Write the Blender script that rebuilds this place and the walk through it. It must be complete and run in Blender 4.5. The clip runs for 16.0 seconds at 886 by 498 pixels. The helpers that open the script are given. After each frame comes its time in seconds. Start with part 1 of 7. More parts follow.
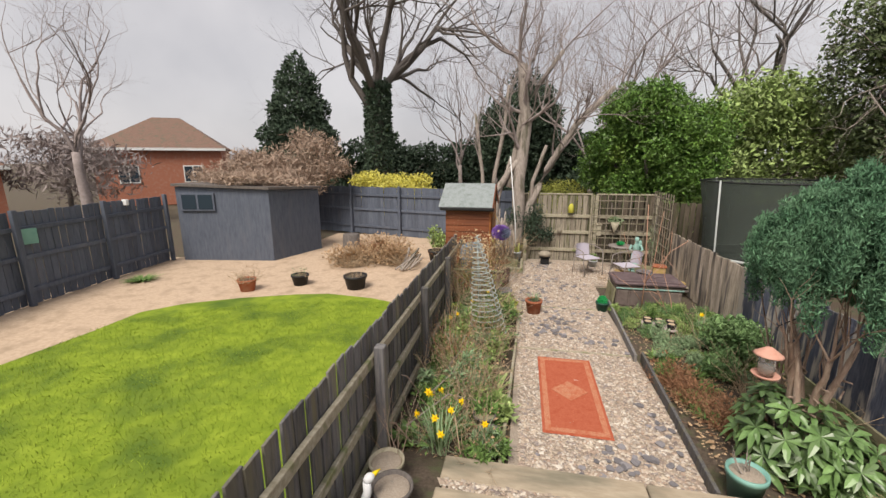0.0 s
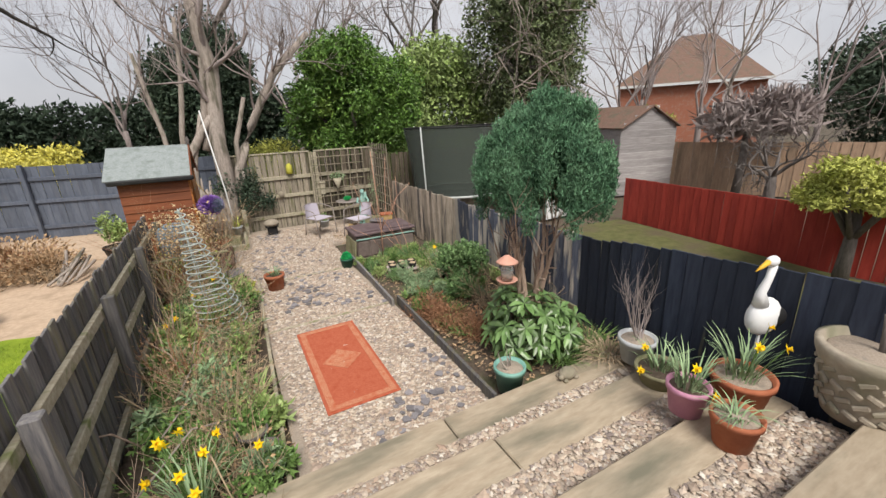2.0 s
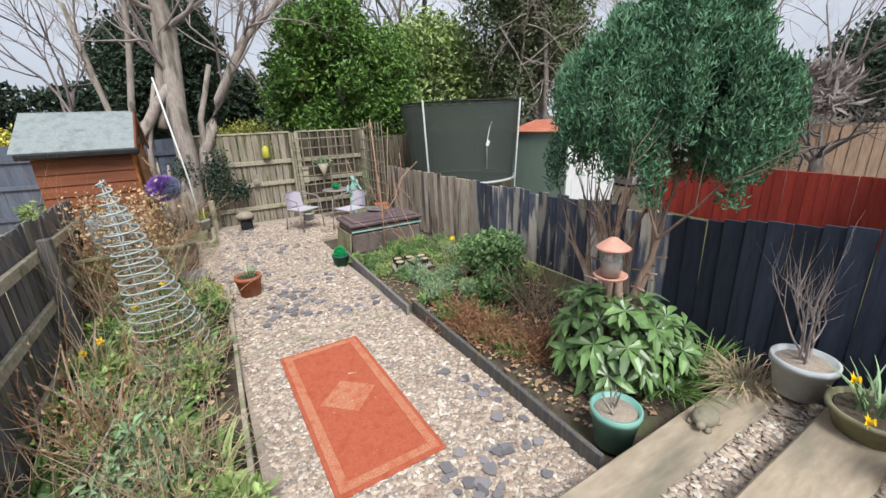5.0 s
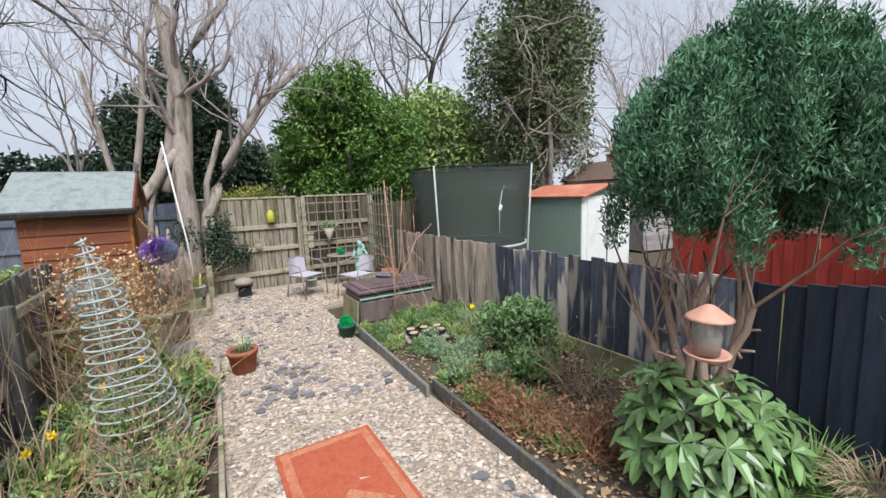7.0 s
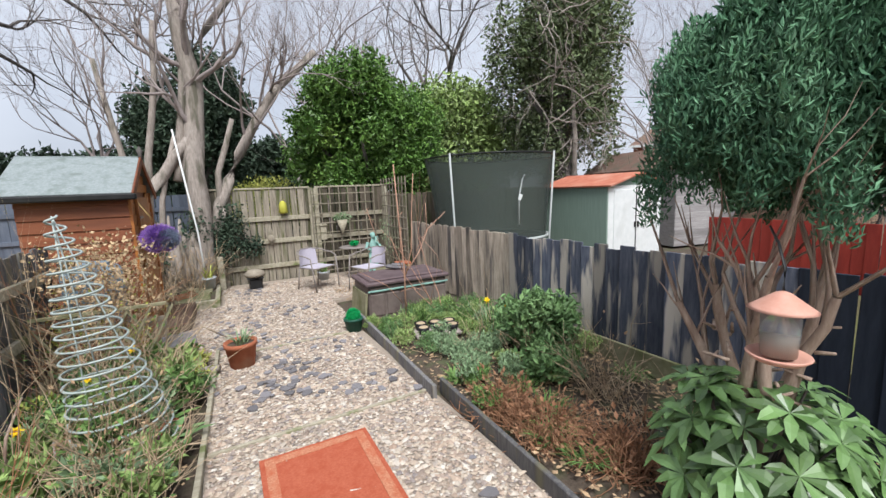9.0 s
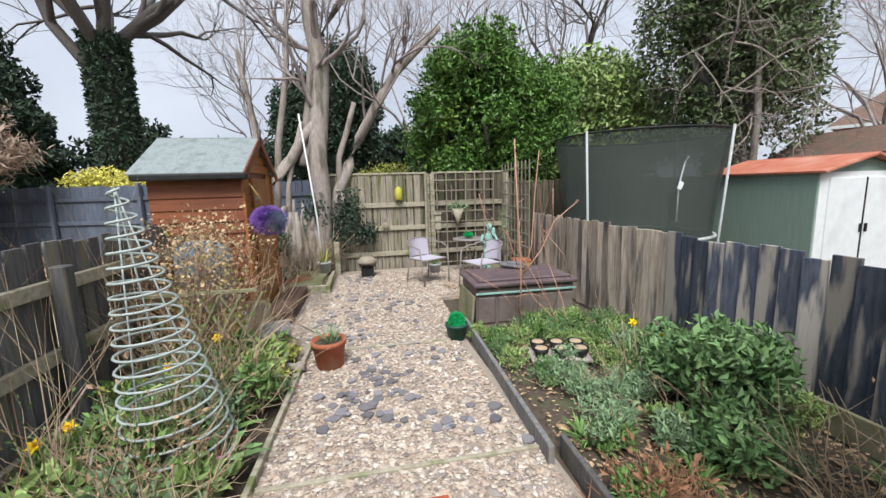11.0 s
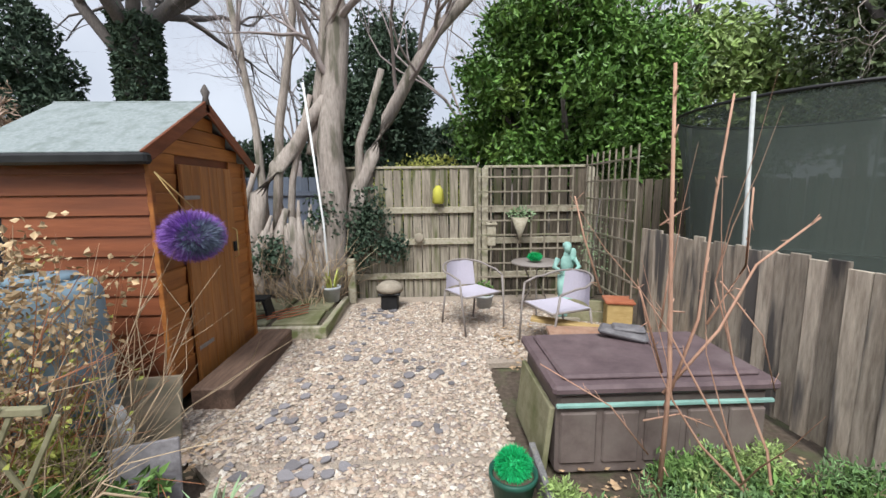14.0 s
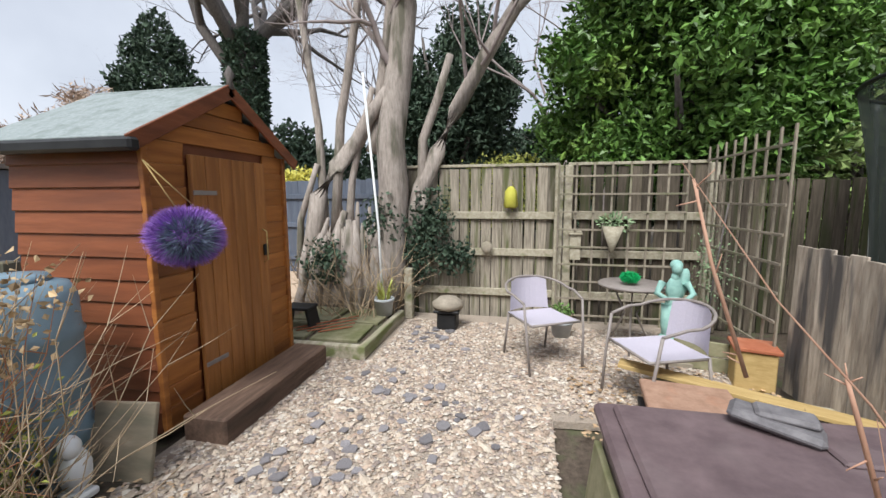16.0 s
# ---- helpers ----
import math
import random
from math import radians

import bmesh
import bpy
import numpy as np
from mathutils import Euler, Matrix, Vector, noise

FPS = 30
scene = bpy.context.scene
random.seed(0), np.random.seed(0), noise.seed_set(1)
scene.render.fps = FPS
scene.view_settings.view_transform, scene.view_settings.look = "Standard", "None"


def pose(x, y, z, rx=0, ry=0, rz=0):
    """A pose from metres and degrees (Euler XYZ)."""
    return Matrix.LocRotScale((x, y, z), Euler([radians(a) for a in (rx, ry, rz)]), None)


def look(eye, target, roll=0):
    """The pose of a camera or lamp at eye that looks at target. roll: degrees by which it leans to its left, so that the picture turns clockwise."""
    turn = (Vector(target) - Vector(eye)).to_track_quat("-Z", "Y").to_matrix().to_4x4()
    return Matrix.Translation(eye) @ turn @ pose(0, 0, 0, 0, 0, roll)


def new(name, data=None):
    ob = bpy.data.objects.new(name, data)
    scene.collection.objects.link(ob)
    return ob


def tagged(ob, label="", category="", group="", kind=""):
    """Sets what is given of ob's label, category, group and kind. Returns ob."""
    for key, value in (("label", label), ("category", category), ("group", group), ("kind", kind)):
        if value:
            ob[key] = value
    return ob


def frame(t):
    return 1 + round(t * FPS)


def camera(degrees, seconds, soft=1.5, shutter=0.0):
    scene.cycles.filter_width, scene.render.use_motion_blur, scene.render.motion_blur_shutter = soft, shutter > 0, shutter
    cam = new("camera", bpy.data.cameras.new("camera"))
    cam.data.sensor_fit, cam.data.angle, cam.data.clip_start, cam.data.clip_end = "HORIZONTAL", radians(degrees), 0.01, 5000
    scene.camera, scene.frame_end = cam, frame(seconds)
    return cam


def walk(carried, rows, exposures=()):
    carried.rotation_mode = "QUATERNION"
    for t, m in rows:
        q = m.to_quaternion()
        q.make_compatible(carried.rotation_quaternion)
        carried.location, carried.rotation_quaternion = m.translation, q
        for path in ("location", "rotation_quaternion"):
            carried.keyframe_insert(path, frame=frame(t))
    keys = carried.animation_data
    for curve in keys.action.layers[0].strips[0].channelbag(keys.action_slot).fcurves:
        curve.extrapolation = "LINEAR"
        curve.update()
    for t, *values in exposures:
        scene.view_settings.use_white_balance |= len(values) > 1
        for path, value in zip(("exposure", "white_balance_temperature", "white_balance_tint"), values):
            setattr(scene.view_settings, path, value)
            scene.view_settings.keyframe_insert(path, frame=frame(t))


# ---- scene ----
cam = camera(95.7, 16.0)
PATH = [
    (0, (4.182, 2.466, 2.741), (3.783, 4.378, 2.313), -0.2),
    (0.5, (4.15, 2.589, 2.706), (4.143, 4.533, 2.234), -0.7),
    (1, (4.069, 2.7, 2.647), (4.47, 4.583, 2.107), -1.5),
    (1.5, (4.079, 2.922, 2.519), (4.782, 4.694, 1.913), -2.3),
    (2, (4.052, 3.115, 2.468), (4.923, 4.808, 1.855), -2.5),
    (2.5, (3.99, 3.326, 2.366), (4.906, 4.994, 1.75), -2.3),
    (3, (3.996, 3.524, 2.303), (4.941, 5.175, 1.685), -2.3),
    (3.5, (4.056, 3.657, 2.299), (5.007, 5.305, 1.681), -2.4),
    (3.7, (4.056, 3.717, 2.285), (5.008, 5.362, 1.664), -2.4),
    (5.8, (4.199, 4.881, 1.819), (5.164, 6.533, 1.236), -2.4),
    (6, (4.181, 4.928, 1.815), (5.157, 6.586, 1.267), -2.2),
    (6.5, (4.178, 4.966, 1.837), (5.185, 6.656, 1.475), -2.1),
    (7, (4.161, 4.991, 1.844), (5.175, 6.691, 1.559), -2.2),
    (7.5, (4.142, 4.993, 1.828), (5.138, 6.704, 1.549), -2.2),
    (8, (4.153, 5.0, 1.801), (5.131, 6.722, 1.516), -2.3),
    (8.2, (4.212, 5.018, 1.788), (5.179, 6.745, 1.5), -2.5),
    (10.3, (4.664, 5.791, 1.541), (5.322, 7.654, 1.233), -1.8),
    (10.5, (4.723, 5.861, 1.55), (5.293, 7.752, 1.236), -2.2),
    (11, (4.804, 6.079, 1.579), (5.156, 8.023, 1.271), -1.6),
    (11.5, (4.894, 6.462, 1.607), (5.13, 8.424, 1.302), -1.1),
    (12, (5.03, 6.884, 1.594), (5.21, 8.852, 1.287), -1.0),
    (12.5, (5.125, 7.275, 1.586), (5.254, 9.247, 1.278), -0.8),
    (13, (5.161, 7.644, 1.592), (5.277, 9.617, 1.285), -0.7),
    (13.5, (5.199, 7.986, 1.585), (5.304, 9.961, 1.285), -0.7),
    (14, (5.244, 8.231, 1.535), (5.312, 10.208, 1.243), -0.7),
    (14.5, (5.281, 8.553, 1.392), (5.269, 10.532, 1.107), -0.4),
    (15, (5.368, 8.82, 1.445), (5.297, 10.798, 1.155), -0.1),
    (15.5, (5.474, 9.003, 1.439), (5.257, 10.972, 1.166), -0.2),
    (16, (5.531, 9.025, 1.459), (5.141, 10.971, 1.208), -0.2),
]
walk(cam, [(t, look(eye, target, roll)) for t, eye, target, roll in PATH],
     exposures=[(0, 0.7, 7050, 12), (2.5, 0.78, 6700, 10), (6.5, 0.93, 6150, 9), (11.5, 0.93, 6150, 8.5), (16, 1.0, 6200, 8)])

# ---- light ----
world = bpy.data.worlds.new("world")
scene.world = world
world.use_nodes = True
wn = world.node_tree.nodes
wl = world.node_tree.links
bg = wn["Background"]
sky = wn.new("ShaderNodeTexSky")
sky.sky_type = "NISHITA"
sky.sun_disc = False
sky.sun_elevation = radians(38)
sky.sun_rotation = radians(200)
sky.air_density, sky.dust_density, sky.ozone_density = 1.0, 3.0, 1.0
cloud_coord = wn.new("ShaderNodeTexCoord")
cloud = wn.new("ShaderNodeTexNoise")
cloud.inputs["Scale"].default_value = 2.2
cloud.inputs["Detail"].default_value = 5
wl.new(cloud_coord.outputs["Generated"], cloud.inputs["Vector"])
cloud_ramp = wn.new("ShaderNodeValToRGB")
cloud_ramp.color_ramp.elements[0].position = 0.3
cloud_ramp.color_ramp.elements[0].color = (4.0, 4.15, 4.65, 1)
cloud_ramp.color_ramp.elements[1].position = 0.7
cloud_ramp.color_ramp.elements[1].color = (6.3, 6.4, 6.85, 1)
wl.new(cloud.outputs["Fac"], cloud_ramp.inputs["Fac"])
sky_mix = wn.new("ShaderNodeMix")
sky_mix.data_type = "RGBA"
sky_mix.inputs["Factor"].default_value = 0.88
wl.new(sky.outputs["Color"], sky_mix.inputs["A"])
wl.new(cloud_ramp.outputs["Color"], sky_mix.inputs["B"])
wl.new(sky_mix.outputs["Result"], bg.inputs["Color"])
bg.inputs["Strength"].default_value = 0.08
sun = new("sun", bpy.data.lights.new("sun", "SUN"))
sun.data.energy, sun.data.angle, sun.data.color = 2.4, radians(25), (1.0, 0.97, 0.92)
sun.matrix_world = look((0, 0, 20), (3, 14, 0))


# ---- materials ----
def material(name, c1, c2, scale=8.0, rough=0.85, bump=0.3, spread=0.0, metal=0.0, stretch=(1, 1, 1), c3=None, wear=0.5, island=False, gloss=0.3, edge=0.23):
    """Two colours mixed by fine noise, a third by broad stains; each object or island a little lighter or darker."""
    m = bpy.data.materials.new(name)
    m.use_nodes = True
    n, l = m.node_tree.nodes, m.node_tree.links
    b = n["Principled BSDF"]
    tc = n.new("ShaderNodeTexCoord")
    mp = n.new("ShaderNodeMapping")
    mp.inputs["Scale"].default_value = stretch
    if spread and not island:
        own = n.new("ShaderNodeObjectInfo")
        shift = n.new("ShaderNodeVectorMath")
        shift.operation = "MULTIPLY_ADD"
        shift.inputs[1].default_value = (37, 23, 11)
        l.new(own.outputs["Random"], shift.inputs[0])
        l.new(tc.outputs["Object"], shift.inputs[2])
        l.new(shift.outputs["Vector"], mp.inputs["Vector"])
    else:
        l.new(tc.outputs["Object"], mp.inputs["Vector"])
    fine = n.new("ShaderNodeTexNoise")
    fine.inputs["Scale"].default_value, fine.inputs["Detail"].default_value = scale, 8
    fine.inputs["Roughness"].default_value = 0.65
    l.new(mp.outputs["Vector"], fine.inputs["Vector"])
    r1 = n.new("ShaderNodeMapRange")
    r1.inputs["From Min"].default_value, r1.inputs["From Max"].default_value = 0.32, 0.68
    l.new(fine.outputs["Fac"], r1.inputs["Value"])
    mix = n.new("ShaderNodeMix")
    mix.data_type = "RGBA"
    mix.inputs["A"].default_value, mix.inputs["B"].default_value = (*c1, 1), (*c2, 1)
    l.new(r1.outputs["Result"], mix.inputs["Factor"])
    out = mix.outputs["Result"]
    if c3:
        big = n.new("ShaderNodeTexNoise")
        big.inputs["Scale"].default_value, big.inputs["Detail"].default_value = scale * 0.22, 4
        l.new(mp.outputs["Vector"], big.inputs["Vector"])
        r2 = n.new("ShaderNodeMapRange")
        r2.inputs["From Min"].default_value, r2.inputs["From Max"].default_value = 0.735 - edge / 2 - 0.25 * wear, 0.735 + edge / 2 - 0.25 * wear
        l.new(big.outputs["Fac"], r2.inputs["Value"])
        mix3 = n.new("ShaderNodeMix")
        mix3.data_type = "RGBA"
        l.new(r2.outputs["Result"], mix3.inputs["Factor"])
        l.new(out, mix3.inputs["A"])
        mix3.inputs["B"].default_value = (*c3, 1)
        out = mix3.outputs["Result"]
    if spread:
        if island:
            g = n.new("ShaderNodeNewGeometry")
            src = g.outputs["Random Per Island"]
        else:
            g = n.new("ShaderNodeObjectInfo")
            src = g.outputs["Random"]
        r3 = n.new("ShaderNodeMapRange")
        r3.inputs["To Min"].default_value, r3.inputs["To Max"].default_value = 1 - spread, 1 + spread
        l.new(src, r3.inputs["Value"])
        hs = n.new("ShaderNodeHueSaturation")
        l.new(out, hs.inputs["Color"])
        l.new(r3.outputs["Result"], hs.inputs["Value"])
        out = hs.outputs["Color"]
    l.new(out, b.inputs["Base Color"])
    b.inputs["Roughness"].default_value, b.inputs["Metallic"].default_value = rough, metal
    b.inputs["Specular IOR Level"].default_value = gloss
    if bump:
        bp = n.new("ShaderNodeBump")
        bp.inputs["Strength"].default_value, bp.inputs["Distance"].default_value = bump, 0.01
        l.new(fine.outputs["Fac"], bp.inputs["Height"])
        l.new(bp.outputs["Normal"], b.inputs["Normal"])
    return m


def ramp_material(name, stops, rough=0.8, scale=60, bump=0.3):
    """Each island takes one of the colours of the ramp."""
    m = bpy.data.materials.new(name)
    m.use_nodes = True
    n, l = m.node_tree.nodes, m.node_tree.links
    b = n["Principled BSDF"]
    g = n.new("ShaderNodeNewGeometry")
    r = n.new("ShaderNodeValToRGB")
    el = r.color_ramp.elements
    el[0].position, el[0].color = 0, (*stops[0], 1)
    el[1].position, el[1].color = 1, (*stops[-1], 1)
    for i, c in enumerate(stops[1:-1], 1):
        e = el.new(i / (len(stops) - 1))
        e.color = (*c, 1)
    l.new(g.outputs["Random Per Island"], r.inputs["Fac"])
    fine = n.new("ShaderNodeTexNoise")
    fine.inputs["Scale"].default_value = scale
    tc = n.new("ShaderNodeTexCoord")
    l.new(tc.outputs["Object"], fine.inputs["Vector"])
    mr = n.new("ShaderNodeMapRange")
    mr.inputs["To Min"].default_value, mr.inputs["To Max"].default_value = 0.7, 1.3
    l.new(fine.outputs["Fac"], mr.inputs["Value"])
    hs = n.new("ShaderNodeHueSaturation")
    l.new(r.outputs["Color"], hs.inputs["Color"])
    l.new(mr.outputs["Result"], hs.inputs["Value"])
    l.new(hs.outputs["Color"], b.inputs["Base Color"])
    b.inputs["Roughness"].default_value = rough
    b.inputs["Specular IOR Level"].default_value = 0.25
    return m


M_SOIL = material("soil", (0.06, 0.045, 0.035), (0.13, 0.1, 0.075), 30, 0.95, 1.0, c3=(0.09, 0.1, 0.05))
M_GRAVELBED = material("gravel_bed", (0.29, 0.235, 0.19), (0.45, 0.38, 0.31), 90, 0.9, 1.0, c3=(0.26, 0.23, 0.2), wear=0.3)
M_PEBBLE = ramp_material("pebbles", [(0.2, 0.165, 0.15), (0.37, 0.285, 0.22), (0.52, 0.435, 0.345), (0.31, 0.24, 0.19), (0.64, 0.59, 0.52), (0.46, 0.35, 0.27), (0.25, 0.215, 0.205), (0.55, 0.475, 0.385), (0.35, 0.25, 0.19)])
M_SLATE = material("slate_chip", (0.15, 0.14, 0.15), (0.28, 0.265, 0.275), 20, 0.65, 0.4, spread=0.35)
M_LAWN = material("lawn", (0.13, 0.2, 0.012), (0.25, 0.33, 0.03), 5, 0.95, 0.8, c3=(0.07, 0.125, 0.015), wear=0.65)
M_GRASS = material("grass_blades", (0.15, 0.23, 0.015), (0.28, 0.37, 0.04), 3, 0.8, 0, spread=0.35, island=True)
M_SAND = material("sand_path", (0.42, 0.31, 0.22), (0.56, 0.43, 0.32), 14, 0.95, 0.8, c3=(0.36, 0.27, 0.19), wear=0.5)
M_BLUE = material("blue_grey_fence_paint", (0.08, 0.095, 0.13), (0.12, 0.14, 0.18), 6, 0.8, 0.3, spread=0.15, stretch=(3, 3, 0.6), c3=(0.13, 0.14, 0.17), wear=0.3)
M_NAVY = material("dark_navy_fence", (0.018, 0.024, 0.042), (0.035, 0.045, 0.07), 7, 0.7, 0.4, spread=0.35, stretch=(4, 4, 0.5), c3=(0.14, 0.13, 0.09), wear=0.08, edge=0.08)
M_WEATHER = material("weathered_grey_board", (0.24, 0.195, 0.155), (0.5, 0.43, 0.35), 8, 0.9, 0.6, spread=0.4, stretch=(4, 4, 0.5), c3=(0.1, 0.09, 0.085), wear=0.62, edge=0.1)
M_MOSSBOARD = material("mossy_fence_board", (0.13, 0.11, 0.085), (0.31, 0.275, 0.22), 9, 0.9, 0.6, spread=0.45, stretch=(5, 5, 0.4), c3=(0.085, 0.09, 0.04), wear=0.62, edge=0.12)
# mossy boards darkened in colour for the shade under the evergreen tree
M_SHADEBOARD = material("shaded_brown_board", (0.055, 0.045, 0.033), (0.14, 0.115, 0.088), 9, 0.9, 0.6, spread=0.4, stretch=(5, 5, 0.4), c3=(0.06, 0.065, 0.03), wear=0.6, edge=0.12)
M_DARKBOARD = material("dark_weathered_board", (0.085, 0.085, 0.095), (0.2, 0.19, 0.185), 9, 0.9, 0.6, spread=0.35, stretch=(5, 5, 0.5), c3=(0.2, 0.18, 0.11), wear=0.45)
M_PEEL = material("peeling_navy_board", (0.045, 0.055, 0.085), (0.12, 0.13, 0.165), 9, 0.85, 0.6, spread=0.4, stretch=(3.5, 3.5, 0.5), c3=(0.42, 0.38, 0.33), wear=0.72, edge=0.07)
M_RAIL = material("old_rail", (0.27, 0.24, 0.17), (0.46, 0.42, 0.33), 8, 0.9, 0.6, stretch=(3, 0.5, 3), c3=(0.17, 0.19, 0.08), wear=0.5, edge=0.12)
M_RED = material("red_fence_paint", (0.27, 0.03, 0.022), (0.37, 0.05, 0.035), 7, 0.75, 0.3, spread=0.12, stretch=(3, 3, 0.5), c3=(0.2, 0.025, 0.02), wear=0.3)
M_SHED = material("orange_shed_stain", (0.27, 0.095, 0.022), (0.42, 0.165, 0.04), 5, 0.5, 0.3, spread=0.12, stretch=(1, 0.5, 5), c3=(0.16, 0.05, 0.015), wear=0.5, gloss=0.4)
# darker and redder than the front; for body, side boards and bargeboards
M_SHEDSIDE = material("red_brown_shed_board", (0.16, 0.05, 0.022), (0.24, 0.08, 0.035), 5, 0.5, 0.3, spread=0.12, stretch=(0.5, 1, 5), c3=(0.1, 0.035, 0.018), wear=0.5)
M_DOOR = material("shed_door_board", (0.26, 0.1, 0.025), (0.4, 0.17, 0.05), 5, 0.45, 0.3, spread=0.1, stretch=(5, 5, 0.5), c3=(0.18, 0.065, 0.02), wear=0.5, gloss=0.4)
M_FELT = material("green_roof_felt", (0.2, 0.235, 0.235), (0.3, 0.33, 0.335), 40, 0.95, 0.6, c3=(0.17, 0.2, 0.19), wear=0.5)
M_BLACK = material("black_plastic", (0.012, 0.012, 0.013), (0.022, 0.022, 0.023), 10, 0.5, 0.1)
M_BUTT = material("blue_grey_plastic", (0.17, 0.25, 0.31), (0.22, 0.31, 0.38), 6, 0.6, 0.15, c3=(0.16, 0.2, 0.22), wear=0.4)
M_SLEEPER = material("brown_sleeper", (0.09, 0.055, 0.04), (0.17, 0.11, 0.08), 10, 0.8, 0.6, stretch=(4, 0.5, 4), c3=(0.06, 0.04, 0.03), wear=0.5)
M_TREAD = material("old_step_timber", (0.31, 0.25, 0.18), (0.43, 0.36, 0.27), 7, 0.85, 0.4, spread=0.15, stretch=(0.8, 3, 3), c3=(0.16, 0.15, 0.11), wear=0.5)
M_STONE = material("buff_stone", (0.28, 0.24, 0.19), (0.4, 0.35, 0.28), 14, 0.9, 0.5, spread=0.12, c3=(0.2, 0.19, 0.13), wear=0.5)
M_HEARTH = material("mossy_slab", (0.2, 0.19, 0.11), (0.3, 0.28, 0.18), 14, 0.9, 0.5, c3=(0.12, 0.13, 0.05), wear=0.5)
M_TERRA = material("terracotta", (0.32, 0.1, 0.05), (0.42, 0.15, 0.08), 12, 0.85, 0.3, c3=(0.4, 0.26, 0.19), wear=0.4)
M_TEAL = material("teal_glaze", (0.16, 0.36, 0.31), (0.22, 0.43, 0.37), 8, 0.45, 0.15, c3=(0.12, 0.26, 0.22), wear=0.4)
M_PINK = material("pink_glaze", (0.5, 0.22, 0.34), (0.6, 0.3, 0.42), 8, 0.5, 0.15)
M_GREYPOT = material("pale_grey_pot", (0.4, 0.42, 0.44), (0.52, 0.54, 0.56), 10, 0.7, 0.3, c3=(0.3, 0.3, 0.28), wear=0.5)
M_MAT = material("terracotta_mat", (0.36, 0.08, 0.04), (0.46, 0.13, 0.07), 80, 0.95, 0.6, c3=(0.36, 0.075, 0.035), wear=0.5)
M_MAT2 = material("terracotta_mat_pattern", (0.36, 0.1, 0.05), (0.6, 0.3, 0.18), 90, 0.95, 0.6, c3=(0.44, 0.12, 0.06), wear=0.6)
M_COMPOST = material("brown_bin_plastic", (0.13, 0.1, 0.09), (0.18, 0.145, 0.13), 12, 0.7, 0.3, c3=(0.2, 0.17, 0.15), wear=0.4)
M_LID = material("purple_brown_lid", (0.1, 0.07, 0.075), (0.16, 0.115, 0.12), 9, 0.6, 0.3, c3=(0.2, 0.16, 0.16), wear=0.4)
M_NET = material("dark_green_net", (0.012, 0.022, 0.017), (0.022, 0.036, 0.028), 60, 0.9, 0.2, c3=(0.02, 0.045, 0.03))
M_WHITE = material("white_paint", (0.66, 0.68, 0.68), (0.75, 0.76, 0.76), 8, 0.6, 0.1, c3=(0.55, 0.56, 0.54), wear=0.3)
M_SAGE = material("sage_green_metal", (0.19, 0.26, 0.22), (0.24, 0.32, 0.27), 5, 0.55, 0.1, stretch=(8, 8, 0.4))
M_REDROOF = material("faded_red_roof", (0.4, 0.12, 0.07), (0.52, 0.2, 0.13), 8, 0.7, 0.2, c3=(0.55, 0.3, 0.22), wear=0.4)
M_POLE = material("galvanised_pole", (0.36, 0.38, 0.38), (0.5, 0.52, 0.51), 20, 0.5, 0.1)
M_TAUPE = material("taupe_metal", (0.22, 0.19, 0.18), (0.28, 0.25, 0.23), 20, 0.45, 0.05)
M_SLING = material("lilac_grey_sling", (0.42, 0.39, 0.46), (0.5, 0.47, 0.54), 120, 0.8, 0.3)
M_TRELLIS = material("grey_trellis_lath", (0.2, 0.17, 0.13), (0.32, 0.28, 0.22), 12, 0.9, 0.3, spread=0.2, c3=(0.16, 0.17, 0.09), wear=0.4)
M_VERDI = material("verdigris_figure", (0.22, 0.4, 0.36), (0.32, 0.52, 0.46), 16, 0.7, 0.5, c3=(0.12, 0.2, 0.18), wear=0.4)
M_BARK = material("pale_bark", (0.23, 0.195, 0.17), (0.41, 0.36, 0.32), 12, 0.9, 0.9, stretch=(3, 3, 0.6), c3=(0.13, 0.12, 0.09), wear=0.5, edge=0.15)
M_DARKBARK = material("dark_bark", (0.09, 0.08, 0.075), (0.17, 0.15, 0.14), 12, 0.9, 0.6, stretch=(3, 3, 0.7))
M_TWIG = material("grey_twig", (0.24, 0.2, 0.19), (0.36, 0.31, 0.3), 8, 0.9, 0.2)
M_STEM = material("dry_stem", (0.34, 0.25, 0.16), (0.5, 0.39, 0.27), 8, 0.9, 0.2, spread=0.35, island=True)
M_ORANGESTEM = material("orange_brown_stem", (0.3, 0.13, 0.07), (0.42, 0.2, 0.11), 10, 0.7, 0.2)
M_PINKSTEM = material("pinkish_young_stem", (0.4, 0.22, 0.15), (0.52, 0.32, 0.23), 10, 0.7, 0.2)
M_SEEDHEAD = material("tan_seed_head", (0.36, 0.25, 0.14), (0.54, 0.41, 0.25), 8, 0.9, 0, spread=0.4, island=True)
M_DRYLEAF = material("dry_leaf", (0.32, 0.21, 0.12), (0.48, 0.34, 0.21), 8, 0.9, 0, spread=0.4, island=True)
M_LEAF_HOLLY = material("glossy_green_leaf", (0.055, 0.13, 0.025), (0.155, 0.275, 0.06), 3, 0.42, 0, spread=0.6, island=True, c3=(0.22, 0.28, 0.05), wear=0.15)
M_LEAF_CYP = material("cypress_spray", (0.045, 0.13, 0.07), (0.15, 0.29, 0.165), 3, 0.75, 0, spread=0.5, island=True, c3=(0.17, 0.24, 0.08), wear=0.1)
M_LEAF_DARK = material("dark_leaf", (0.035, 0.06, 0.04), (0.07, 0.105, 0.065), 3, 0.7, 0, spread=0.4, island=True)
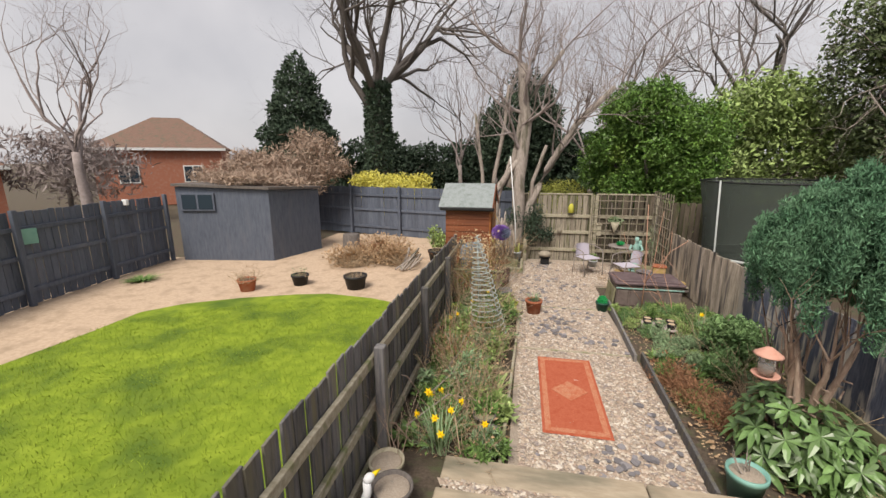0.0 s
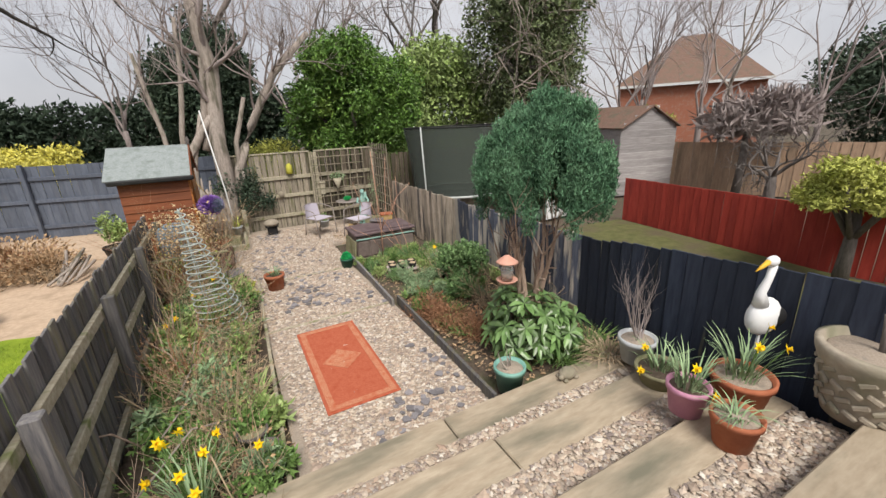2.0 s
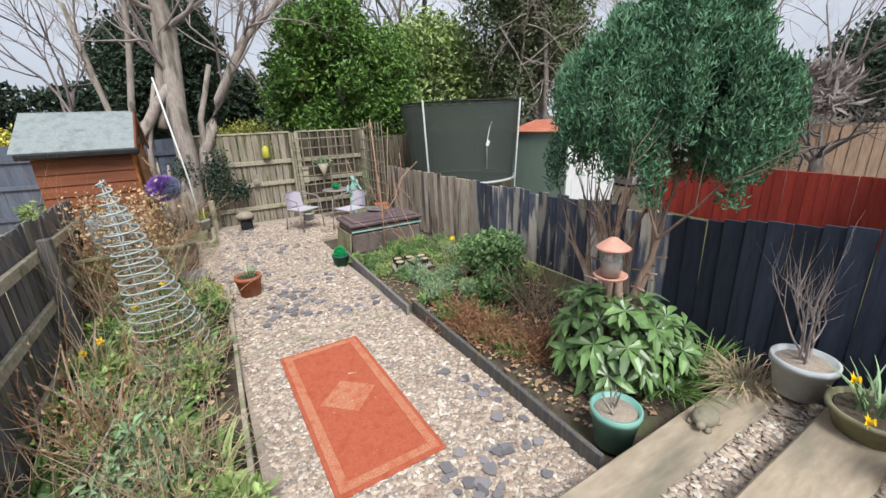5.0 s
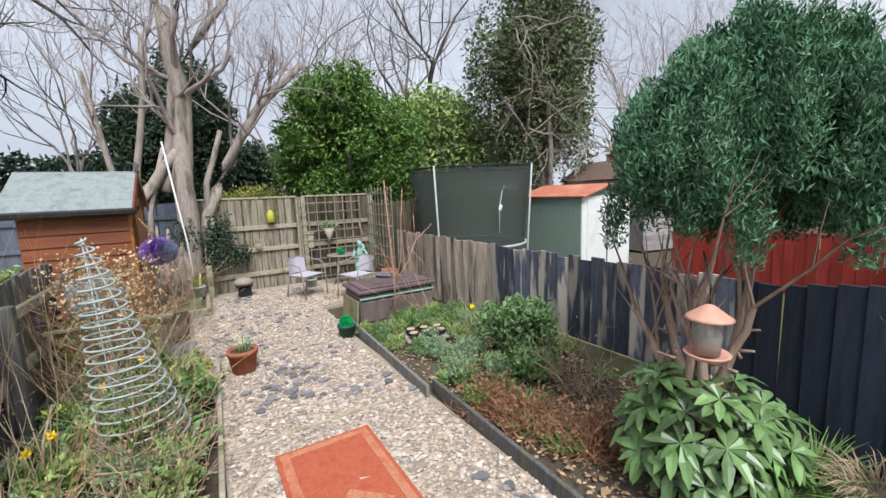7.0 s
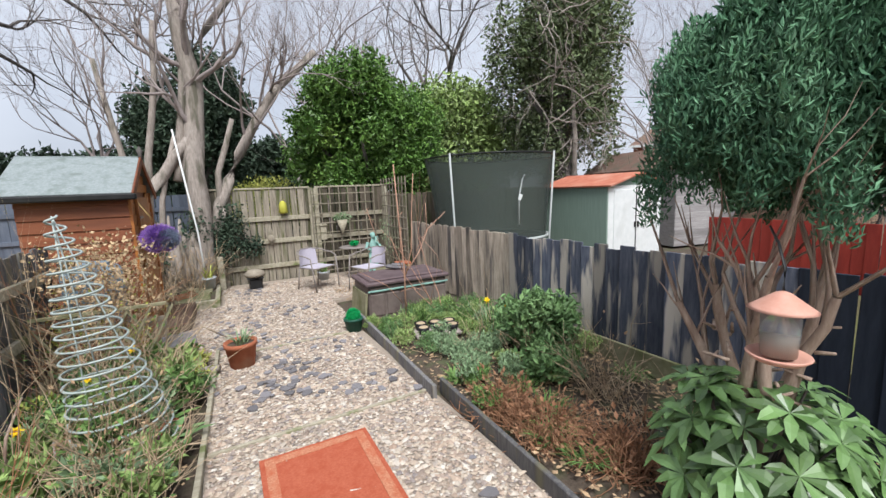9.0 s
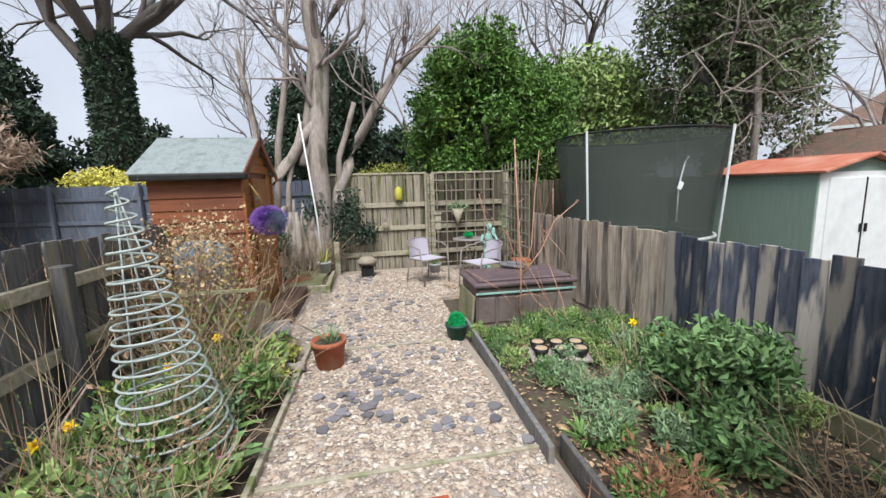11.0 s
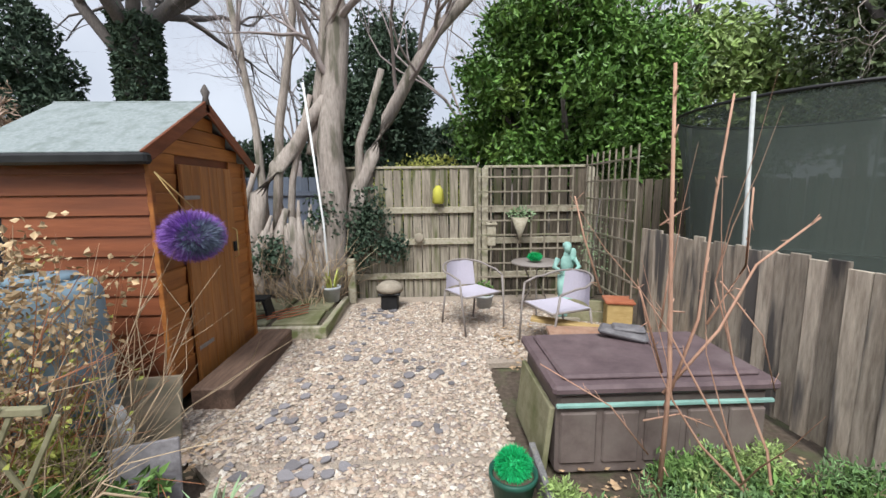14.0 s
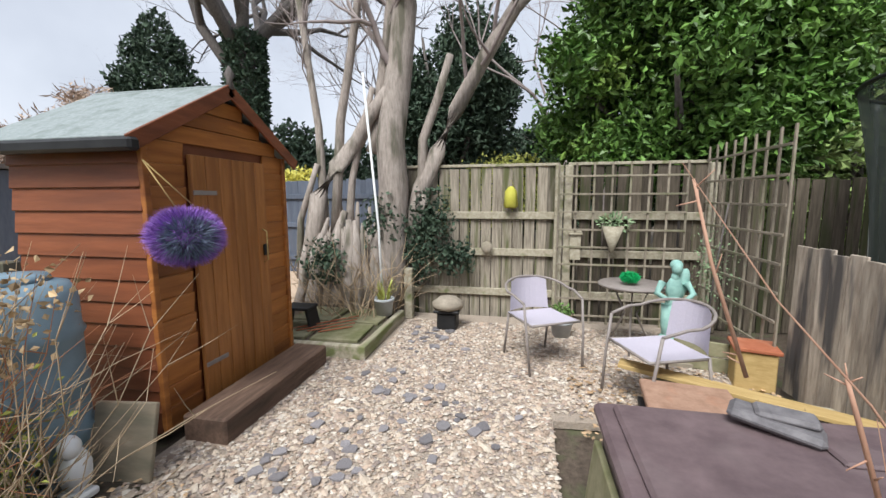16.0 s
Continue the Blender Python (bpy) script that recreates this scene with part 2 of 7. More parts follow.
M_LEAF_BED = material("bed_leaf", (0.075, 0.145, 0.035), (0.185, 0.3, 0.09), 3, 0.65, 0, spread=0.55, island=True)
M_LEAF_GREY = material("grey_green_leaf", (0.16, 0.25, 0.13), (0.3, 0.4, 0.23), 3, 0.7, 0, spread=0.4, island=True)
M_LEAF_LAUREL = material("laurel_leaf", (0.19, 0.28, 0.08), (0.36, 0.46, 0.18), 3, 0.5, 0, spread=0.5, island=True)
M_LEAF_SHRUB = material("fresh_shrub_leaf", (0.085, 0.17, 0.06), (0.22, 0.34, 0.14), 3, 0.55, 0, spread=0.45, island=True)
M_LEAF_IVY = material("ivy_leaf", (0.08, 0.11, 0.05), (0.17, 0.22, 0.1), 3, 0.6, 0, spread=0.5, island=True)
M_BROWNTWIG = material("brown_twig", (0.36, 0.26, 0.2), (0.5, 0.39, 0.31), 3, 0.9, 0, spread=0.3, island=True)
M_LEAF_YEL = material("yellow_leaf", (0.6, 0.55, 0.1), (0.75, 0.7, 0.2), 3, 0.7, 0, spread=0.3, island=True)
M_YELGREEN = material("yellow_green_leaf", (0.32, 0.36, 0.08), (0.5, 0.5, 0.14), 3, 0.7, 0, spread=0.35, island=True)
M_RHODO = material("broad_evergreen_leaf", (0.06, 0.12, 0.035), (0.16, 0.27, 0.095), 4, 0.35, 0, spread=0.5, island=True, gloss=0.5)
M_PETAL = material("yellow_petal", (0.85, 0.6, 0.01), (0.9, 0.68, 0.02), 8, 0.6, 0)
M_TRUMPET = material("deep_yellow_petal", (0.85, 0.52, 0.01), (0.88, 0.58, 0.015), 8, 0.6, 0)
M_PURPLE = material("purple_bristle", (0.22, 0.11, 0.4), (0.4, 0.22, 0.62), 6, 0.8, 0, spread=0.4, island=True)
M_PURPLEIN = material("blue_grey_bristle", (0.13, 0.16, 0.25), (0.27, 0.31, 0.42), 6, 0.8, 0, spread=0.45, island=True)
M_VIVID = material("vivid_green_bristle", (0.01, 0.3, 0.09), (0.03, 0.5, 0.17), 6, 0.7, 0, spread=0.4, island=True)
M_DKGREEN = material("dark_green_plastic", (0.015, 0.07, 0.05), (0.025, 0.1, 0.07), 6, 0.5, 0.1)
M_BRICK = material("red_brick_wall", (0.3, 0.11, 0.07), (0.4, 0.17, 0.11), 30, 0.9, 0.3, c3=(0.36, 0.2, 0.15), wear=0.5)
M_SLABTOP = material("stained_paving_slab", (0.27, 0.16, 0.11), (0.38, 0.24, 0.17), 14, 0.9, 0.5, c3=(0.42, 0.17, 0.09), wear=0.35)
M_FERN = material("dead_fern", (0.26, 0.13, 0.07), (0.4, 0.22, 0.13), 8, 0.9, 0, spread=0.35, island=True)
M_MOSSY = material("mossy_ground", (0.07, 0.08, 0.025), (0.13, 0.125, 0.05), 6, 0.95, 0.8, c3=(0.1, 0.08, 0.05), wear=0.6)
M_TILE = material("roof_tile", (0.14, 0.085, 0.065), (0.22, 0.14, 0.11), 16, 0.9, 0.4, c3=(0.12, 0.11, 0.08), wear=0.5)
M_FARFENCE = material("tan_fence", (0.3, 0.2, 0.14), (0.42, 0.3, 0.21), 7, 0.9, 0.3, spread=0.15, stretch=(3, 3, 0.5), c3=(0.2, 0.15, 0.11), wear=0.4)
M_GREYLAP = material("grey_lap_board", (0.3, 0.28, 0.28), (0.42, 0.4, 0.4), 7, 0.9, 0.4, spread=0.15, stretch=(0.5, 1, 4), c3=(0.24, 0.22, 0.22), wear=0.4)
M_GLASS = bpy.data.materials.new("window_glass")
M_GLASS.use_nodes = True
M_GLASS.node_tree.nodes["Principled BSDF"].inputs["Base Color"].default_value = (0.03, 0.045, 0.06, 1)
M_GLASS.node_tree.nodes["Principled BSDF"].inputs["Roughness"].default_value = 0.05
M_COPPER = material("copper_roof", (0.55, 0.27, 0.2), (0.66, 0.38, 0.3), 12, 0.55, 0.1)
M_ORANGE = material("orange_beak", (0.7, 0.38, 0.03), (0.75, 0.45, 0.05), 8, 0.6, 0.1)
M_HERONWHITE = material("white_figure_paint", (0.72, 0.74, 0.76), (0.8, 0.81, 0.82), 12, 0.6, 0.2, c3=(0.6, 0.62, 0.64), wear=0.3)
M_YELPAINT = material("yellow_lantern", (0.42, 0.4, 0.05), (0.52, 0.5, 0.09), 12, 0.7, 0.1)
M_GALV = material("galvanised_wire", (0.33, 0.38, 0.36), (0.45, 0.5, 0.48), 20, 0.5, 0.05)
M_TRAY = material("pale_tray", (0.42, 0.34, 0.33), (0.5, 0.42, 0.4), 12, 0.7, 0.1)
M_NEWWOOD = material("yellowish_plank", (0.38, 0.26, 0.1), (0.5, 0.36, 0.16), 9, 0.8, 0.3, stretch=(0.5, 4, 4))


# ---- mesh helpers ----
def link(name, bm, mat, parent=None, label="", kind=""):
    me = bpy.data.meshes.new(name)
    bm.normal_update()
    bm.to_mesh(me)
    bm.free()
    me.materials.append(mat)
    ob = new(name, me)
    if parent:
        ob.parent = parent
    return tagged(ob, label, "", "", kind)


def part(name, bm, mat, parent, label="", kind=""):
    return link(name, bm, mat, parent, label, kind)


def empty(name, at, label, category, group=""):
    ob = new(name)
    ob.empty_display_size = 0.1
    ob.location = at
    return tagged(ob, label, category, group)


def add_box(bm, size, at=(0, 0, 0), rot=None, bevel=0.0):
    m = Matrix.Translation(at)
    if rot:
        m = m @ Euler([radians(a) for a in rot]).to_matrix().to_4x4()
    r = bmesh.ops.create_cube(bm, size=1, matrix=m @ Matrix.Diagonal((*size, 1)))
    if bevel:
        es = list({e for v in r["verts"] for e in v.link_edges})
        bmesh.ops.bevel(bm, geom=es, offset=bevel, segments=1, affect="EDGES")
    return bm


def box(size, at=(0, 0, 0), rot=None, bevel=0.0):
    return add_box(bmesh.new(), size, at, rot, bevel)


def add_tube(bm, pts, radii, sides=6, cap=True):
    """A tapered tube through the points."""
    pts = [Vector(p) for p in pts]
    rings = []
    for i, p in enumerate(pts):
        d = (pts[min(i + 1, len(pts) - 1)] - pts[max(i - 1, 0)]).normalized()
        a = d.cross(Vector((0, 0, 1)) if abs(d.z) < 0.9 else Vector((1, 0, 0))).normalized()
        b = d.cross(a)
        r = radii[i] if hasattr(radii, "__len__") else radii
        rings.append([bm.verts.new(p + (a * math.cos(k * math.tau / sides) + b * math.sin(k * math.tau / sides)) * r) for k in range(sides)])
    for r0, r1 in zip(rings, rings[1:]):
        for k in range(sides):
            f = bm.faces.new((r0[k], r0[(k + 1) % sides], r1[(k + 1) % sides], r1[k]))
            f.smooth = True
    if cap:
        bm.faces.new(rings[0][::-1])
        bm.faces.new(rings[-1])
    return bm


def tube(pts, radii, sides=6):
    return add_tube(bmesh.new(), pts, radii, sides)


def lathe(profile, steps=24, squash=1.0):
    """Spin a profile of (radius, height) round z."""
    bm = bmesh.new()
    rings = []
    for r, z in profile:
        rings.append([bm.verts.new((r * math.cos(k * math.tau / steps), squash * r * math.sin(k * math.tau / steps), z)) for k in range(steps)])
    for r0, r1 in zip(rings, rings[1:]):
        for k in range(steps):
            f = bm.faces.new((r0[k], r0[(k + 1) % steps], r1[(k + 1) % steps], r1[k]))
            f.smooth = True
    if profile[0][0] > 1e-4:
        bm.faces.new(rings[0][::-1])
    if profile[-1][0] > 1e-4:
        bm.faces.new(rings[-1])
    bmesh.ops.remove_doubles(bm, verts=bm.verts, dist=1e-5)
    return bm


def mesh_from(name, verts, faces, mat, parent=None, label="", category="", kind=""):
    me = bpy.data.meshes.new(name)
    me.from_pydata(verts, [], faces)
    me.materials.append(mat)
    ob = new(name, me)
    if parent:
        ob.parent = parent
    return tagged(ob, label, category, "", kind)


def leaves(points, size, rng, aspect=0.5, up=0.0, fold=0.15):
    """Small folded leaves, two triangles pairs each, at the points; returns verts and faces as lists."""
    n = len(points)
    d = rng.normal(size=(n, 3))
    d[:, 2] += up
    d /= np.linalg.norm(d, axis=1)[:, None]
    e = np.cross(d, rng.normal(size=(n, 3)))
    e /= np.linalg.norm(e, axis=1)[:, None]
    nn = np.cross(d, e)
    s = (size * rng.uniform(0.6, 1.35, n))[:, None]
    p = np.asarray(points)
    v = np.stack([p, p + d * s * 0.5 + e * s * aspect * 0.5 + nn * s * fold, p + d * s, p + d * s * 0.5 - e * s * aspect * 0.5 + nn * s * fold], 1).reshape(-1, 3)
    i = np.arange(n)[:, None] * 4
    f = np.concatenate([i + [0, 1, 2], i + [0, 2, 3]])
    return v, f


def leaf_part(name, points, size, mat, parent, seed, aspect=0.5, up=0.0, label="", kind="", category=""):
    v, f = leaves(points, size, np.random.default_rng(seed), aspect, up)
    return mesh_from(name, v.tolist(), f.tolist(), mat, parent, label, category, kind)


def cloud_points(blobs, n, seed, shell=0.6):
    """Points in and near the surface of several rounded lumps: (x, y, z, rx, ry, rz)."""
    rng = np.random.default_rng(seed)
    w = np.array([b[3] * b[4] + b[4] * b[5] + b[3] * b[5] for b in blobs])
    counts = rng.multinomial(n, w / w.sum())
    out = []
    for b, c in zip(blobs, counts):
        d = rng.normal(size=(c, 3))
        d /= np.linalg.norm(d, axis=1)[:, None]
        r = 1 - shell * rng.random(c) ** 1.6
        lump = 1 + 0.13 * np.sin(d[:, 0] * 7 + b[0] * 3) * np.cos(d[:, 1] * 6 + b[1]) + 0.1 * np.sin(d[:, 2] * 9 + b[2])
        out.append(np.array(b[:3]) + d * (r * lump)[:, None] * np.array(b[3:]))
    return np.concatenate(out)


def lumps(center, size, n, seed, small=0.38):
    """A crown of n overlapping lumps in one ellipsoid."""
    rng = np.random.default_rng(seed)
    out = [(*center, size[0] * 0.72, size[1] * 0.72, size[2] * 0.72)]
    for _ in range(n):
        d = rng.normal(size=3)
        d /= np.linalg.norm(d)
        r = rng.uniform(0.5, 0.8)
        s = small * rng.uniform(0.6, 1.2)
        out.append((center[0] + d[0] * size[0] * r, center[1] + d[1] * size[1] * r, center[2] + d[2] * size[2] * r, size[0] * s, size[1] * s, size[2] * s))
    return out


def branches(bm, p, d, length, radius, depth, rng, spread=0.55, upward=0.15, sides=5, kids=3, wobble=0.18, tips=None):
    """A branching limb: bends as it goes, and forks."""
    pts, rs = [p], [radius]
    n = 4 if depth > 1 else 3
    q, dd = Vector(p), Vector(d).normalized()
    for i in range(n):
        dd = (dd + Vector(rng.normal(size=3)) * wobble + Vector((0, 0, upward * 0.4))).normalized()
        q = q + dd * (length / n)
        pts.append(q.copy())
        rs.append(radius * (1 - 0.5 * (i + 1) / n) if depth else radius * (1 - 0.8 * (i + 1) / n))
    add_tube(bm, pts, rs, sides if depth > 1 else 3, cap=False)
    if tips is not None and depth <= 1:
        tips.append(q.copy())
    if depth > 0:
        for k in range(kids):
            j = n if k == 0 else int(rng.integers(1, n + 1))
            nd = (dd + Vector(rng.normal(size=3)) * spread + Vector((0, 0, upward))).normalized()
            branches(bm, pts[j], nd, length * rng.uniform(0.6, 0.85), rs[j] * 0.75, depth - 1, rng, spread, upward, sides, kids, wobble, tips)


def bare_tree(name, at, height, radius, label, seed, depth=4, mat=None, lean=(0, 0, 1), kids=3, spread=0.55, trunk=0.35, limbs=3, upward=0.15, limb_len=0.34):
    rng = np.random.default_rng(seed)
    root = empty(name, at, label, "tree")
    mat = mat or M_DARKBARK
    bm = bmesh.new()
    pts, rs = [], []
    l = Vector(lean).normalized()
    for i in range(6):
        t = i / 5
        pts.append(l * (height * trunk * t) + Vector((0.04 * math.sin(5 * t) * height * 0.1, 0.03 * math.cos(4 * t) * height * 0.1, 0)))
        rs.append(radius * (1.25 - 0.5 * t) if i else radius * 1.5)
    add_tube(bm, pts, rs, 9)
    part("trunk", bm, mat, root)
    bm = bmesh.new()
    for k in range(limbs):
        a = k * math.tau / limbs + rng.uniform(-0.4, 0.4)
        d = Vector((math.cos(a) * spread, math.sin(a) * spread, 0.9))
        branches(bm, pts[5 - (k % 3 == 2)], d, height * limb_len, radius * 0.42, depth, rng, spread, upward, 6, kids)
    part("crown", bm, mat if radius > 0.1 else M_TWIG, root)
    return root


# ---- the ground ----
def lay(x, y):
    """The lie of the nearer half of the plot, which widens and bears east towards the house (arrays or numbers)."""
    t = np.clip((10.3 - y) / 7.8, 0, 1)
    dy = 0.2 * np.clip((y - 2.5) / 2.1, 0, 1) * np.clip((10.3 - y) / 2.6, 0, 1)
    return x + 0.29 * t + 0.04 * (x - 4.65) * np.clip((10.3 - y) / 3.0, 0, 1), y + dy


def lay_out():
    """Sets every thing of the nearer half on that lie; meshes built in place are bent, the rest moved whole."""
    for o in list(scene.objects):
        if o.type not in {"MESH", "EMPTY"} or o.parent and o.parent != path or o.name.split(".")[0] in {"fence", "steps", "step_gravel"}:
            continue
        if o.location.length == 0 and o.type == "MESH":
            co = np.empty(len(o.data.vertices) * 3, np.float32)
            o.data.vertices.foreach_get("co", co)
            co = co.reshape(-1, 3)
            near = (np.abs(co[:, 0]) < 60) & (np.abs(co[:, 1]) < 60)
            x, y = lay(co[near, 0], co[near, 1])
            co[near, 0], co[near, 1] = x, y
            o.data.vertices.foreach_set("co", co.ravel())
            o.data.update()
        else:
            x, y = lay(o.location.x, o.location.y)
            o.location.x, o.location.y = float(x), float(y)


def slab(name, x0, x1, y0, y1, z0, z1, mat, label="", kind="structure", bevel=0.0):
    return link(name, box((x1 - x0, y1 - y0, z1 - z0), ((x0 + x1) / 2, (y0 + y1) / 2, (z0 + z1) / 2), bevel=bevel), mat, None, label, kind)


def ground_sheet():
    """One sheet to the horizon, finer and uneven near the gardens."""
    xs = [-1500, -300, -80, -30] + [x * 0.5 for x in range(-30, 50)] + [40, 90, 300, 1500]
    ys = [-1500, -300, -80, -20] + [y * 0.5 for y in range(-16, 64)] + [50, 90, 300, 1500]
    verts, faces = [], []
    for y in ys:
        for x in xs:
            z = -0.06
            if 2.9 < x < 3.9 and 5.0 < y < 11 or 5.7 < x < 7.3 and 5.4 < y < 10.3:
                z = 0.02 + 0.03 * noise.noise(Vector((x * 2, y * 2, 0)))
            verts.append((x, y, z))
    w = len(xs)
    for j in range(len(ys) - 1):
        for i in range(w - 1):
            a = j * w + i
            faces.append((a, a + 1, a + w + 1, a + w))
    return mesh_from("ground", verts, faces, M_SOIL, None, "brown garden soil with mossy patches", "", "structure")


ground_sheet()


def sheet(name, pts, z, mat, label, thick=0.05):
    bm = bmesh.new()
    vs = [bm.verts.new((x, y, z)) for x, y in pts]
    f = bm.faces.new(vs)
    r = bmesh.ops.extrude_face_region(bm, geom=[f])
    for v in r["geom"]:
        if isinstance(v, bmesh.types.BMVert):
            v.co.z -= thick
    bmesh.ops.recalc_face_normals(bm, faces=bm.faces)
    return link(name, bm, mat, None, label, "structure")


GRAVEL = [(3.95, 5.3), (5.62, 5.3), (5.66, 7.5), (5.72, 10.3), (5.75, 11.6), (7.4, 11.7), (7.4, 13.9), (4.1, 13.9), (4.1, 12.3), (3.5, 12.3), (3.5, 10.7), (4.05, 10.2), (4.05, 8.0)]
path = sheet("path", GRAVEL, 0.0, M_GRAVELBED, "cream and buff gravel garden path")
LAWN = [(2.6, -4), (2.6, 9.2), (1.2, 9.7), (0.2, 9.8), (-0.45, 9.6), (-1.4, 9.15), (-2.2, 8.6), (-2.6, 8.0), (-2.55, 7.1), (-2.65, 6.1), (-2.9, 4), (-3.3, 1), (-3.5, -4)]
sheet("grass_strip", [(8.5, -2), (12.0, -2), (11.3, 5.0), (12.0, 9.4), (8.8, 9.8)], 0.02, M_MOSSY, "mossy green grass beyond the side fence", 0.06)
sheet("lawn", LAWN, 0.03, M_LAWN, "bright green mossy lawn", 0.08)
SAND = [(-4.9, -4), (-3.4, -4), (-2.6, 4), (-2.4, 8.0), (-1.4, 9.1), (1.2, 9.6), (2.6, 9.1), (2.6, 16.8), (-3.0, 16.8), (-3.0, 12.6), (-6.7, 12.0), (-5.1, 7.0)]
sheet("yard", SAND, 0.0, M_SAND, "pale sandy bare ground round the lawn", 0.05)


# ---- fences ----
def board_fence(name, a, b, z0, height, mat, label, width=0.12, gap=0.012, thick=0.018, group="", side=1, rails=(), rail_mat=None, posts=0.0, post_mat=None, top_jitter=0.015, overlap=False, kind="", post_extra=0.05, lap_rot=4, slope=0.0, foot=None):
    """Upright boards from a to b, with rails and posts on one side; every board is its own mesh."""
    a, b = [Vector((float(p), float(q), z0)) for p, q in (lay(*a), lay(*b))]
    L = (b - a).length
    ang = math.degrees(math.atan2(b.y - a.y, b.x - a.x))
    root = empty(name, a, label, "fence", group)
    root.rotation_euler[2] = radians(ang)
    rng = random.Random(name + str(a.x))
    n = max(1, int(L / (width + gap)))
    step = L / n
    bm = box((width, thick, height), (0, 0, height / 2), bevel=0.003)
    me = bpy.data.meshes.new("board")
    bm.to_mesh(me)
    bm.free()
    me.materials.append(mat)
    for i in range(n):
        o = new("board", me)
        o.parent = root
        o.location = ((i + 0.5) * step, rng.uniform(-0.003, 0.003), rng.uniform(-top_jitter, top_jitter) + slope * (i + 0.5) / n)
        o.rotation_euler = (0, radians(rng.uniform(-0.6, 0.6)), radians(lap_rot + rng.uniform(-1, 1)))
    if foot:
        part("gravel_board", box((L, 0.03, 0.2), (L / 2, 0.035, 0.1), None, 0.006), foot, root, "mossy bare gravel board")
    for z in rails:
        part("rail", box((L, 0.04, 0.09), (L / 2, side * (thick / 2 + 0.024), z + slope / 2), (0, -math.degrees(math.atan2(slope, L)), 0), bevel=0.006), rail_mat or mat, root)
    if posts:
        k = max(1, round(L / posts))
        for i in range(k + 1):
            zt = height + post_extra + slope * i / k
            part("post", box((0.09, 0.09, zt), (i * L / k, side * (thick / 2 + 0.093), zt / 2), bevel=0.008), post_mat or mat, root)
    return root


# between the two gardens
board_fence("fence", (2.78, 2.0), (2.78, 10.6), -0.02, 1.42, M_DARKBOARD, "dark weathered board fence between the gardens", 0.13, 0.01, side=-1, rails=(0.25, 0.72, 1.15), rail_mat=M_RAIL, posts=1.75, post_mat=M_DARKBOARD, top_jitter=0.02, slope=-0.12, post_extra=-0.14)
# the right-hand side fence, in painted and bare stretches
board_fence("fence", (7.08, 2.0), (7.36, 6.2), 0.32, 1.28, M_NAVY, "dark navy painted board fence", 0.145, -0.006, side=1, top_jitter=0.012, slope=-0.52)
board_fence("fence", (7.36, 6.2), (7.5, 9.3), -0.02, 1.1, M_PEEL, "dark peeling painted board fence", 0.15, -0.006, side=1, top_jitter=0.03, foot=M_HEARTH)
board_fence("fence", (7.5, 9.3), (7.52, 12.4), -0.02, 1.12, M_WEATHER, "bare grey weathered board fence", 0.12, -0.005, side=1, top_jitter=0.02)
# back fence, in panels; the right one has the evergreen's shade in its colour
for i, x in enumerate((3.95, 6.035)):
    board_fence("fence", (x, 14.0), (x + (1.98 if i == 0 else 1.5), 14.0), -0.05, 1.88, M_MOSSBOARD if i == 0 else M_SHADEBOARD, "mossy weathered feather-edge back fence panel", 0.12, 0.006, side=-1, rails=(0.35, 0.85, 1.3), rail_mat=M_RAIL, posts=2.0, post_mat=M_RAIL, group="back fence panels", post_extra=0.0)
for i, x in enumerate((3.95, 6.035)):
    cap = tagged(link("fence_capping", box((1.98 if i == 0 else 1.5, 0.06, 0.035), (0, 0, 0), None, 0.005), M_RAIL), "pale timber capping rail along the back fence", "rail", "back fence cappings")
    cap.location = (x + (0.99 if i == 0 else 0.75), 14.0, 1.85)
# same board colour, with the shade painted in
board_fence("fence", (7.6, 14.0), (12.6, 14.0), -0.05, 1.7, M_SHADEBOARD, "brown weathered fence behind the trellis", 0.12, 0.006, side=-1, posts=1.9)
# neighbour's blue fences
board_fence("fence", (-3.2, -2.0), (-5.05, 7.9), 0, 1.82, M_BLUE, "blue-grey painted board fence with rails", 0.14, 0.004, side=-1, rails=(0.3, 0.95, 1.5), posts=1.9, group="blue fence panels")
board_fence("fence", (-5.05, 7.9), (-5.75, 11.8), 0, 1.82, M_BLUE, "blue-grey painted board fence with rails", 0.14, 0.004, side=-1, rails=(0.3, 0.95, 1.5), posts=2.0, group="blue fence panels")
board_fence("fence", (-4.6, 17.6), (3.9, 15.6), 0, 1.8, M_BLUE, "blue-grey painted back fence with rails", 0.14, 0.004, side=-1, rails=(0.3, 0.95, 1.5), posts=2.0, group="blue fence panels")
# red fences beyond
board_fence("fence", (12.1, 9.4), (11.4, 5.4), 0, 1.0, M_RED, "red painted board fence", 0.14, 0.003, top_jitter=0.004, group="red fence panels")
board_fence("fence", (11.4, 5.4), (11.8, 1.5), 0, 1.0, M_RED, "red painted board fence", 0.14, 0.003, top_jitter=0.004, group="red fence panels")
board_fence("fence", (15.5, 14.0), (19.5, 2.0), 0, 1.5, M_FARFENCE, "tan far garden fence", 0.2, 0.004, posts=2.0)


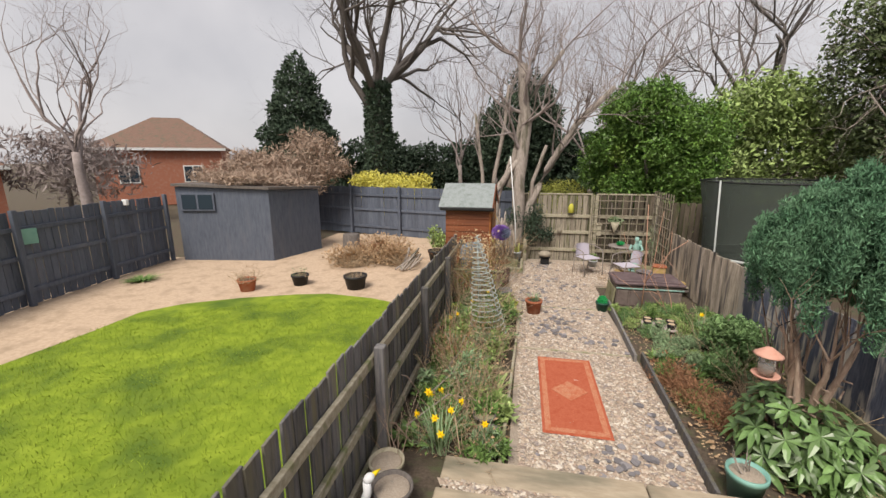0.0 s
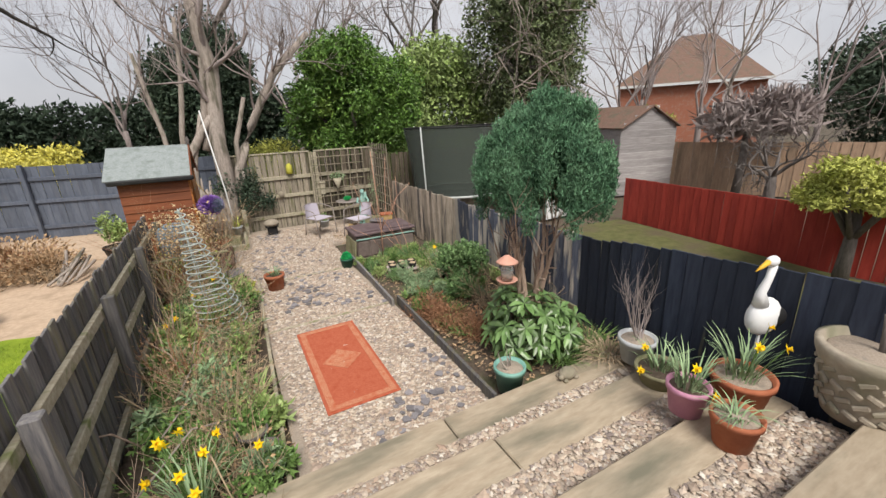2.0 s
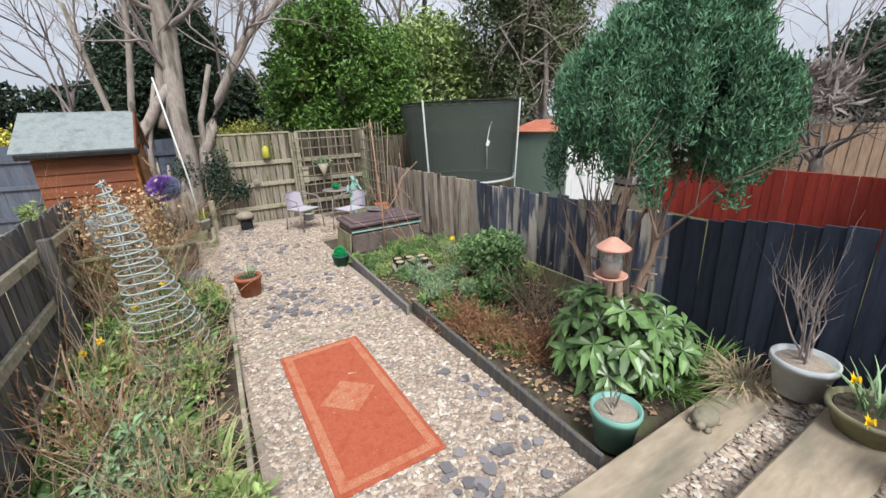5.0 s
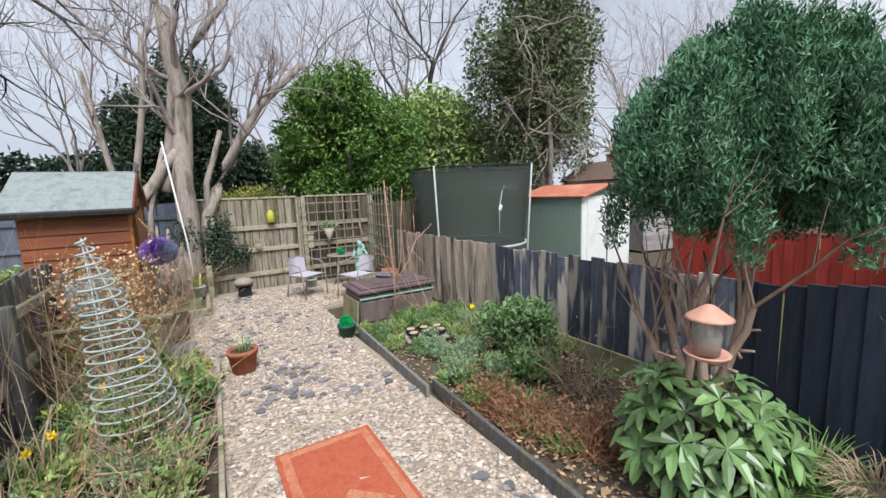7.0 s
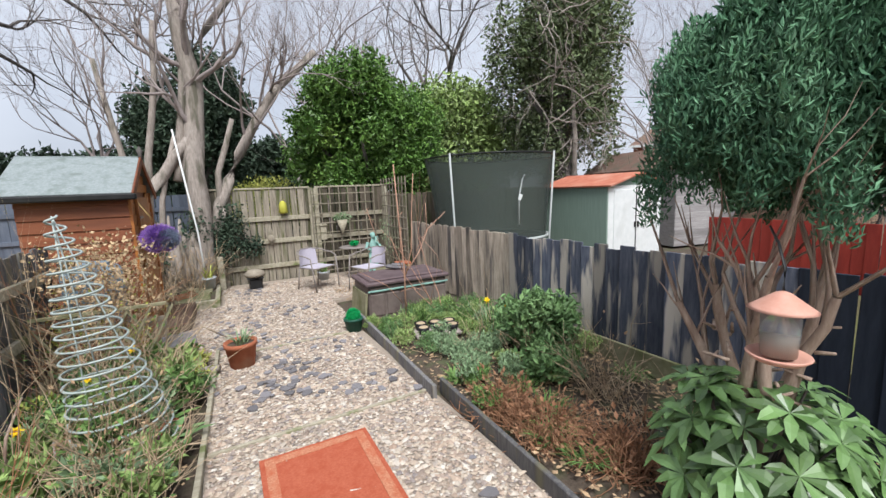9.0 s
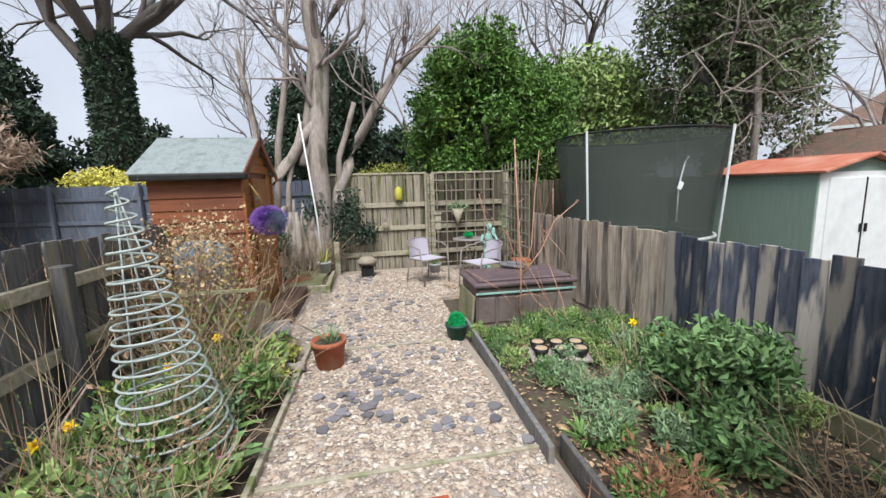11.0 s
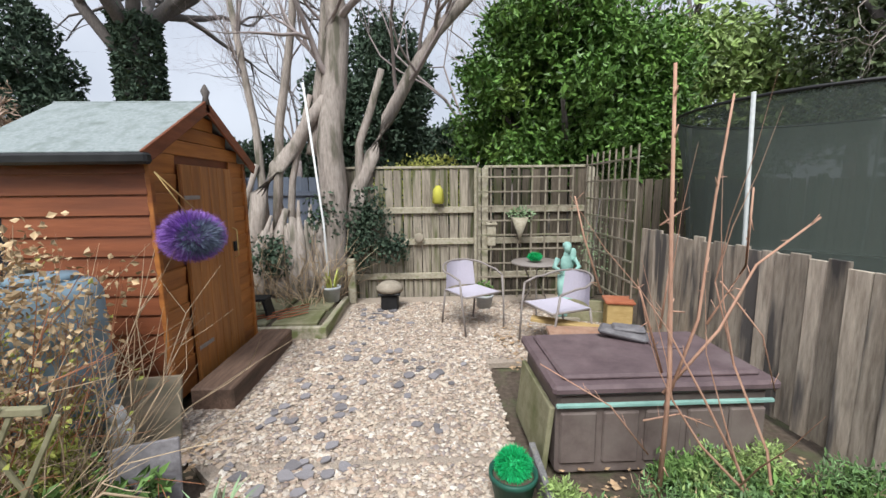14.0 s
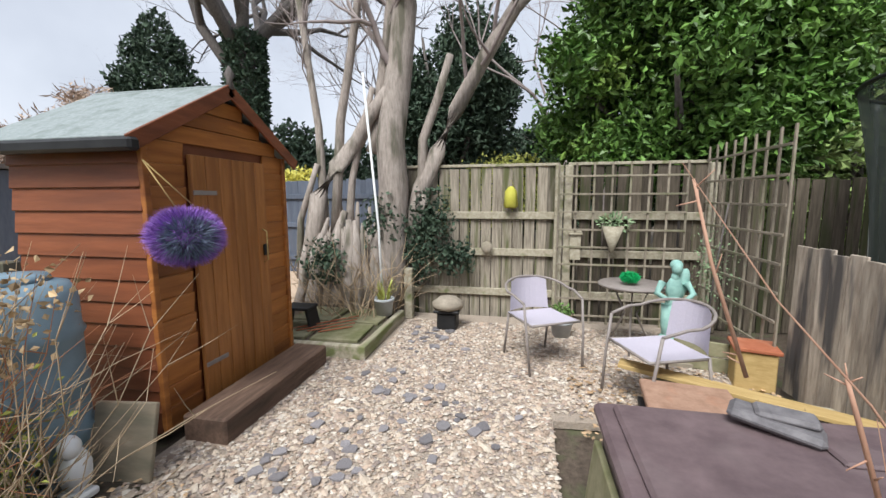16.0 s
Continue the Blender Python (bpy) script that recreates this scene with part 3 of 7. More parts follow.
# ---- shed ----
def shed():
    root = empty("shed", (3.43, 11.6, 0), "orange-brown stained wooden shed with green felt roof", "shed")
    w, dpt, eave, apex = 1.36, 0.95, 1.8, 2.19
    # front (faces +x) with boards; side boards
    bm = bmesh.new()
    f0 = [bm.verts.new((-0.02, y, z)) for y, z in ((-w / 2 + 0.02, 0.05), (w / 2 - 0.02, 0.05), (w / 2 - 0.02, eave), (0, apex - 0.02), (-w / 2 + 0.02, eave))]
    f1 = [bm.verts.new((-dpt + 0.02, v.co.y, v.co.z)) for v in f0]
    bm.faces.new(f0)
    bm.faces.new(f1[::-1])
    for i in range(5):
        bm.faces.new((f0[i], f1[i], f1[(i + 1) % 5], f0[(i + 1) % 5]))
    bmesh.ops.recalc_face_normals(bm, faces=bm.faces)
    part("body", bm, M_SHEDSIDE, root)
    nb, hb = 13, (eave - 0.05) / 13
    for i in range(nb):
        z = 0.05 + hb * (i + 0.5)
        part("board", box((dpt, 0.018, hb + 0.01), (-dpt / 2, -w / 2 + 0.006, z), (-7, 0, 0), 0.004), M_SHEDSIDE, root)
        for y0, y1 in ((-w / 2 + 0.03, -0.38), (0.4, w / 2 - 0.03)):
            part("board", box((0.018, y1 - y0, hb + 0.01), (-0.006, (y0 + y1) / 2, z), (0, 7, 0), 0.004), M_SHED, root)
    for i in range(3):
        z = eave + 0.06 + i * 0.11
        hw = (apex - z) / (apex - eave) * w / 2
        part("board", box((0.02, 2 * hw, 0.105), (-0.004, 0, z), (0, 7, 0), 0.004), M_SHED, root)
    for y in (-w / 2 + 0.015, w / 2 - 0.015):
        part("corner_post", box((0.035, 0.04, eave - 0.05), (0.008, y, eave / 2 + 0.03), None, 0.004), M_SHED, root)
    door = part("door", box((0.02, 0.74, eave - 0.12), (0.012, 0.01, eave / 2 - 0.0), None, 0.003), M_DOOR, root, "shed door of upright boards")
    for i in range(6):
        part("board", box((0.012, 0.118, eave - 0.12), (0.027, -0.3 + i * 0.124, eave / 2), None, 0.004), M_DOOR, door)
    part("hinge", box((0.008, 0.2, 0.03), (0.038, -0.26, eave - 0.3), None, 0.002), M_TAUPE, door)
    part("hinge", box((0.008, 0.2, 0.03), (0.038, -0.26, 0.35), None, 0.002), M_TAUPE, door)
    part("latch", box((0.02, 0.05, 0.09), (0.045, 0.33, 1.05), None, 0.004), M_BLACK, door)
    part("handle", tube([(0.04, 0.3, 0.95), (0.08, 0.3, 0.97), (0.08, 0.3, 1.2), (0.04, 0.3, 1.22)], 0.006), M_NEWWOOD, door)
    sl = math.degrees(math.atan2(apex - eave, w / 2))
    ln = math.hypot(apex - eave, w / 2) + 0.14
    for s in (-1, 1):
        c = (-dpt / 2 - 0.03, s * (w / 4 + 0.045), (apex + eave) / 2 + 0.02)
        part("roof", box((dpt + 0.22, ln, 0.02), c, (-s * sl, 0, 0), 0.004), M_FELT, root, "green mineral felt roof")
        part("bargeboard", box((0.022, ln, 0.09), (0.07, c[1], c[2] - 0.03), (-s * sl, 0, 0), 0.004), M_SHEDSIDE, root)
    part("gutter", box((dpt + 0.2, 0.07, 0.07), (-dpt / 2, -w / 2 - 0.1, eave - 0.05), None, 0.015), M_BLACK, root, "black plastic gutter")
    part("finial", lathe([(0.0, 0), (0.03, 0.0), (0.02, 0.06), (0.035, 0.1), (0.01, 0.15), (0, 0.16)], 10), M_DARKBARK, root).location = (0.07, 0, apex + 0.03)
    return root


shed()
for y in (10.86,):
    o = link("sleeper", box((0.3, 1.24, 0.17), (0, 0, 0), None, 0.012), M_SLEEPER)
    o.location = (3.69, 11.56, 0.085)
    tagged(o, "dark brown railway sleeper step before the shed door", "sleeper")


def raised_slab():
    root = empty("raised_base", (3.55, 12.95, 0), "low timber-edged base with mossy slabs", "raised base")
    part("edge", box((1.2, 0.07, 0.13), (0, -0.62, 0.065), None, 0.008), M_RAIL, root)
    part("edge", box((0.07, 1.17, 0.13), (0.565, 0.0, 0.065), None, 0.008), M_RAIL, root)
    part("fill", box((1.12, 1.17, 0.1), (-0.03, 0.0, 0.05)), M_SOIL, root)
    for i in range(2):
        part("slab", box((0.48, 0.5, 0.035), (0.22 - i * 0.55, -0.28, 0.118), (0, 0, 3), 0.006), M_HEARTH, root)
        part("slab", box((0.48, 0.5, 0.035), (0.24 - i * 0.55, 0.28, 0.118), (0, 0, -2), 0.006), M_HEARTH, root)


raised_slab()


# ---- trellises ----
def trellis(at, rz, width, height, label, dx=0.17, dz=0.17):
    root = empty("trellis", at, label, "trellis")
    root.rotation_euler[2] = radians(rz)
    for i in range(int(width / dx) + 1):
        part("upright", box((0.022, 0.016, height), (i * dx, 0, height / 2), None, 0.002), M_TRELLIS, root)
    for j in range(int(height / dz)):
        part("crosspiece", box((int(width / dx) * dx, 0.014, 0.022), (int(width / dx) * dx / 2, -0.016, 0.1 + j * dz), None, 0.002), M_TRELLIS, root)
    return root


trellis((5.92, 13.8, 0.0), 0, 1.5, 1.85, "grey wooden trellis against the back fence", 0.19, 0.2)
trellis((7.42, 13.75, 0.2), -90, 1.45, 1.78, "tall grey trellis beside the side fence", 0.17, 0.22)


# ---- trampoline ----
def trampoline():
    cx, cy, rb, rt, z0, z1 = 9.3, 12.3, 1.14, 1.34, 0.7, 2.3
    root = empty("trampoline", (cx, cy, 0), "round trampoline with tall dark green net", "trampoline")
    bm = bmesh.new()
    n = 40
    for i in range(n):
        a0, a1 = i * math.tau / n, (i + 1) * math.tau / n
        for k in range(4):
            t0, t1 = k / 4, (k + 1) / 4
            q = []
            for a, t in ((a0, t0), (a1, t0), (a1, t1), (a0, t1)):
                r = rb + (rt - rb) * t - 0.04 * math.sin(math.pi * t)
                q.append(bm.verts.new((r * math.cos(a), r * math.sin(a), z0 + (z1 - z0) * t)))
            bm.faces.new(q)
    bmesh.ops.remove_doubles(bm, verts=bm.verts, dist=0.001)
    net = part("net", bm, M_NETSEE, root, "see-through dark green mesh net")
    ring = [(rt * math.cos(i * math.tau / 36), rt * math.sin(i * math.tau / 36), z1) for i in range(37)]
    part("top_ring", tube(ring, 0.016, 6), M_BLACK, root)
    ring = [(1.18 * math.cos(i * math.tau / 36), 1.18 * math.sin(i * math.tau / 36), z0) for i in range(37)]
    part("frame", tube(ring, 0.03, 6), M_POLE, root)
    part("bed", lathe([(0, z0), (1.1, z0), (1.1, z0 - 0.01), (0, z0 - 0.01)], 36), M_BLACK, root)
    for a in (math.radians(205), math.radians(295), math.radians(25), math.radians(115)):
        part("pole", tube([(1.3 * math.cos(a), 1.3 * math.sin(a), 0), (1.3 * math.cos(a), 1.3 * math.sin(a), z0), ((rt + 0.06) * math.cos(a), (rt + 0.06) * math.sin(a), z1 + 0.03)], 0.018, 8), M_POLE, root)
    a = math.radians(262)
    cx2, sy2 = math.cos(a), math.sin(a)
    part("strap", tube([(1.3 * cx2 + 0.05, 1.3 * sy2, z1 - 0.4), (1.33 * cx2 - 0.03, 1.33 * sy2, z1 - 0.5), (1.3 * cx2 - 0.08, 1.3 * sy2, 1.5), (1.28 * cx2 - 0.07, 1.28 * sy2, 1.0)], 0.009, 5), M_WHITE, root)
    part("tag", box((0.07, 0.01, 0.11), (1.34 * cx2 - 0.08, 1.34 * sy2, 1.5), (0, 25, 0), 0.003), M_WHITE, root)


M_NETSEE = bpy.data.materials.new("see_through_net")
M_NETSEE.use_nodes = True
_n, _l = M_NETSEE.node_tree.nodes, M_NETSEE.node_tree.links
_n["Principled BSDF"].inputs["Base Color"].default_value = (0.055, 0.07, 0.06, 1)
_n["Principled BSDF"].inputs["Roughness"].default_value = 0.9
_tr = _n.new("ShaderNodeBsdfTransparent")
_mx = _n.new("ShaderNodeMixShader")
_mx.inputs["Fac"].default_value = 0.76
_l.new(_tr.outputs[0], _mx.inputs[1])
_l.new(_n["Principled BSDF"].outputs[0], _mx.inputs[2])
_l.new(_mx.outputs[0], _n["Material Output"].inputs["Surface"])
trampoline()


# ---- outbuildings ----
def gable_shed(name, at, rz, w, d, eave, apex, wall, roof, label, laps=0):
    root = empty(name, at, label, "shed")
    root.rotation_euler[2] = radians(rz)
    bm = bmesh.new()
    f0 = [bm.verts.new((x, 0, z)) for x, z in ((-w / 2, 0), (w / 2, 0), (w / 2, eave), (0, apex), (-w / 2, eave))]
    f1 = [bm.verts.new((v.co.x, d, v.co.z)) for v in f0]
    bm.faces.new(f0)
    bm.faces.new(f1)
    for i in range(5):
        bm.faces.new((f0[i], f1[i], f1[(i + 1) % 5], f0[(i + 1) % 5]))
    bmesh.ops.recalc_face_normals(bm, faces=bm.faces)
    part("wall", bm, wall, root)
    for i in range(laps):
        z = apex * (i + 0.5) / laps
        hw = w / 2 if z < eave else (apex - z) / (apex - eave) * w / 2
        part("board", box((2 * hw, 0.02, apex / laps), (0, -0.012, z), (7, 0, 0), 0.003), wall, root)
    ln = math.hypot(w / 2, apex - eave) + 0.08
    sl = math.degrees(math.atan2(apex - eave, w / 2))
    for s in (-1, 1):
        part("roof", box((ln, d + 0.25, 0.035), (s * (w / 4 + 0.02), d / 2, (eave + apex) / 2 + 0.02), (0, s * sl, 0), 0.004), roof, root)
    return root


gable_shed("shed", (15.38, 11.3, 0), -12, 2.0, 3.6, 2.0, 2.58, M_GREYLAP, M_TILE, "small grey lapped-board garden shed", 12)
ms = gable_shed("metal_shed", (11.6, 10.56, 0), 4, 1.8, 1.6, 1.62, 1.84, M_SAGE, M_REDROOF, "sage green metal shed with faded red roof and white doors")
for sx in (-1, 1):
    dr = part("door", box((0.68, 0.03, 1.5), (sx * 0.355 - 0.02, -0.02, 0.8), None, 0.006), M_WHITE, ms, "white metal door")
    part("handle", box((0.03, 0.03, 0.12), (sx * 0.05 - 0.02, -0.05, 0.85), None, 0.005), M_BLACK, dr)
part("front_panel", box((1.74, 0.02, 1.62), (0, -0.004, 0.82), None, 0.003), M_WHITE, ms)
part("door_gap", box((0.02, 0.035, 1.5), (-0.02, -0.022, 0.8)), M_BLACK, ms)


def blue_shed():
    root = empty("shed", (-5.35, 11.9, 0), "large blue-grey painted shed with low curved roof", "shed")
    # plan: front face to the corner, then a short side
    A, B, C, D = (0, 0), (2.6, 0.4), (3.1, 2.2), (-0.8, 3.6)
    h = (2.08, 1.98, 1.9, 1.98)
    bm = bmesh.new()
    lo = [bm.verts.new((*p, 0)) for p in (A, B, C, D)]
    hi = [bm.verts.new((*p, z)) for p, z in zip((A, B, C, D), h)]
    for i in range(4):
        bm.faces.new((lo[i], lo[(i + 1) % 4], hi[(i + 1) % 4], hi[i]))
    bm.faces.new(hi)
    bmesh.ops.recalc_face_normals(bm, faces=bm.faces)
    part("wall", bm, M_BLUE, root)
    bm = bmesh.new()
    hi = [bm.verts.new((p[0] * 1.04 - 0.03, p[1] * 1.04 - 0.1, z + 0.02)) for p, z in zip((A, B, C, D), h)]
    f = bm.faces.new(hi)
    r = bmesh.ops.extrude_face_region(bm, geom=[f])
    for v in r["geom"]:
        if isinstance(v, bmesh.types.BMVert):
            v.co.z += 0.07
    bmesh.ops.recalc_face_normals(bm, faces=bm.faces)
    part("roof", bm, M_DARKBARK, root)
    win = part("window", box((0.98, 0.05, 0.5), (0.62, 0.06, 1.66), (0, 0, 8.7), 0.01), M_BLUE, root)
    for i in range(2):
        part("pane", box((0.4, 0.02, 0.4), (0.4 + i * 0.46, 0.0 + i * 0.07, 1.66), (0, 0, 8.7)), M_GLASS, win)


blue_shed()


# ---- houses far off ----
def house(at, rz, w, d, eave, apex, label):
    root = empty("house", at, label, "house")
    root.rotation_euler[2] = radians(rz)
    part("wall", box((w, d, eave), (0, 0, eave / 2)), M_BRICK, root)
    bm = bmesh.new()
    hw, hd = w / 2 + 0.3, d / 2 + 0.3
    lo = [bm.verts.new((x, y, eave)) for x, y in ((-hw, -hd), (hw, -hd), (hw, hd), (-hw, hd))]
    r = w * 0.12
    t0, t1 = bm.verts.new((-r, 0, apex)), bm.verts.new((r, 0, apex))
    for q in ((lo[0], lo[1], t1, t0), (lo[1], lo[2], t1), (lo[2], lo[3], t0, t1), (lo[3], lo[0], t0), lo[::-1]):
        bm.faces.new(q)
    part("roof", bm, M_TILE, root)
    part("fascia", box((w + 0.62, 0.04, 0.16), (0, -hd - 0.02, eave - 0.05)), M_WHITE, root)
    for x in (-w * 0.25, w * 0.25):
        win = part("window", box((1.1, 0.08, 1.1), (x, -d / 2 - 0.01, eave * 0.55)), M_WHITE, root)
        part("pane", box((0.46, 0.02, 0.96), (x - 0.26, -d / 2 - 0.055, eave * 0.55)), M_GLASS, win)
        part("pane", box((0.46, 0.02, 0.96), (x + 0.26, -d / 2 - 0.055, eave * 0.55)), M_GLASS, win)
    return root


house((34.7, 22.3, 0), -60, 8.2, 8.0, 4.1, 7.4, "red brick house with brown hipped tiled roof")
house((-21.0, 27.5, 0), 35, 7, 7, 3.6, 5.8, "red brick house with dark hipped roof")
house((-22.0, 14.0, 0), 60, 7, 7, 2.6, 4.6, "low brick house with brown tiled roof")


# ---- trees ----
def leafy_tree(name, at, center, size, nl, leaf, mat, label, seed, trunk_r=0.12, lump=22, shell=0.6, aspect=0.5, category="tree", inner=None, small=0.38, up=0.0):
    root = empty(name, at, label, category)
    rng = np.random.default_rng(seed)
    bm = bmesh.new()
    c = Vector(center)
    add_tube(bm, [(0, 0, -0.05), (0.02, 0, c.z * 0.4), (c.x, c.y, c.z)], [trunk_r * 1.3, trunk_r, trunk_r * 0.5], 8)
    for k in range(6):
        a = k * math.tau / 6 + rng.uniform(-0.4, 0.4)
        e = (c.x + size[0] * 0.6 * math.cos(a), c.y + size[1] * 0.6 * math.sin(a), c.z + size[2] * rng.uniform(-0.2, 0.6))
        add_tube(bm, [(0.01, 0, c.z * 0.45), (e[0] * 0.5, e[1] * 0.5, c.z * 0.75), e], [trunk_r * 0.55, trunk_r * 0.4, trunk_r * 0.15], 6)
    part("trunk", bm, M_DARKBARK, root)
    pts = cloud_points(lumps(center, size, lump, seed, small), nl, seed, shell)
    pts = pts[pts[:, 2] > -at[2] + 0.05]
    leaf_part("crown", pts, leaf, mat, root, seed + 1, aspect, up)
    return root


leafy_tree("holly_tree", (7.6, 15.0, 0), (0, 0, 3.15), (2.35, 1.7, 2.1), 60000, 0.105, M_LEAF_HOLLY, "broad glossy dark green evergreen tree", 3, 0.14, 60, 0.75, small=0.24)
def conifer(at, height, r, n, seed):
    root = empty("conifer", at, "tall dark green cone-shaped conifer", "tree")
    part("trunk", tube([(0, 0, 0), (0, 0, height * 0.8)], [0.2, 0.05], 8), M_DARKBARK, root)
    rng = np.random.default_rng(seed)
    z = height * (1 - np.sqrt(rng.random(n)) * 0.97)
    a = rng.uniform(0, math.tau, n)
    q = r * np.minimum(1, ((1 - z / height) * 1.5) ** 0.62) * (0.92 + 0.12 * np.sin(a * 5 + z * 2) + 0.1 * np.sin(z * 5)) * (1 - 0.45 * rng.random(n) ** 2)
    leaf_part("crown", np.stack([q * np.cos(a), q * np.sin(a), z], 1), 0.2, M_LEAF_DARK, root, seed, 0.5, 0.5)


conifer((-7.1, 21.5, 0), 7.9, 2.15, 30000, 5)
for i, (x, y, w) in enumerate(((-3.6, 25, 3.4), (0.8, 25.5, 3.2), (4.5, 24.5, 3.0), (8.0, 24, 3.2))):
    leafy_tree("hedge_tree", (x, y, 0), (0, 0, 2.2), (w, 1.8, 2.4), 11000, 0.24, M_LEAF_DARK, "dense dark evergreen hedge tree", 20 + i, 0.15, 14)
leafy_tree("yellow_hedge", (-1.3, 18.7, 0), (0, 0, 1.4), (2.4, 0.8, 1.2), 18000, 0.11, M_LEAF_YEL, "clipped bright yellow hedge", 7, 0.06, 30, category="hedge", small=0.25)
leafy_tree("laurel", (11.6, 18.0, 0), (0, 0, 3.0), (4.0, 2.0, 2.5), 32000, 0.17, M_LEAF_LAUREL, "light green broad laurel", 9, 0.12, 26)
leafy_tree("ivy_tree", (14.0, 15.0, 0), (0, 0, 5.2), (2.3, 2.0, 4.2), 30000, 0.15, M_LEAF_IVY, "tall ivy-covered evergreen tree", 11, 0.3, 26)
leafy_tree("dark_hedge", (27, 8.0, 0), (0, 0, 3.2), (3.8, 4.0, 3.6), 20000, 0.25, M_LEAF_DARK, "large dark evergreen hedge", 13, 0.2, 20)
leafy_tree("ivy_tree", (3.7, 19.5, 0), (0, 0, 3.6), (1.9, 1.4, 2.8), 24000, 0.15, M_LEAF_DARK, "ivy-clad dark tree behind the shed", 15, 0.2, 20)
leafy_tree("yellow_shrub", (20.5, 15.5, 0), (0, 0, 1.8), (1.6, 1.2, 1.0), 7000, 0.14, M_YELGREEN, "yellow-green shrub before the brick house", 19, 0.06, 12, category="shrub")
leafy_tree("forsythia", (5.2, 15.6, 0), (0, 0, 1.5), (1.3, 0.5, 0.7), 5000, 0.07, M_YELGREEN, "yellow flowering shrub behind the fence", 16, 0.03, 16, category="shrub")
leafy_tree("privet", (11.0, 5.0, 0), (0, 0, 1.42), (0.85, 0.8, 0.42), 11000, 0.07, M_YELGREEN, "yellow-green variegated garden shrub", 17, 0.08, 16, category="shrub")
bare_tree("oak", (-2.2, 19.5, 0), 13, 0.42, "large bare tree with ivy-covered trunk", 31, 5, M_DARKBARK, trunk=0.42, limbs=8, spread=0.62, limb_len=0.3)
pts = np.concatenate([np.stack([-2.2 + 0.5 * np.cos(a) + 0 * z, 19.5 + 0.5 * np.sin(a), z], 1) for a, z in [(np.random.default_rng(1).uniform(0, 6.28, 9000), np.random.default_rng(2).uniform(0, 6.0, 9000))]])
leaf_part("ivy", pts, 0.16, M_LEAF_DARK, None, 4, label="dark ivy clothing the bare tree's trunk", category="ivy")
bare_tree("ash_tree", (13.0, 21.0, 0), 12, 0.25, "tall bare deciduous tree", 33, 5, M_DARKBARK, limbs=4, spread=0.6)
bare_tree("ash_tree", (20.0, 22.0, 0), 12, 0.22, "tall bare deciduous tree", 34, 5, M_TWIG, limbs=4, spread=0.6)
bare_tree("birch", (20.5, 12.0, 0), 9, 0.12, "pale bare birch tree", 35, 5, M_BARK, limbs=4, spread=0.5)
bare_tree("birch", (8.0, 22.0, 0), 11, 0.18, "tall thin bare tree", 36, 5, M_TWIG, limbs=4, spread=0.5)
for i, (x, y, h) in enumerate(((6.5, 18.5, 8.5), (10.5, 20.5, 9.5), (16.0, 18.0, 9.5), (18.0, 14.5, 8.0), (22.5, 17.0, 10), (20.0, 15.0, 8.5), (19.0, 12.0, 7.5), (1.0, 22.0, 8.5), (24.0, 10.5, 8.5))):
    bare_tree("thin_tree", (x, y, 0), h, 0.11, "thin bare tree with fine upright twigs", 900 + i, 5, M_TWIG, limbs=5, spread=0.5, trunk=0.3)
bare_tree("bare_tree", (-14.0, 16.0, 0), 9, 0.2, "bare winter tree beyond houses", 37, 4, M_TWIG, limbs=4, spread=0.6)
bare_tree("apple_tree", (14.6, 7.6, 0), 2.3, 0.12, "spreading bare pruned apple tree", 38, 5, M_DARKBARK, limbs=5, spread=0.9, trunk=0.4, upward=0.0)


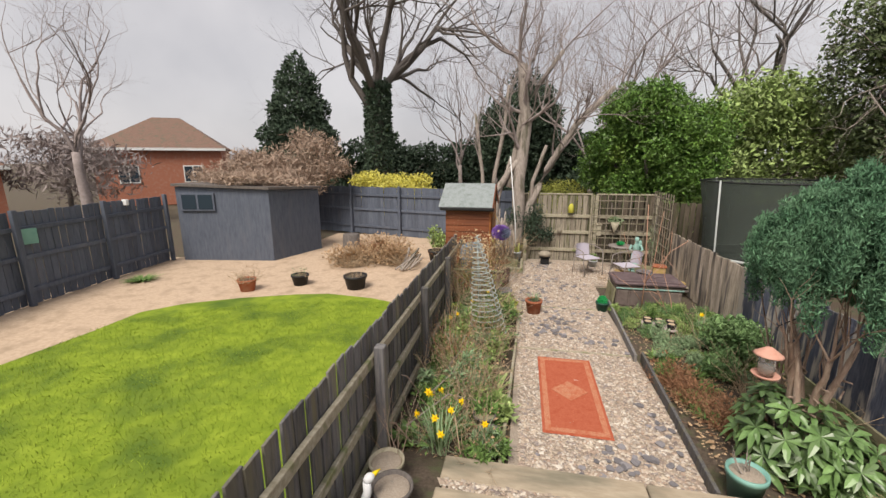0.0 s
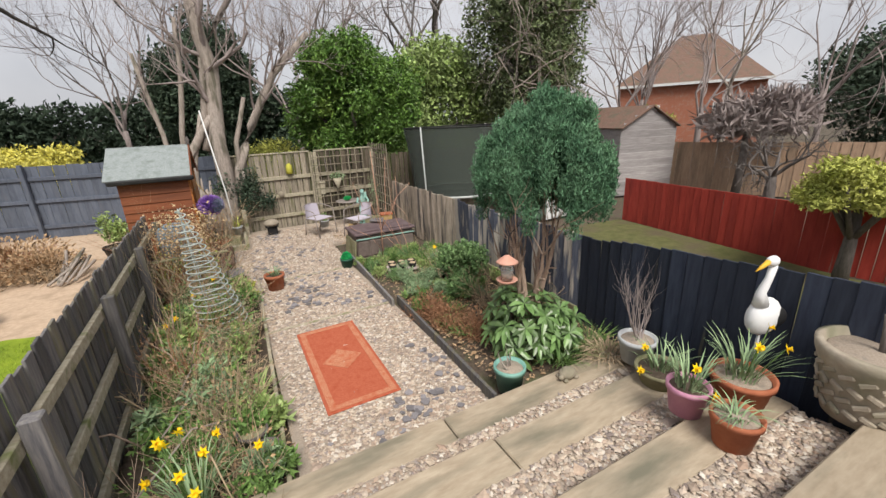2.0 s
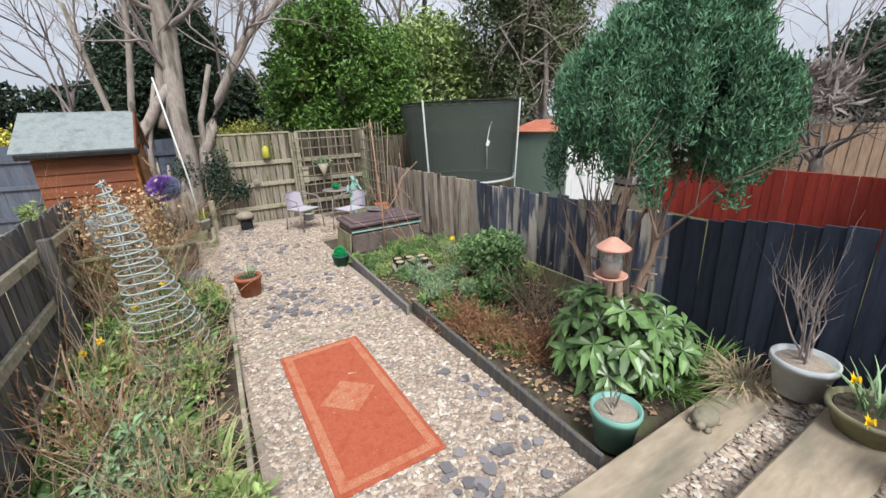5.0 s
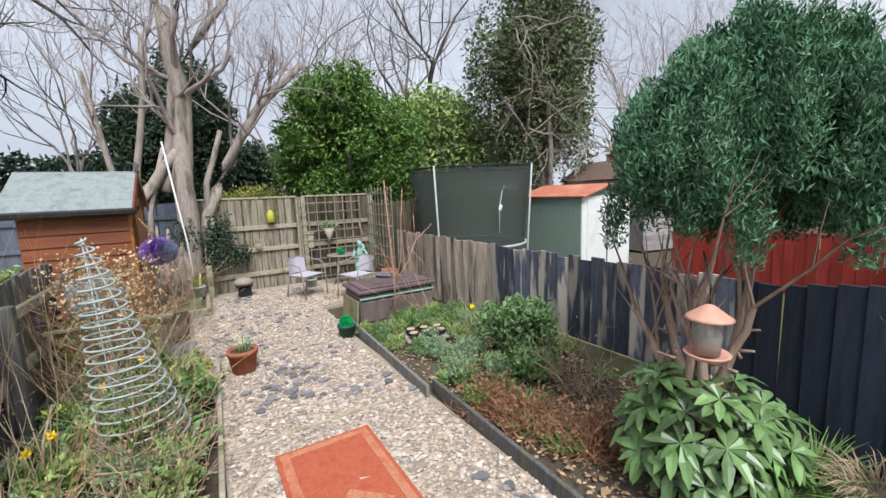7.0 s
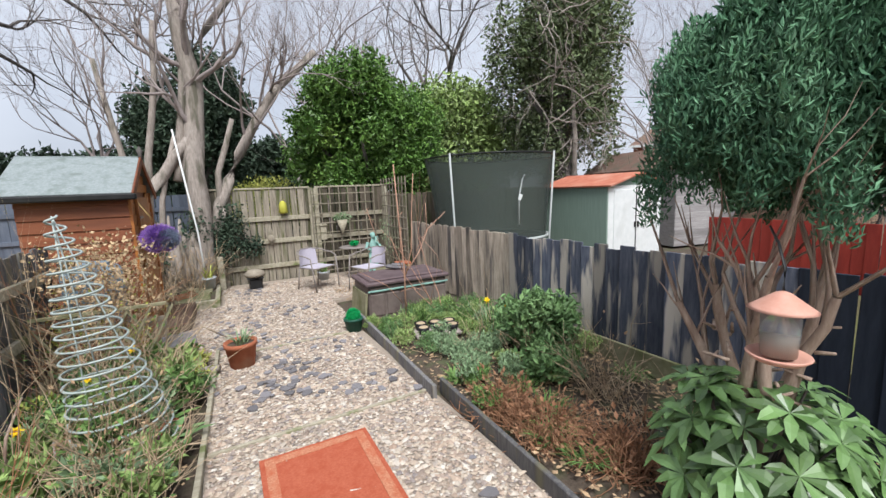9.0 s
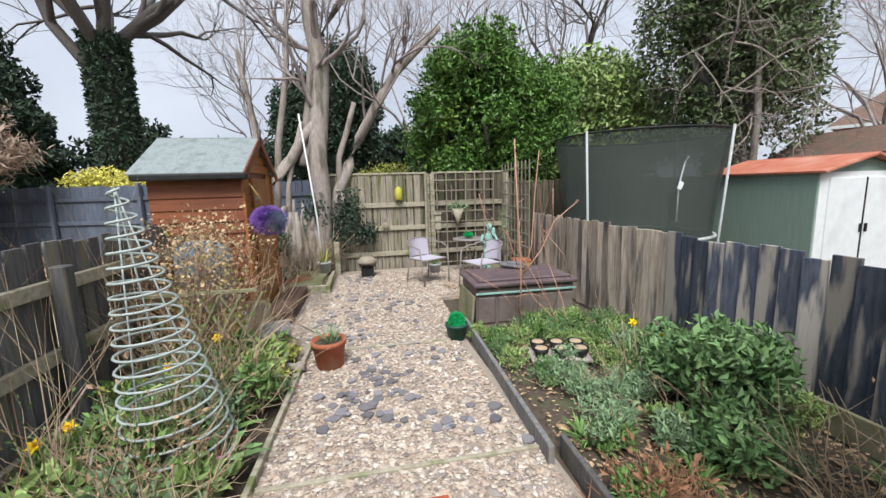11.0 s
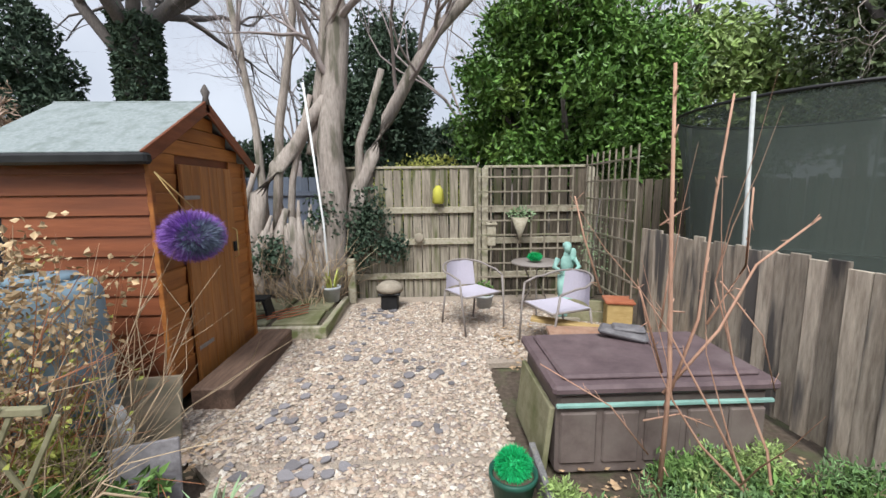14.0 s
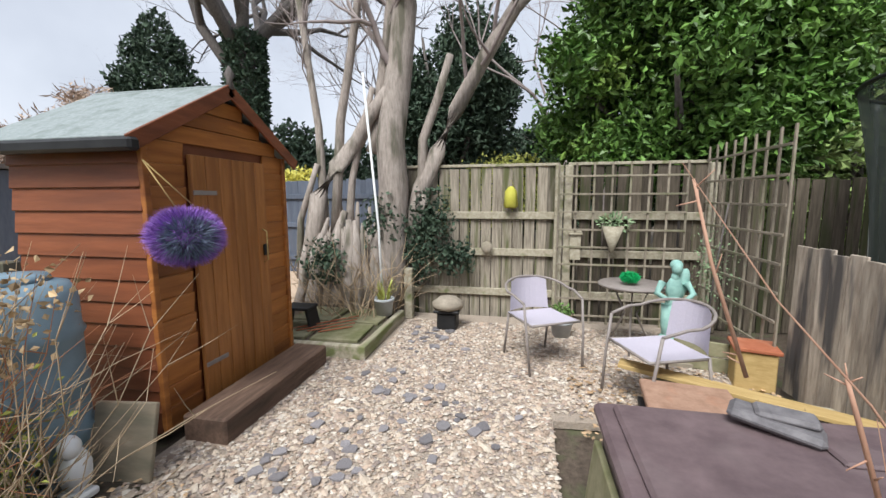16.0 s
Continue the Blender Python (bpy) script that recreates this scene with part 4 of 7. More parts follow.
def pale_tree():
    """The old pale multi-stemmed tree behind the shed, on a broad fissured stump."""
    root = empty("old_tree", (3.4, 13.8, 0), "old pale multi-stemmed pruned tree on a fissured stump", "tree")
    rng = np.random.default_rng(41)
    bm = bmesh.new()
    for k in range(46):
        u = rng.uniform(-0.62, 0.5)
        v = rng.uniform(-0.26, 0.1)
        h = rng.uniform(0.7, 1.5) * (1 - 0.35 * abs(u))
        r = rng.uniform(0.045, 0.11)
        add_tube(bm, [(u * 1.15, v * 1.3, -0.05), (u + rng.normal() * 0.03, v, h * 0.4), (u * 0.95 + rng.normal() * 0.04, v * 0.8, h * 0.75), (u * 0.9 + rng.normal() * 0.05, v * 0.8, h)], [r * 1.3, r, r * 0.85, r * 0.35], 7)
    part("stump", bm, M_BARK, root)
    stems = [([(0.5, 0, 0), (0.5, 0, 1.1), (0.56, 0, 2.15), (0.68, 0.05, 3.7), (0.55, 0.1, 5.2)], 0.2, 1.6),
             ([(-0.6, -0.05, 0.5), (-0.45, -0.05, 1.5), (0.05, 0, 2.15), (0.52, 0, 2.75)], 0.12, 0),
             ([(0.7, 0.1, 1.0), (0.9, 0.12, 1.6), (1.3, 0.2, 2.5), (1.95, 0.3, 3.7), (2.9, 0.4, 4.6)], 0.11, 1.4),
             ([(0.85, 0.1, 1.3), (0.93, 0.1, 2.15), (1.24, 0.15, 3.15)], 0.065, 0),
             ([(-0.05, 0.02, 1.0), (0.0, 0.02, 1.7), (0.3, 0.04, 2.8)], 0.05, 0),
             ([(-0.25, 0.0, 1.0), (-0.1, 0.0, 2.4), (0.12, 0.05, 3.8), (0.2, 0.1, 4.7)], 0.06, 1.2),
             ([(-0.4, 0.05, 1.0), (-0.46, 0.1, 2.4), (-0.68, 0.1, 4.0)], 0.055, 1.3),
             ([(0.3, 0.05, 2.0), (0.38, 0.1, 2.6), (0.56, 0.1, 4.0), (1.55, 0.2, 5.5)], 0.085, 1.5),
             ([(0.55, 0.1, 0.4), (0.75, 0.05, 0.9), (0.95, 0.05, 1.5)], 0.07, 0),
             ([(-0.75, 0.0, 0.4), (-0.72, 0, 1.2), (-0.45, 0, 1.9)], 0.05, 0)]
    for pts, r, _ in stems:
        bm = bmesh.new()
        q = []
        for a, b in zip(pts, pts[1:]):
            for t in (0, 0.5):
                q.append(Vector(a).lerp(Vector(b), t) + Vector(rng.normal(size=3)) * r * 0.18)
        q.append(Vector(pts[-1]))
        add_tube(bm, q, [r * (1.08 - 0.5 * i / len(q)) for i in range(len(q))], 10)
        part("stem", bm, M_BARK, root)
    bm = bmesh.new()
    for pts, r, L in stems:
        if not L:
            continue
        for k in range(7):
            t = rng.uniform(0.45, 1.0) * (len(pts) - 1)
            i = min(int(t), len(pts) - 2)
            p = Vector(pts[i]).lerp(Vector(pts[i + 1]), t - i)
            d = (Vector(pts[i + 1]) - Vector(pts[i])).normalized() * 0.7 + Vector(rng.normal(size=3)) * 0.55 + Vector((0, 0, 0.5))
            branches(bm, p, d, L * rng.uniform(0.6, 1.0), r * 0.26, 4, rng, 0.45, 0.25, 5, 3, 0.18)
    part("crown", bm, M_TWIG, root)


pale_tree()


# ---- cypress by the side fence ----
def cypress():
    root = empty("cypress", (6.38, 5.95, 0), "round-topped dense green cypress on bare reddish stems", "tree")
    rng = np.random.default_rng(51)
    for k in range(7):
        a = k * math.tau / 7 + rng.uniform(-0.3, 0.3)
        bm = bmesh.new()
        h0 = rng.uniform(0.45, 0.7)
        q0 = (0.1 * math.cos(a), 0.1 * math.sin(a), h0)
        add_tube(bm, [(0.06 * math.cos(a), 0.06 * math.sin(a), -0.05), (0.05 * math.cos(a + 0.4), 0.08 * math.sin(a), h0 * 0.5), q0], [0.046, 0.04, 0.035], 8)
        branches(bm, Vector(q0), Vector((0.3 * math.cos(a), 0.3 * math.sin(a), 1.0)), 0.62, 0.032, 2, rng, 0.3, 0.2, 7, 3, 0.12)
        for _ in range(3):
            p = Vector(q0) + Vector((0.1 * math.cos(a), 0.1 * math.sin(a), rng.uniform(0.05, 0.45)))
            e = Vector((rng.normal(), rng.normal(), 0.5)).normalized()
            add_tube(bm, [p, p + e * 0.04, p + e * rng.uniform(0.06, 0.11)], [0.01, 0.008, 0.006], 6)
        part("stem", bm, M_STEMRED, root)
    b = []
    for _ in range(260):
        a, q = rng.uniform(0, math.tau), math.sqrt(rng.random())
        top = 2.62 - 0.42 * q ** 2.8 + rng.normal() * 0.06
        low = 1.42 + 0.12 * (q < 0.5) + 0.3 * (1 - q) + rng.uniform(0, 0.12)
        z = rng.uniform(low + 0.15, top - 0.1) if rng.random() < 0.6 else top - 0.18
        w = 0.66 * (0.86 + 0.14 * math.sin(3 * a)) * (0.8 + 0.2 * math.sin(math.pi * min(1, (z - 1.1) / 1.4)))
        b.append((0.1 + w * q * math.cos(a), -0.08 + w * q * math.sin(a), z, 0.085, 0.085, rng.uniform(0.16, 0.26)))
    pts = cloud_points(b, 165000, 52, 0.7)
    leaf_part("crown", pts, 0.04, M_LEAF_CYP, root, 53, 0.26, 1.5)
    return root


M_STEMRED = material("reddish_bark", (0.3, 0.21, 0.165), (0.5, 0.39, 0.31), 14, 0.9, 0.6, stretch=(3, 3, 0.7), c3=(0.2, 0.13, 0.1), wear=0.5)
cypress()


# ---- steps ----
STEPS = [(5.05, 5.33, 0.17, 4.84), (4.5, 4.82, 0.31, 4.22), (3.92, 4.2, 0.46, 3.62), (3.3, 3.6, 0.62, 2.98), (2.66, 2.96, 0.8, 2.36), (2.04, 2.34, 0.97, 1.7)]
STEPS = [(float(lay(5, a)[1]), float(lay(5, b)[1]), z, float(lay(5, c)[1])) for a, b, z, c in STEPS]
stairs = empty("steps", (5.3, 3.5, 0), "wide garden steps of old timbers and gravel", "")
stairs["kind"] = "structure"
for j, (y0, y1, z, yb) in enumerate(STEPS):
    xs = [float(lay(x, y0)[0]) for x in (3.42, 5.02 + 0.12 * (j % 2), 6.95)]
    for xa, xb in zip(xs, xs[1:]):
        part("timber", box((xb - xa - 0.012, y1 - y0, 0.17), ((xa + xb) / 2 - 5.3, (y0 + y1) / 2 - 3.5, z - 0.085), (0, 0, 0.4), 0.01), M_TREAD, stairs)
    part("gravel_strip", box((3.5, y0 - yb + 0.12, z + 0.02), (float(lay(5.19, y0)[0]) - 5.3, (y0 + yb) / 2 - 0.04 - 3.5, (z - 0.03) / 2), None), M_GRAVELBED, stairs)
bank = bmesh.new()
bank_pts = [(5.6, -0.02), (5.2, 0.1), (4.6, 0.2), (3.9, 0.35), (3.0, 0.62), (2.0, 0.95)]
for (y0, z0), (y1, z1) in zip(bank_pts, bank_pts[1:]):
    vs = [bank.verts.new(v) for v in ((2.8, y0, z0), (3.43, y0, z0), (3.43, y1, z1), (2.8, y1, z1))]
    bank.faces.new(vs)
    vs = [bank.verts.new(v) for v in ((3.43, y0, -0.1), (3.43, y0, z0), (3.43, y1, z1), (3.43, y1, -0.1))]
    bank.faces.new(vs)
link("soil_bank", bank, M_SOIL, None, "brown soil bank beside the steps", "structure")
slab("patio", 2.9, 7.05, -4, 2.0, 0, 1.1, M_STONE, "buff stone patio at the top of the steps")
slab("house_wall", 0, 10, -4.3, -4.0, 0, 5, M_BRICK, "plain brick house wall")


# ---- edging boards ----
def edging(a, b, h, mat, label):
    d = Vector(b) - Vector(a)
    o = link("edging", box((d.length, 0.035, h), (0, 0, h / 2 - 0.02), None, 0.005), mat)
    o.location = ((a[0] + b[0]) / 2, (a[1] + b[1]) / 2, 0)
    o.rotation_euler[2] = math.atan2(d.y, d.x)
    return tagged(o, label, "edging")


edging((3.96, 5.4), (4.08, 9.9), 0.08, M_RAIL, "low weathered timber path edging beside the planted bed")
edging((5.62, 5.4), (5.68, 7.9), 0.14, M_DARKBOARD, "dark timber bed edging board")
edging((5.68, 7.9), (5.74, 10.2), 0.14, M_DARKBOARD, "dark timber bed edging board")


# ---- rug ----
def rug():
    root = empty("outdoor_rug", (4.652, 6.855, 0.004), "worn terracotta red outdoor rug with faded pattern", "rug")
    root.rotation_euler[2] = radians(0.5)
    part("field", box((0.7, 1.66, 0.012), (0, 0, 0.012), None, 0.003), M_MAT, root)
    for sx in (-1, 1):
        part("border", box((0.06, 1.6, 0.004), (sx * 0.29, 0, 0.0205)), M_MAT2, root)
        part("border", box((0.52, 0.06, 0.004), (0, sx * 0.77, 0.0205)), M_MAT2, root)
    part("medallion", box((0.3, 0.3, 0.004), (0, 0, 0.0205), (0, 0, 45)), M_MAT2, root)
    part("medallion", box((0.34, 0.12, 0.004), (0, 0, 0.0235), (0, 0, 0)), M_MAT2, root)


rug()


# ---- compost bin ----
def compost():
    root = empty("compost_bin", (6.47, 10.5, 0), "low brown plastic storage bin with purple-brown lid", "compost bin")
    part("body", box((1.0, 0.6, 0.42), (0, 0, 0.21), None, 0.02), M_COMPOST, root)
    lid = part("lid", box((1.06, 0.68, 0.05), (0, 0, 0.45), None, 0.015), M_LID, root, "purple-brown ribbed lid")
    part("rim", box((0.94, 0.56, 0.03), (0, 0, 0.485), None, 0.012), M_LID, lid)
    part("handle_pad", box((0.16, 0.1, 0.02), (0.2, 0.05, 0.505), None, 0.008), M_LID, lid)
    for i in range(5):
        part("panel", box((0.17, 0.02, 0.26), (-0.4 + i * 0.2, -0.305, 0.2), None, 0.008), M_COMPOST, root)
    part("strap", box((1.02, 0.02, 0.02), (0, -0.318, 0.37), None, 0.004), M_VERDI, root)
    root.scale = (1.14, 1.1, 1.12)


compost()


# ---- pots ----
def pot(name, at, r, h, mat, label, soil=True, group="", rim=True, taper=0.72, fill=None):
    root = empty(name, at, label, "plant pot", group)
    prof = [(0, 0), (r * taper, 0), (r, h), (r * 0.93, h), (r * 0.88, h * 0.86), (0, h * 0.86)]
    if rim:
        prof = [(0, 0), (r * taper, 0), (r * 0.93, h * 0.82), (r, h * 0.82), (r, h), (r * 0.9, h), (r * 0.86, h * 0.86), (0, h * 0.86)]
    part("pot", lathe(prof, 28), mat, root)
    if soil:
        part("soil", lathe([(0, h * 0.87), (r * 0.84, h * 0.87), (r * 0.8, h * 0.9), (0, h * 0.91)], 20), fill or M_SOIL, root)
    return root


pot("flowerpot", (5.8, 5.5, 0.02), 0.15, 0.26, M_TEAL, "teal glazed pot on the path edge with a bare succulent", fill=M_GRAVELBED)
pot("flowerpot", (4.36, 9.58, 0), 0.155, 0.26, M_TERRA, "orange terracotta pot beside the path")
pot("bucket", (5.62, 9.98, 0), 0.12, 0.17, M_DKGREEN, "small dark green tub with a vivid green ball")
pot("flowerpot", (6.82, 5.0, 0.25), 0.17, 0.24, M_GREYPOT, "pale grey glazed pot with bare twigs", fill=M_GRAVELBED)
pot("flowerpot", (6.28, 4.25, 0.46), 0.14, 0.22, M_PINK, "pink glazed pot crowded with daffodil leaves")
pot("flowerpot", (6.63, 4.12, 0.47), 0.2, 0.24, M_TERRA, "wide terracotta pot of daffodils on the step", fill=M_GRAVELBED)
pot("flowerpot", (6.22, 3.95, 0.47), 0.145, 0.22, M_TERRA, "terracotta pot with trailing grey-green plant", fill=M_GRAVELBED)
pot("bowl", (6.62, 4.63, 0.31), 0.2, 0.14, M_HEARTH, "shallow mossy stone bowl with grassy plants")
pot("flowerpot", (3.0, 4.98, 0.13), 0.15, 0.2, M_RAIL, "round wooden-looking pot by the dividing fence", fill=M_GRAVELBED)
pot("flowerpot", (3.14, 4.66, 0.2), 0.16, 0.2, M_DARKBARK, "dark round pot filled with gravel", fill=M_GRAVELBED)
pot("flowerpot", (3.78, 5.72, 0.02), 0.13, 0.14, M_DARKBARK, "low dark mossy pot at the bed's end", fill=M_HEARTH)
pot("flowerpot", (3.72, 5.95, 0.02), 0.12, 0.18, M_DARKBARK, "low dark mossy pot at the bed's end", fill=M_HEARTH)
pot("flowerpot", (-1.68, 9.75, 0), 0.2, 0.26, M_TERRA, "terracotta pot on the neighbouring sandy ground")
pot("flowerpot", (-0.8, 10.4, 0), 0.2, 0.24, M_BLACK, "black plastic plant pot on sandy ground")
pot("bucket", (0.55, 10.4, 0), 0.26, 0.3, M_BLACK, "wide black plastic tub on sandy ground")
pot("flowerpot", (1.75, 13.2, 0), 0.24, 0.3, M_BLACK, "black pot near the blue back fence")
pot("flowerpot", (5.95, 13.3, 0), 0.12, 0.18, M_GREYPOT, "pale pot with leafy plant behind the chair")
pot("flowerpot", (3.98, 13.3, 0.13), 0.12, 0.2, M_GREYPOT, "pale pot with bright green strap leaves")


def pebble_field(name, areas, n, size, mat, seed, label, flat=0.4):
    """Loose stones strewn over boxes of (x0, x1, y0, y1, z)."""
    rng = np.random.default_rng(seed)
    ar = np.array([(a[1] - a[0]) * (a[3] - a[2]) for a in areas])
    c = rng.multinomial(n, ar / ar.sum())
    P = []
    for a, k in zip(areas, c):
        P.append(np.stack([rng.uniform(a[0], a[1], k), rng.uniform(a[2], a[3], k), np.full(k, a[4])], 1))
    P = np.concatenate(P)
    n = len(P)
    s = size * rng.lognormal(0, 0.35, n)
    ang = rng.uniform(0, math.tau, n)
    base = np.array([(1, 0, 0), (0, 1, 0), (-1, 0, 0), (0, -1, 0), (0.1, 0.1, 1), (0, 0, -1)], float)
    V = np.repeat(base[None], n, 0) * (1 + rng.uniform(-0.3, 0.3, (n, 6, 1)))
    V[:, :, 0] *= rng.uniform(0.9, 1.6, n)[:, None]
    V[:, :, 2] *= flat
    V += V[:, :, :1] * np.array([0, 0, 1]) * rng.uniform(-0.3, 0.3, n)[:, None, None]
    x = V[:, :, 0] * np.cos(ang)[:, None] - V[:, :, 1] * np.sin(ang)[:, None]
    y = V[:, :, 0] * np.sin(ang)[:, None] + V[:, :, 1] * np.cos(ang)[:, None]
    V = np.stack([x, y, V[:, :, 2]], 2) * s[:, None, None] + P[:, None]
    V[:, :, 2] += (rng.uniform(0, 0.012, n))[:, None]
    f = np.array([(0, 1, 4), (1, 2, 4), (2, 3, 4), (3, 0, 4), (1, 0, 5), (2, 1, 5), (3, 2, 5), (0, 3, 5)])
    F = (np.arange(n)[:, None, None] * 6 + f).reshape(-1, 3)
    return mesh_from(name, V.reshape(-1, 3).tolist(), F.tolist(), mat, None, label, "gravel", "stuff")


pebble_field("gravel", [(4.06, 5.62, 5.36, 10.3, 0.0), (3.55, 5.74, 10.35, 12.3, 0.0), (4.2, 7.35, 12.3, 13.6, 0.0), (5.74, 7.2, 11.7, 12.4, 0.0)], 62000, 0.0125, M_PEBBLE, 61, "cream and buff flint gravel on the path")
pebble_field("step_gravel", [(float(lay(3.45, y0)[0]), float(lay(6.9, y0)[0]), yb + 0.01, y0 - 0.01, z + 0.0) for y0, y1, z, yb in STEPS], 19000, 0.014, M_PEBBLE, 62, "cream and buff flint gravel between step timbers")
pebble_field("leaf_litter", [(3.0, 3.95, 5.4, 10.6, 0.03), (5.75, 7.3, 5.5, 8.2, 0.035), (5.75, 7.3, 5.5, 10.2, 0.03), (5.9, 7.4, 11.4, 12.6, 0.02)], 5200, 0.011, M_DRYLEAF, 63, "dry brown leaf litter and bark bits", 0.3)


def slates():
    """Flat slate pieces lying in the gravel."""
    rng = random.Random(5)
    shapes = []
    for k in range(6):
        bm = bmesh.new()
        vs = [bm.verts.new((math.cos(i * math.tau / 7) * rng.uniform(0.7, 1.1), math.sin(i * math.tau / 7) * rng.uniform(0.5, 0.9), 0)) for i in range(7)]
        f = bm.faces.new(vs)
        r = bmesh.ops.extrude_face_region(bm, geom=[f])
        for v in r["geom"]:
            if isinstance(v, bmesh.types.BMVert):
                v.co.z += 0.25
        bmesh.ops.recalc_face_normals(bm, faces=bm.faces)
        me = bpy.data.meshes.new("slate_piece")
        bm.to_mesh(me)
        bm.free()
        me.materials.append(M_SLATE)
        shapes.append(me)
    spots = [(4.6, 8.75, 0.4, 0.35, 34), (5.2, 8.35, 0.35, 0.3, 16), (5.0, 5.75, 0.6, 0.25, 30), (5.45, 6.3, 0.14, 0.6, 14), (4.5, 10.3, 0.4, 0.35, 20), (4.9, 9.4, 0.7, 0.8, 40), (4.6, 11.7, 0.5, 0.6, 22), (4.6, 13.0, 0.3, 0.4, 26), (5.1, 11.0, 0.6, 0.9, 24), (4.2, 10.8, 0.2, 0.3, 10)]
    for cx, cy, sx, sy, n in spots:
        for _ in range(n):
            o = new("slate_piece", rng.choice(shapes))
            o.parent = path
            o.location = (cx + rng.gauss(0, sx * 0.5), cy + rng.gauss(0, sy * 0.5), 0.01 + rng.uniform(0, 0.008))
            o.location.x = min(max(o.location.x, 4.1), 5.58 if o.location.y < 10.2 else 6.0)
            o.rotation_euler = (rng.uniform(-0.12, 0.12), rng.uniform(-0.12, 0.12), rng.uniform(0, 6.28))
            s = rng.uniform(0.025, 0.06)
            o.scale = (s, s, s * 0.8)


# ---- plants ----
def blades(n, r, h, width, rng, droop=0.5, seg=4, lean=0.35):
    """Strap leaves growing from a clump, each a folded ribbon."""
    V, F = [], []
    for _ in range(n):
        a, q = rng.uniform(0, math.tau), r * math.sqrt(rng.random()) * 0.5
        bx, by = q * math.cos(a), q * math.sin(a)
        a2 = a + rng.normal() * 0.5
        hh = h * rng.uniform(0.6, 1.15)
        out = r * rng.uniform(0.3, 1.0) * (1 + lean)
        side = (-math.sin(a2) * width / 2, math.cos(a2) * width / 2)
        b = len(V)
        for i in range(seg + 1):
            t = i / seg
            o = out * t ** 1.6
            z = hh * (t - droop * 0.5 * t ** 3)
            w = 1 - t ** 3 * 0.95
            x, y = bx + o * math.cos(a2), by + o * math.sin(a2)
            V += [(x - side[0] * w, y - side[1] * w, z), (x + side[0] * w, y + side[1] * w, z)]
        for i in range(seg):
            k = b + 2 * i
            F.append((k, k + 1, k + 3, k + 2))
    return V, F


def tuft(name, at, r, h, n, mat, seed, label, width=0.012, droop=0.5, category="plant", parent=None):
    V, F = blades(n, r, h, width, np.random.default_rng(seed), droop)
    o = mesh_from(name, V, F, mat, parent, label, "" if parent else category)
    o.location = at
    return o


def thin_stems(n, r, h, thick, rng, curve=0.25, fork=2, spread=0.5):
    bm = bmesh.new()
    for _ in range(n):
        a, q = rng.uniform(0, math.tau), r * math.sqrt(rng.random())
        p = Vector((q * math.cos(a), q * math.sin(a), 0))
        d = Vector((rng.normal() * spread, rng.normal() * spread, 1)).normalized()
        pts = [p]
        hh = h * rng.uniform(0.5, 1.1)
        for i in range(4):
            d = (d + Vector(rng.normal(size=3)) * curve).normalized()
            pts.append(pts[-1] + d * hh / 4)
        add_tube(bm, pts, [thick, thick * 0.9, thick * 0.8, thick * 0.6, thick * 0.3], 3, cap=False)
        for _ in range(fork):
            j = int(rng.integers(1, 4))
            e = (d + Vector(rng.normal(size=3)) * 0.7).normalized()
            add_tube(bm, [pts[j], pts[j] + e * hh * 0.15, pts[j] + e * hh * 0.3 + Vector((0, 0, 0.02))], [thick * 0.7, thick * 0.5, thick * 0.2], 3, cap=False)
    return bm


def dry_plant(name, at, r, h, n, seed, label, mat=None, thick=0.004, leafn=0, leaf_mat=None, leaf=0.03, spread=0.5, curve=0.25, heads=0):
    root = empty(name, at, label, "plant")
    rng = np.random.default_rng(seed)
    part("stem_tangle", thin_stems(n, r * 0.7, h, thick, rng, curve, 2, spread), mat or M_STEM, root)
    if leafn:
        pts = cloud_points([(0, 0, h * 0.5, r, r, h * 0.5)], leafn, seed, 0.95)
        leaf_part("foliage", pts, leaf, leaf_mat or M_LEAF_BED, root, seed, 0.55, 0.3)
    if heads:
        rg = np.random.default_rng(seed + 5)
        q = cloud_points(lumps((0, 0, h * 0.72), (r * 1.15, r * 1.15, h * 0.34), 7, seed, 0.45), heads, seed, 0.8)
        leaf_part("seed_head_mass", q, 0.032, M_SEEDHEAD, root, seed, 0.8, kind="stuff")
    return root


def bush(name, at, size, n, leaf, mat, seed, label, lump=8, aspect=0.5, up=0.3, stems=10):
    root = empty(name, at, label, "plant")
    rng = np.random.default_rng(seed)
    pts = cloud_points(lumps((0, 0, size[2] * 0.85), size, lump, seed, 0.4), n, seed, 0.75)
    pts = pts[pts[:, 2] > 0.0]
    leaf_part("foliage", pts, leaf, mat, root, seed, aspect, up)
    part("stem_tangle", thin_stems(stems, size[0] * 0.4, size[2] * 1.5, 0.005, rng), M_STEM, root)
    return root


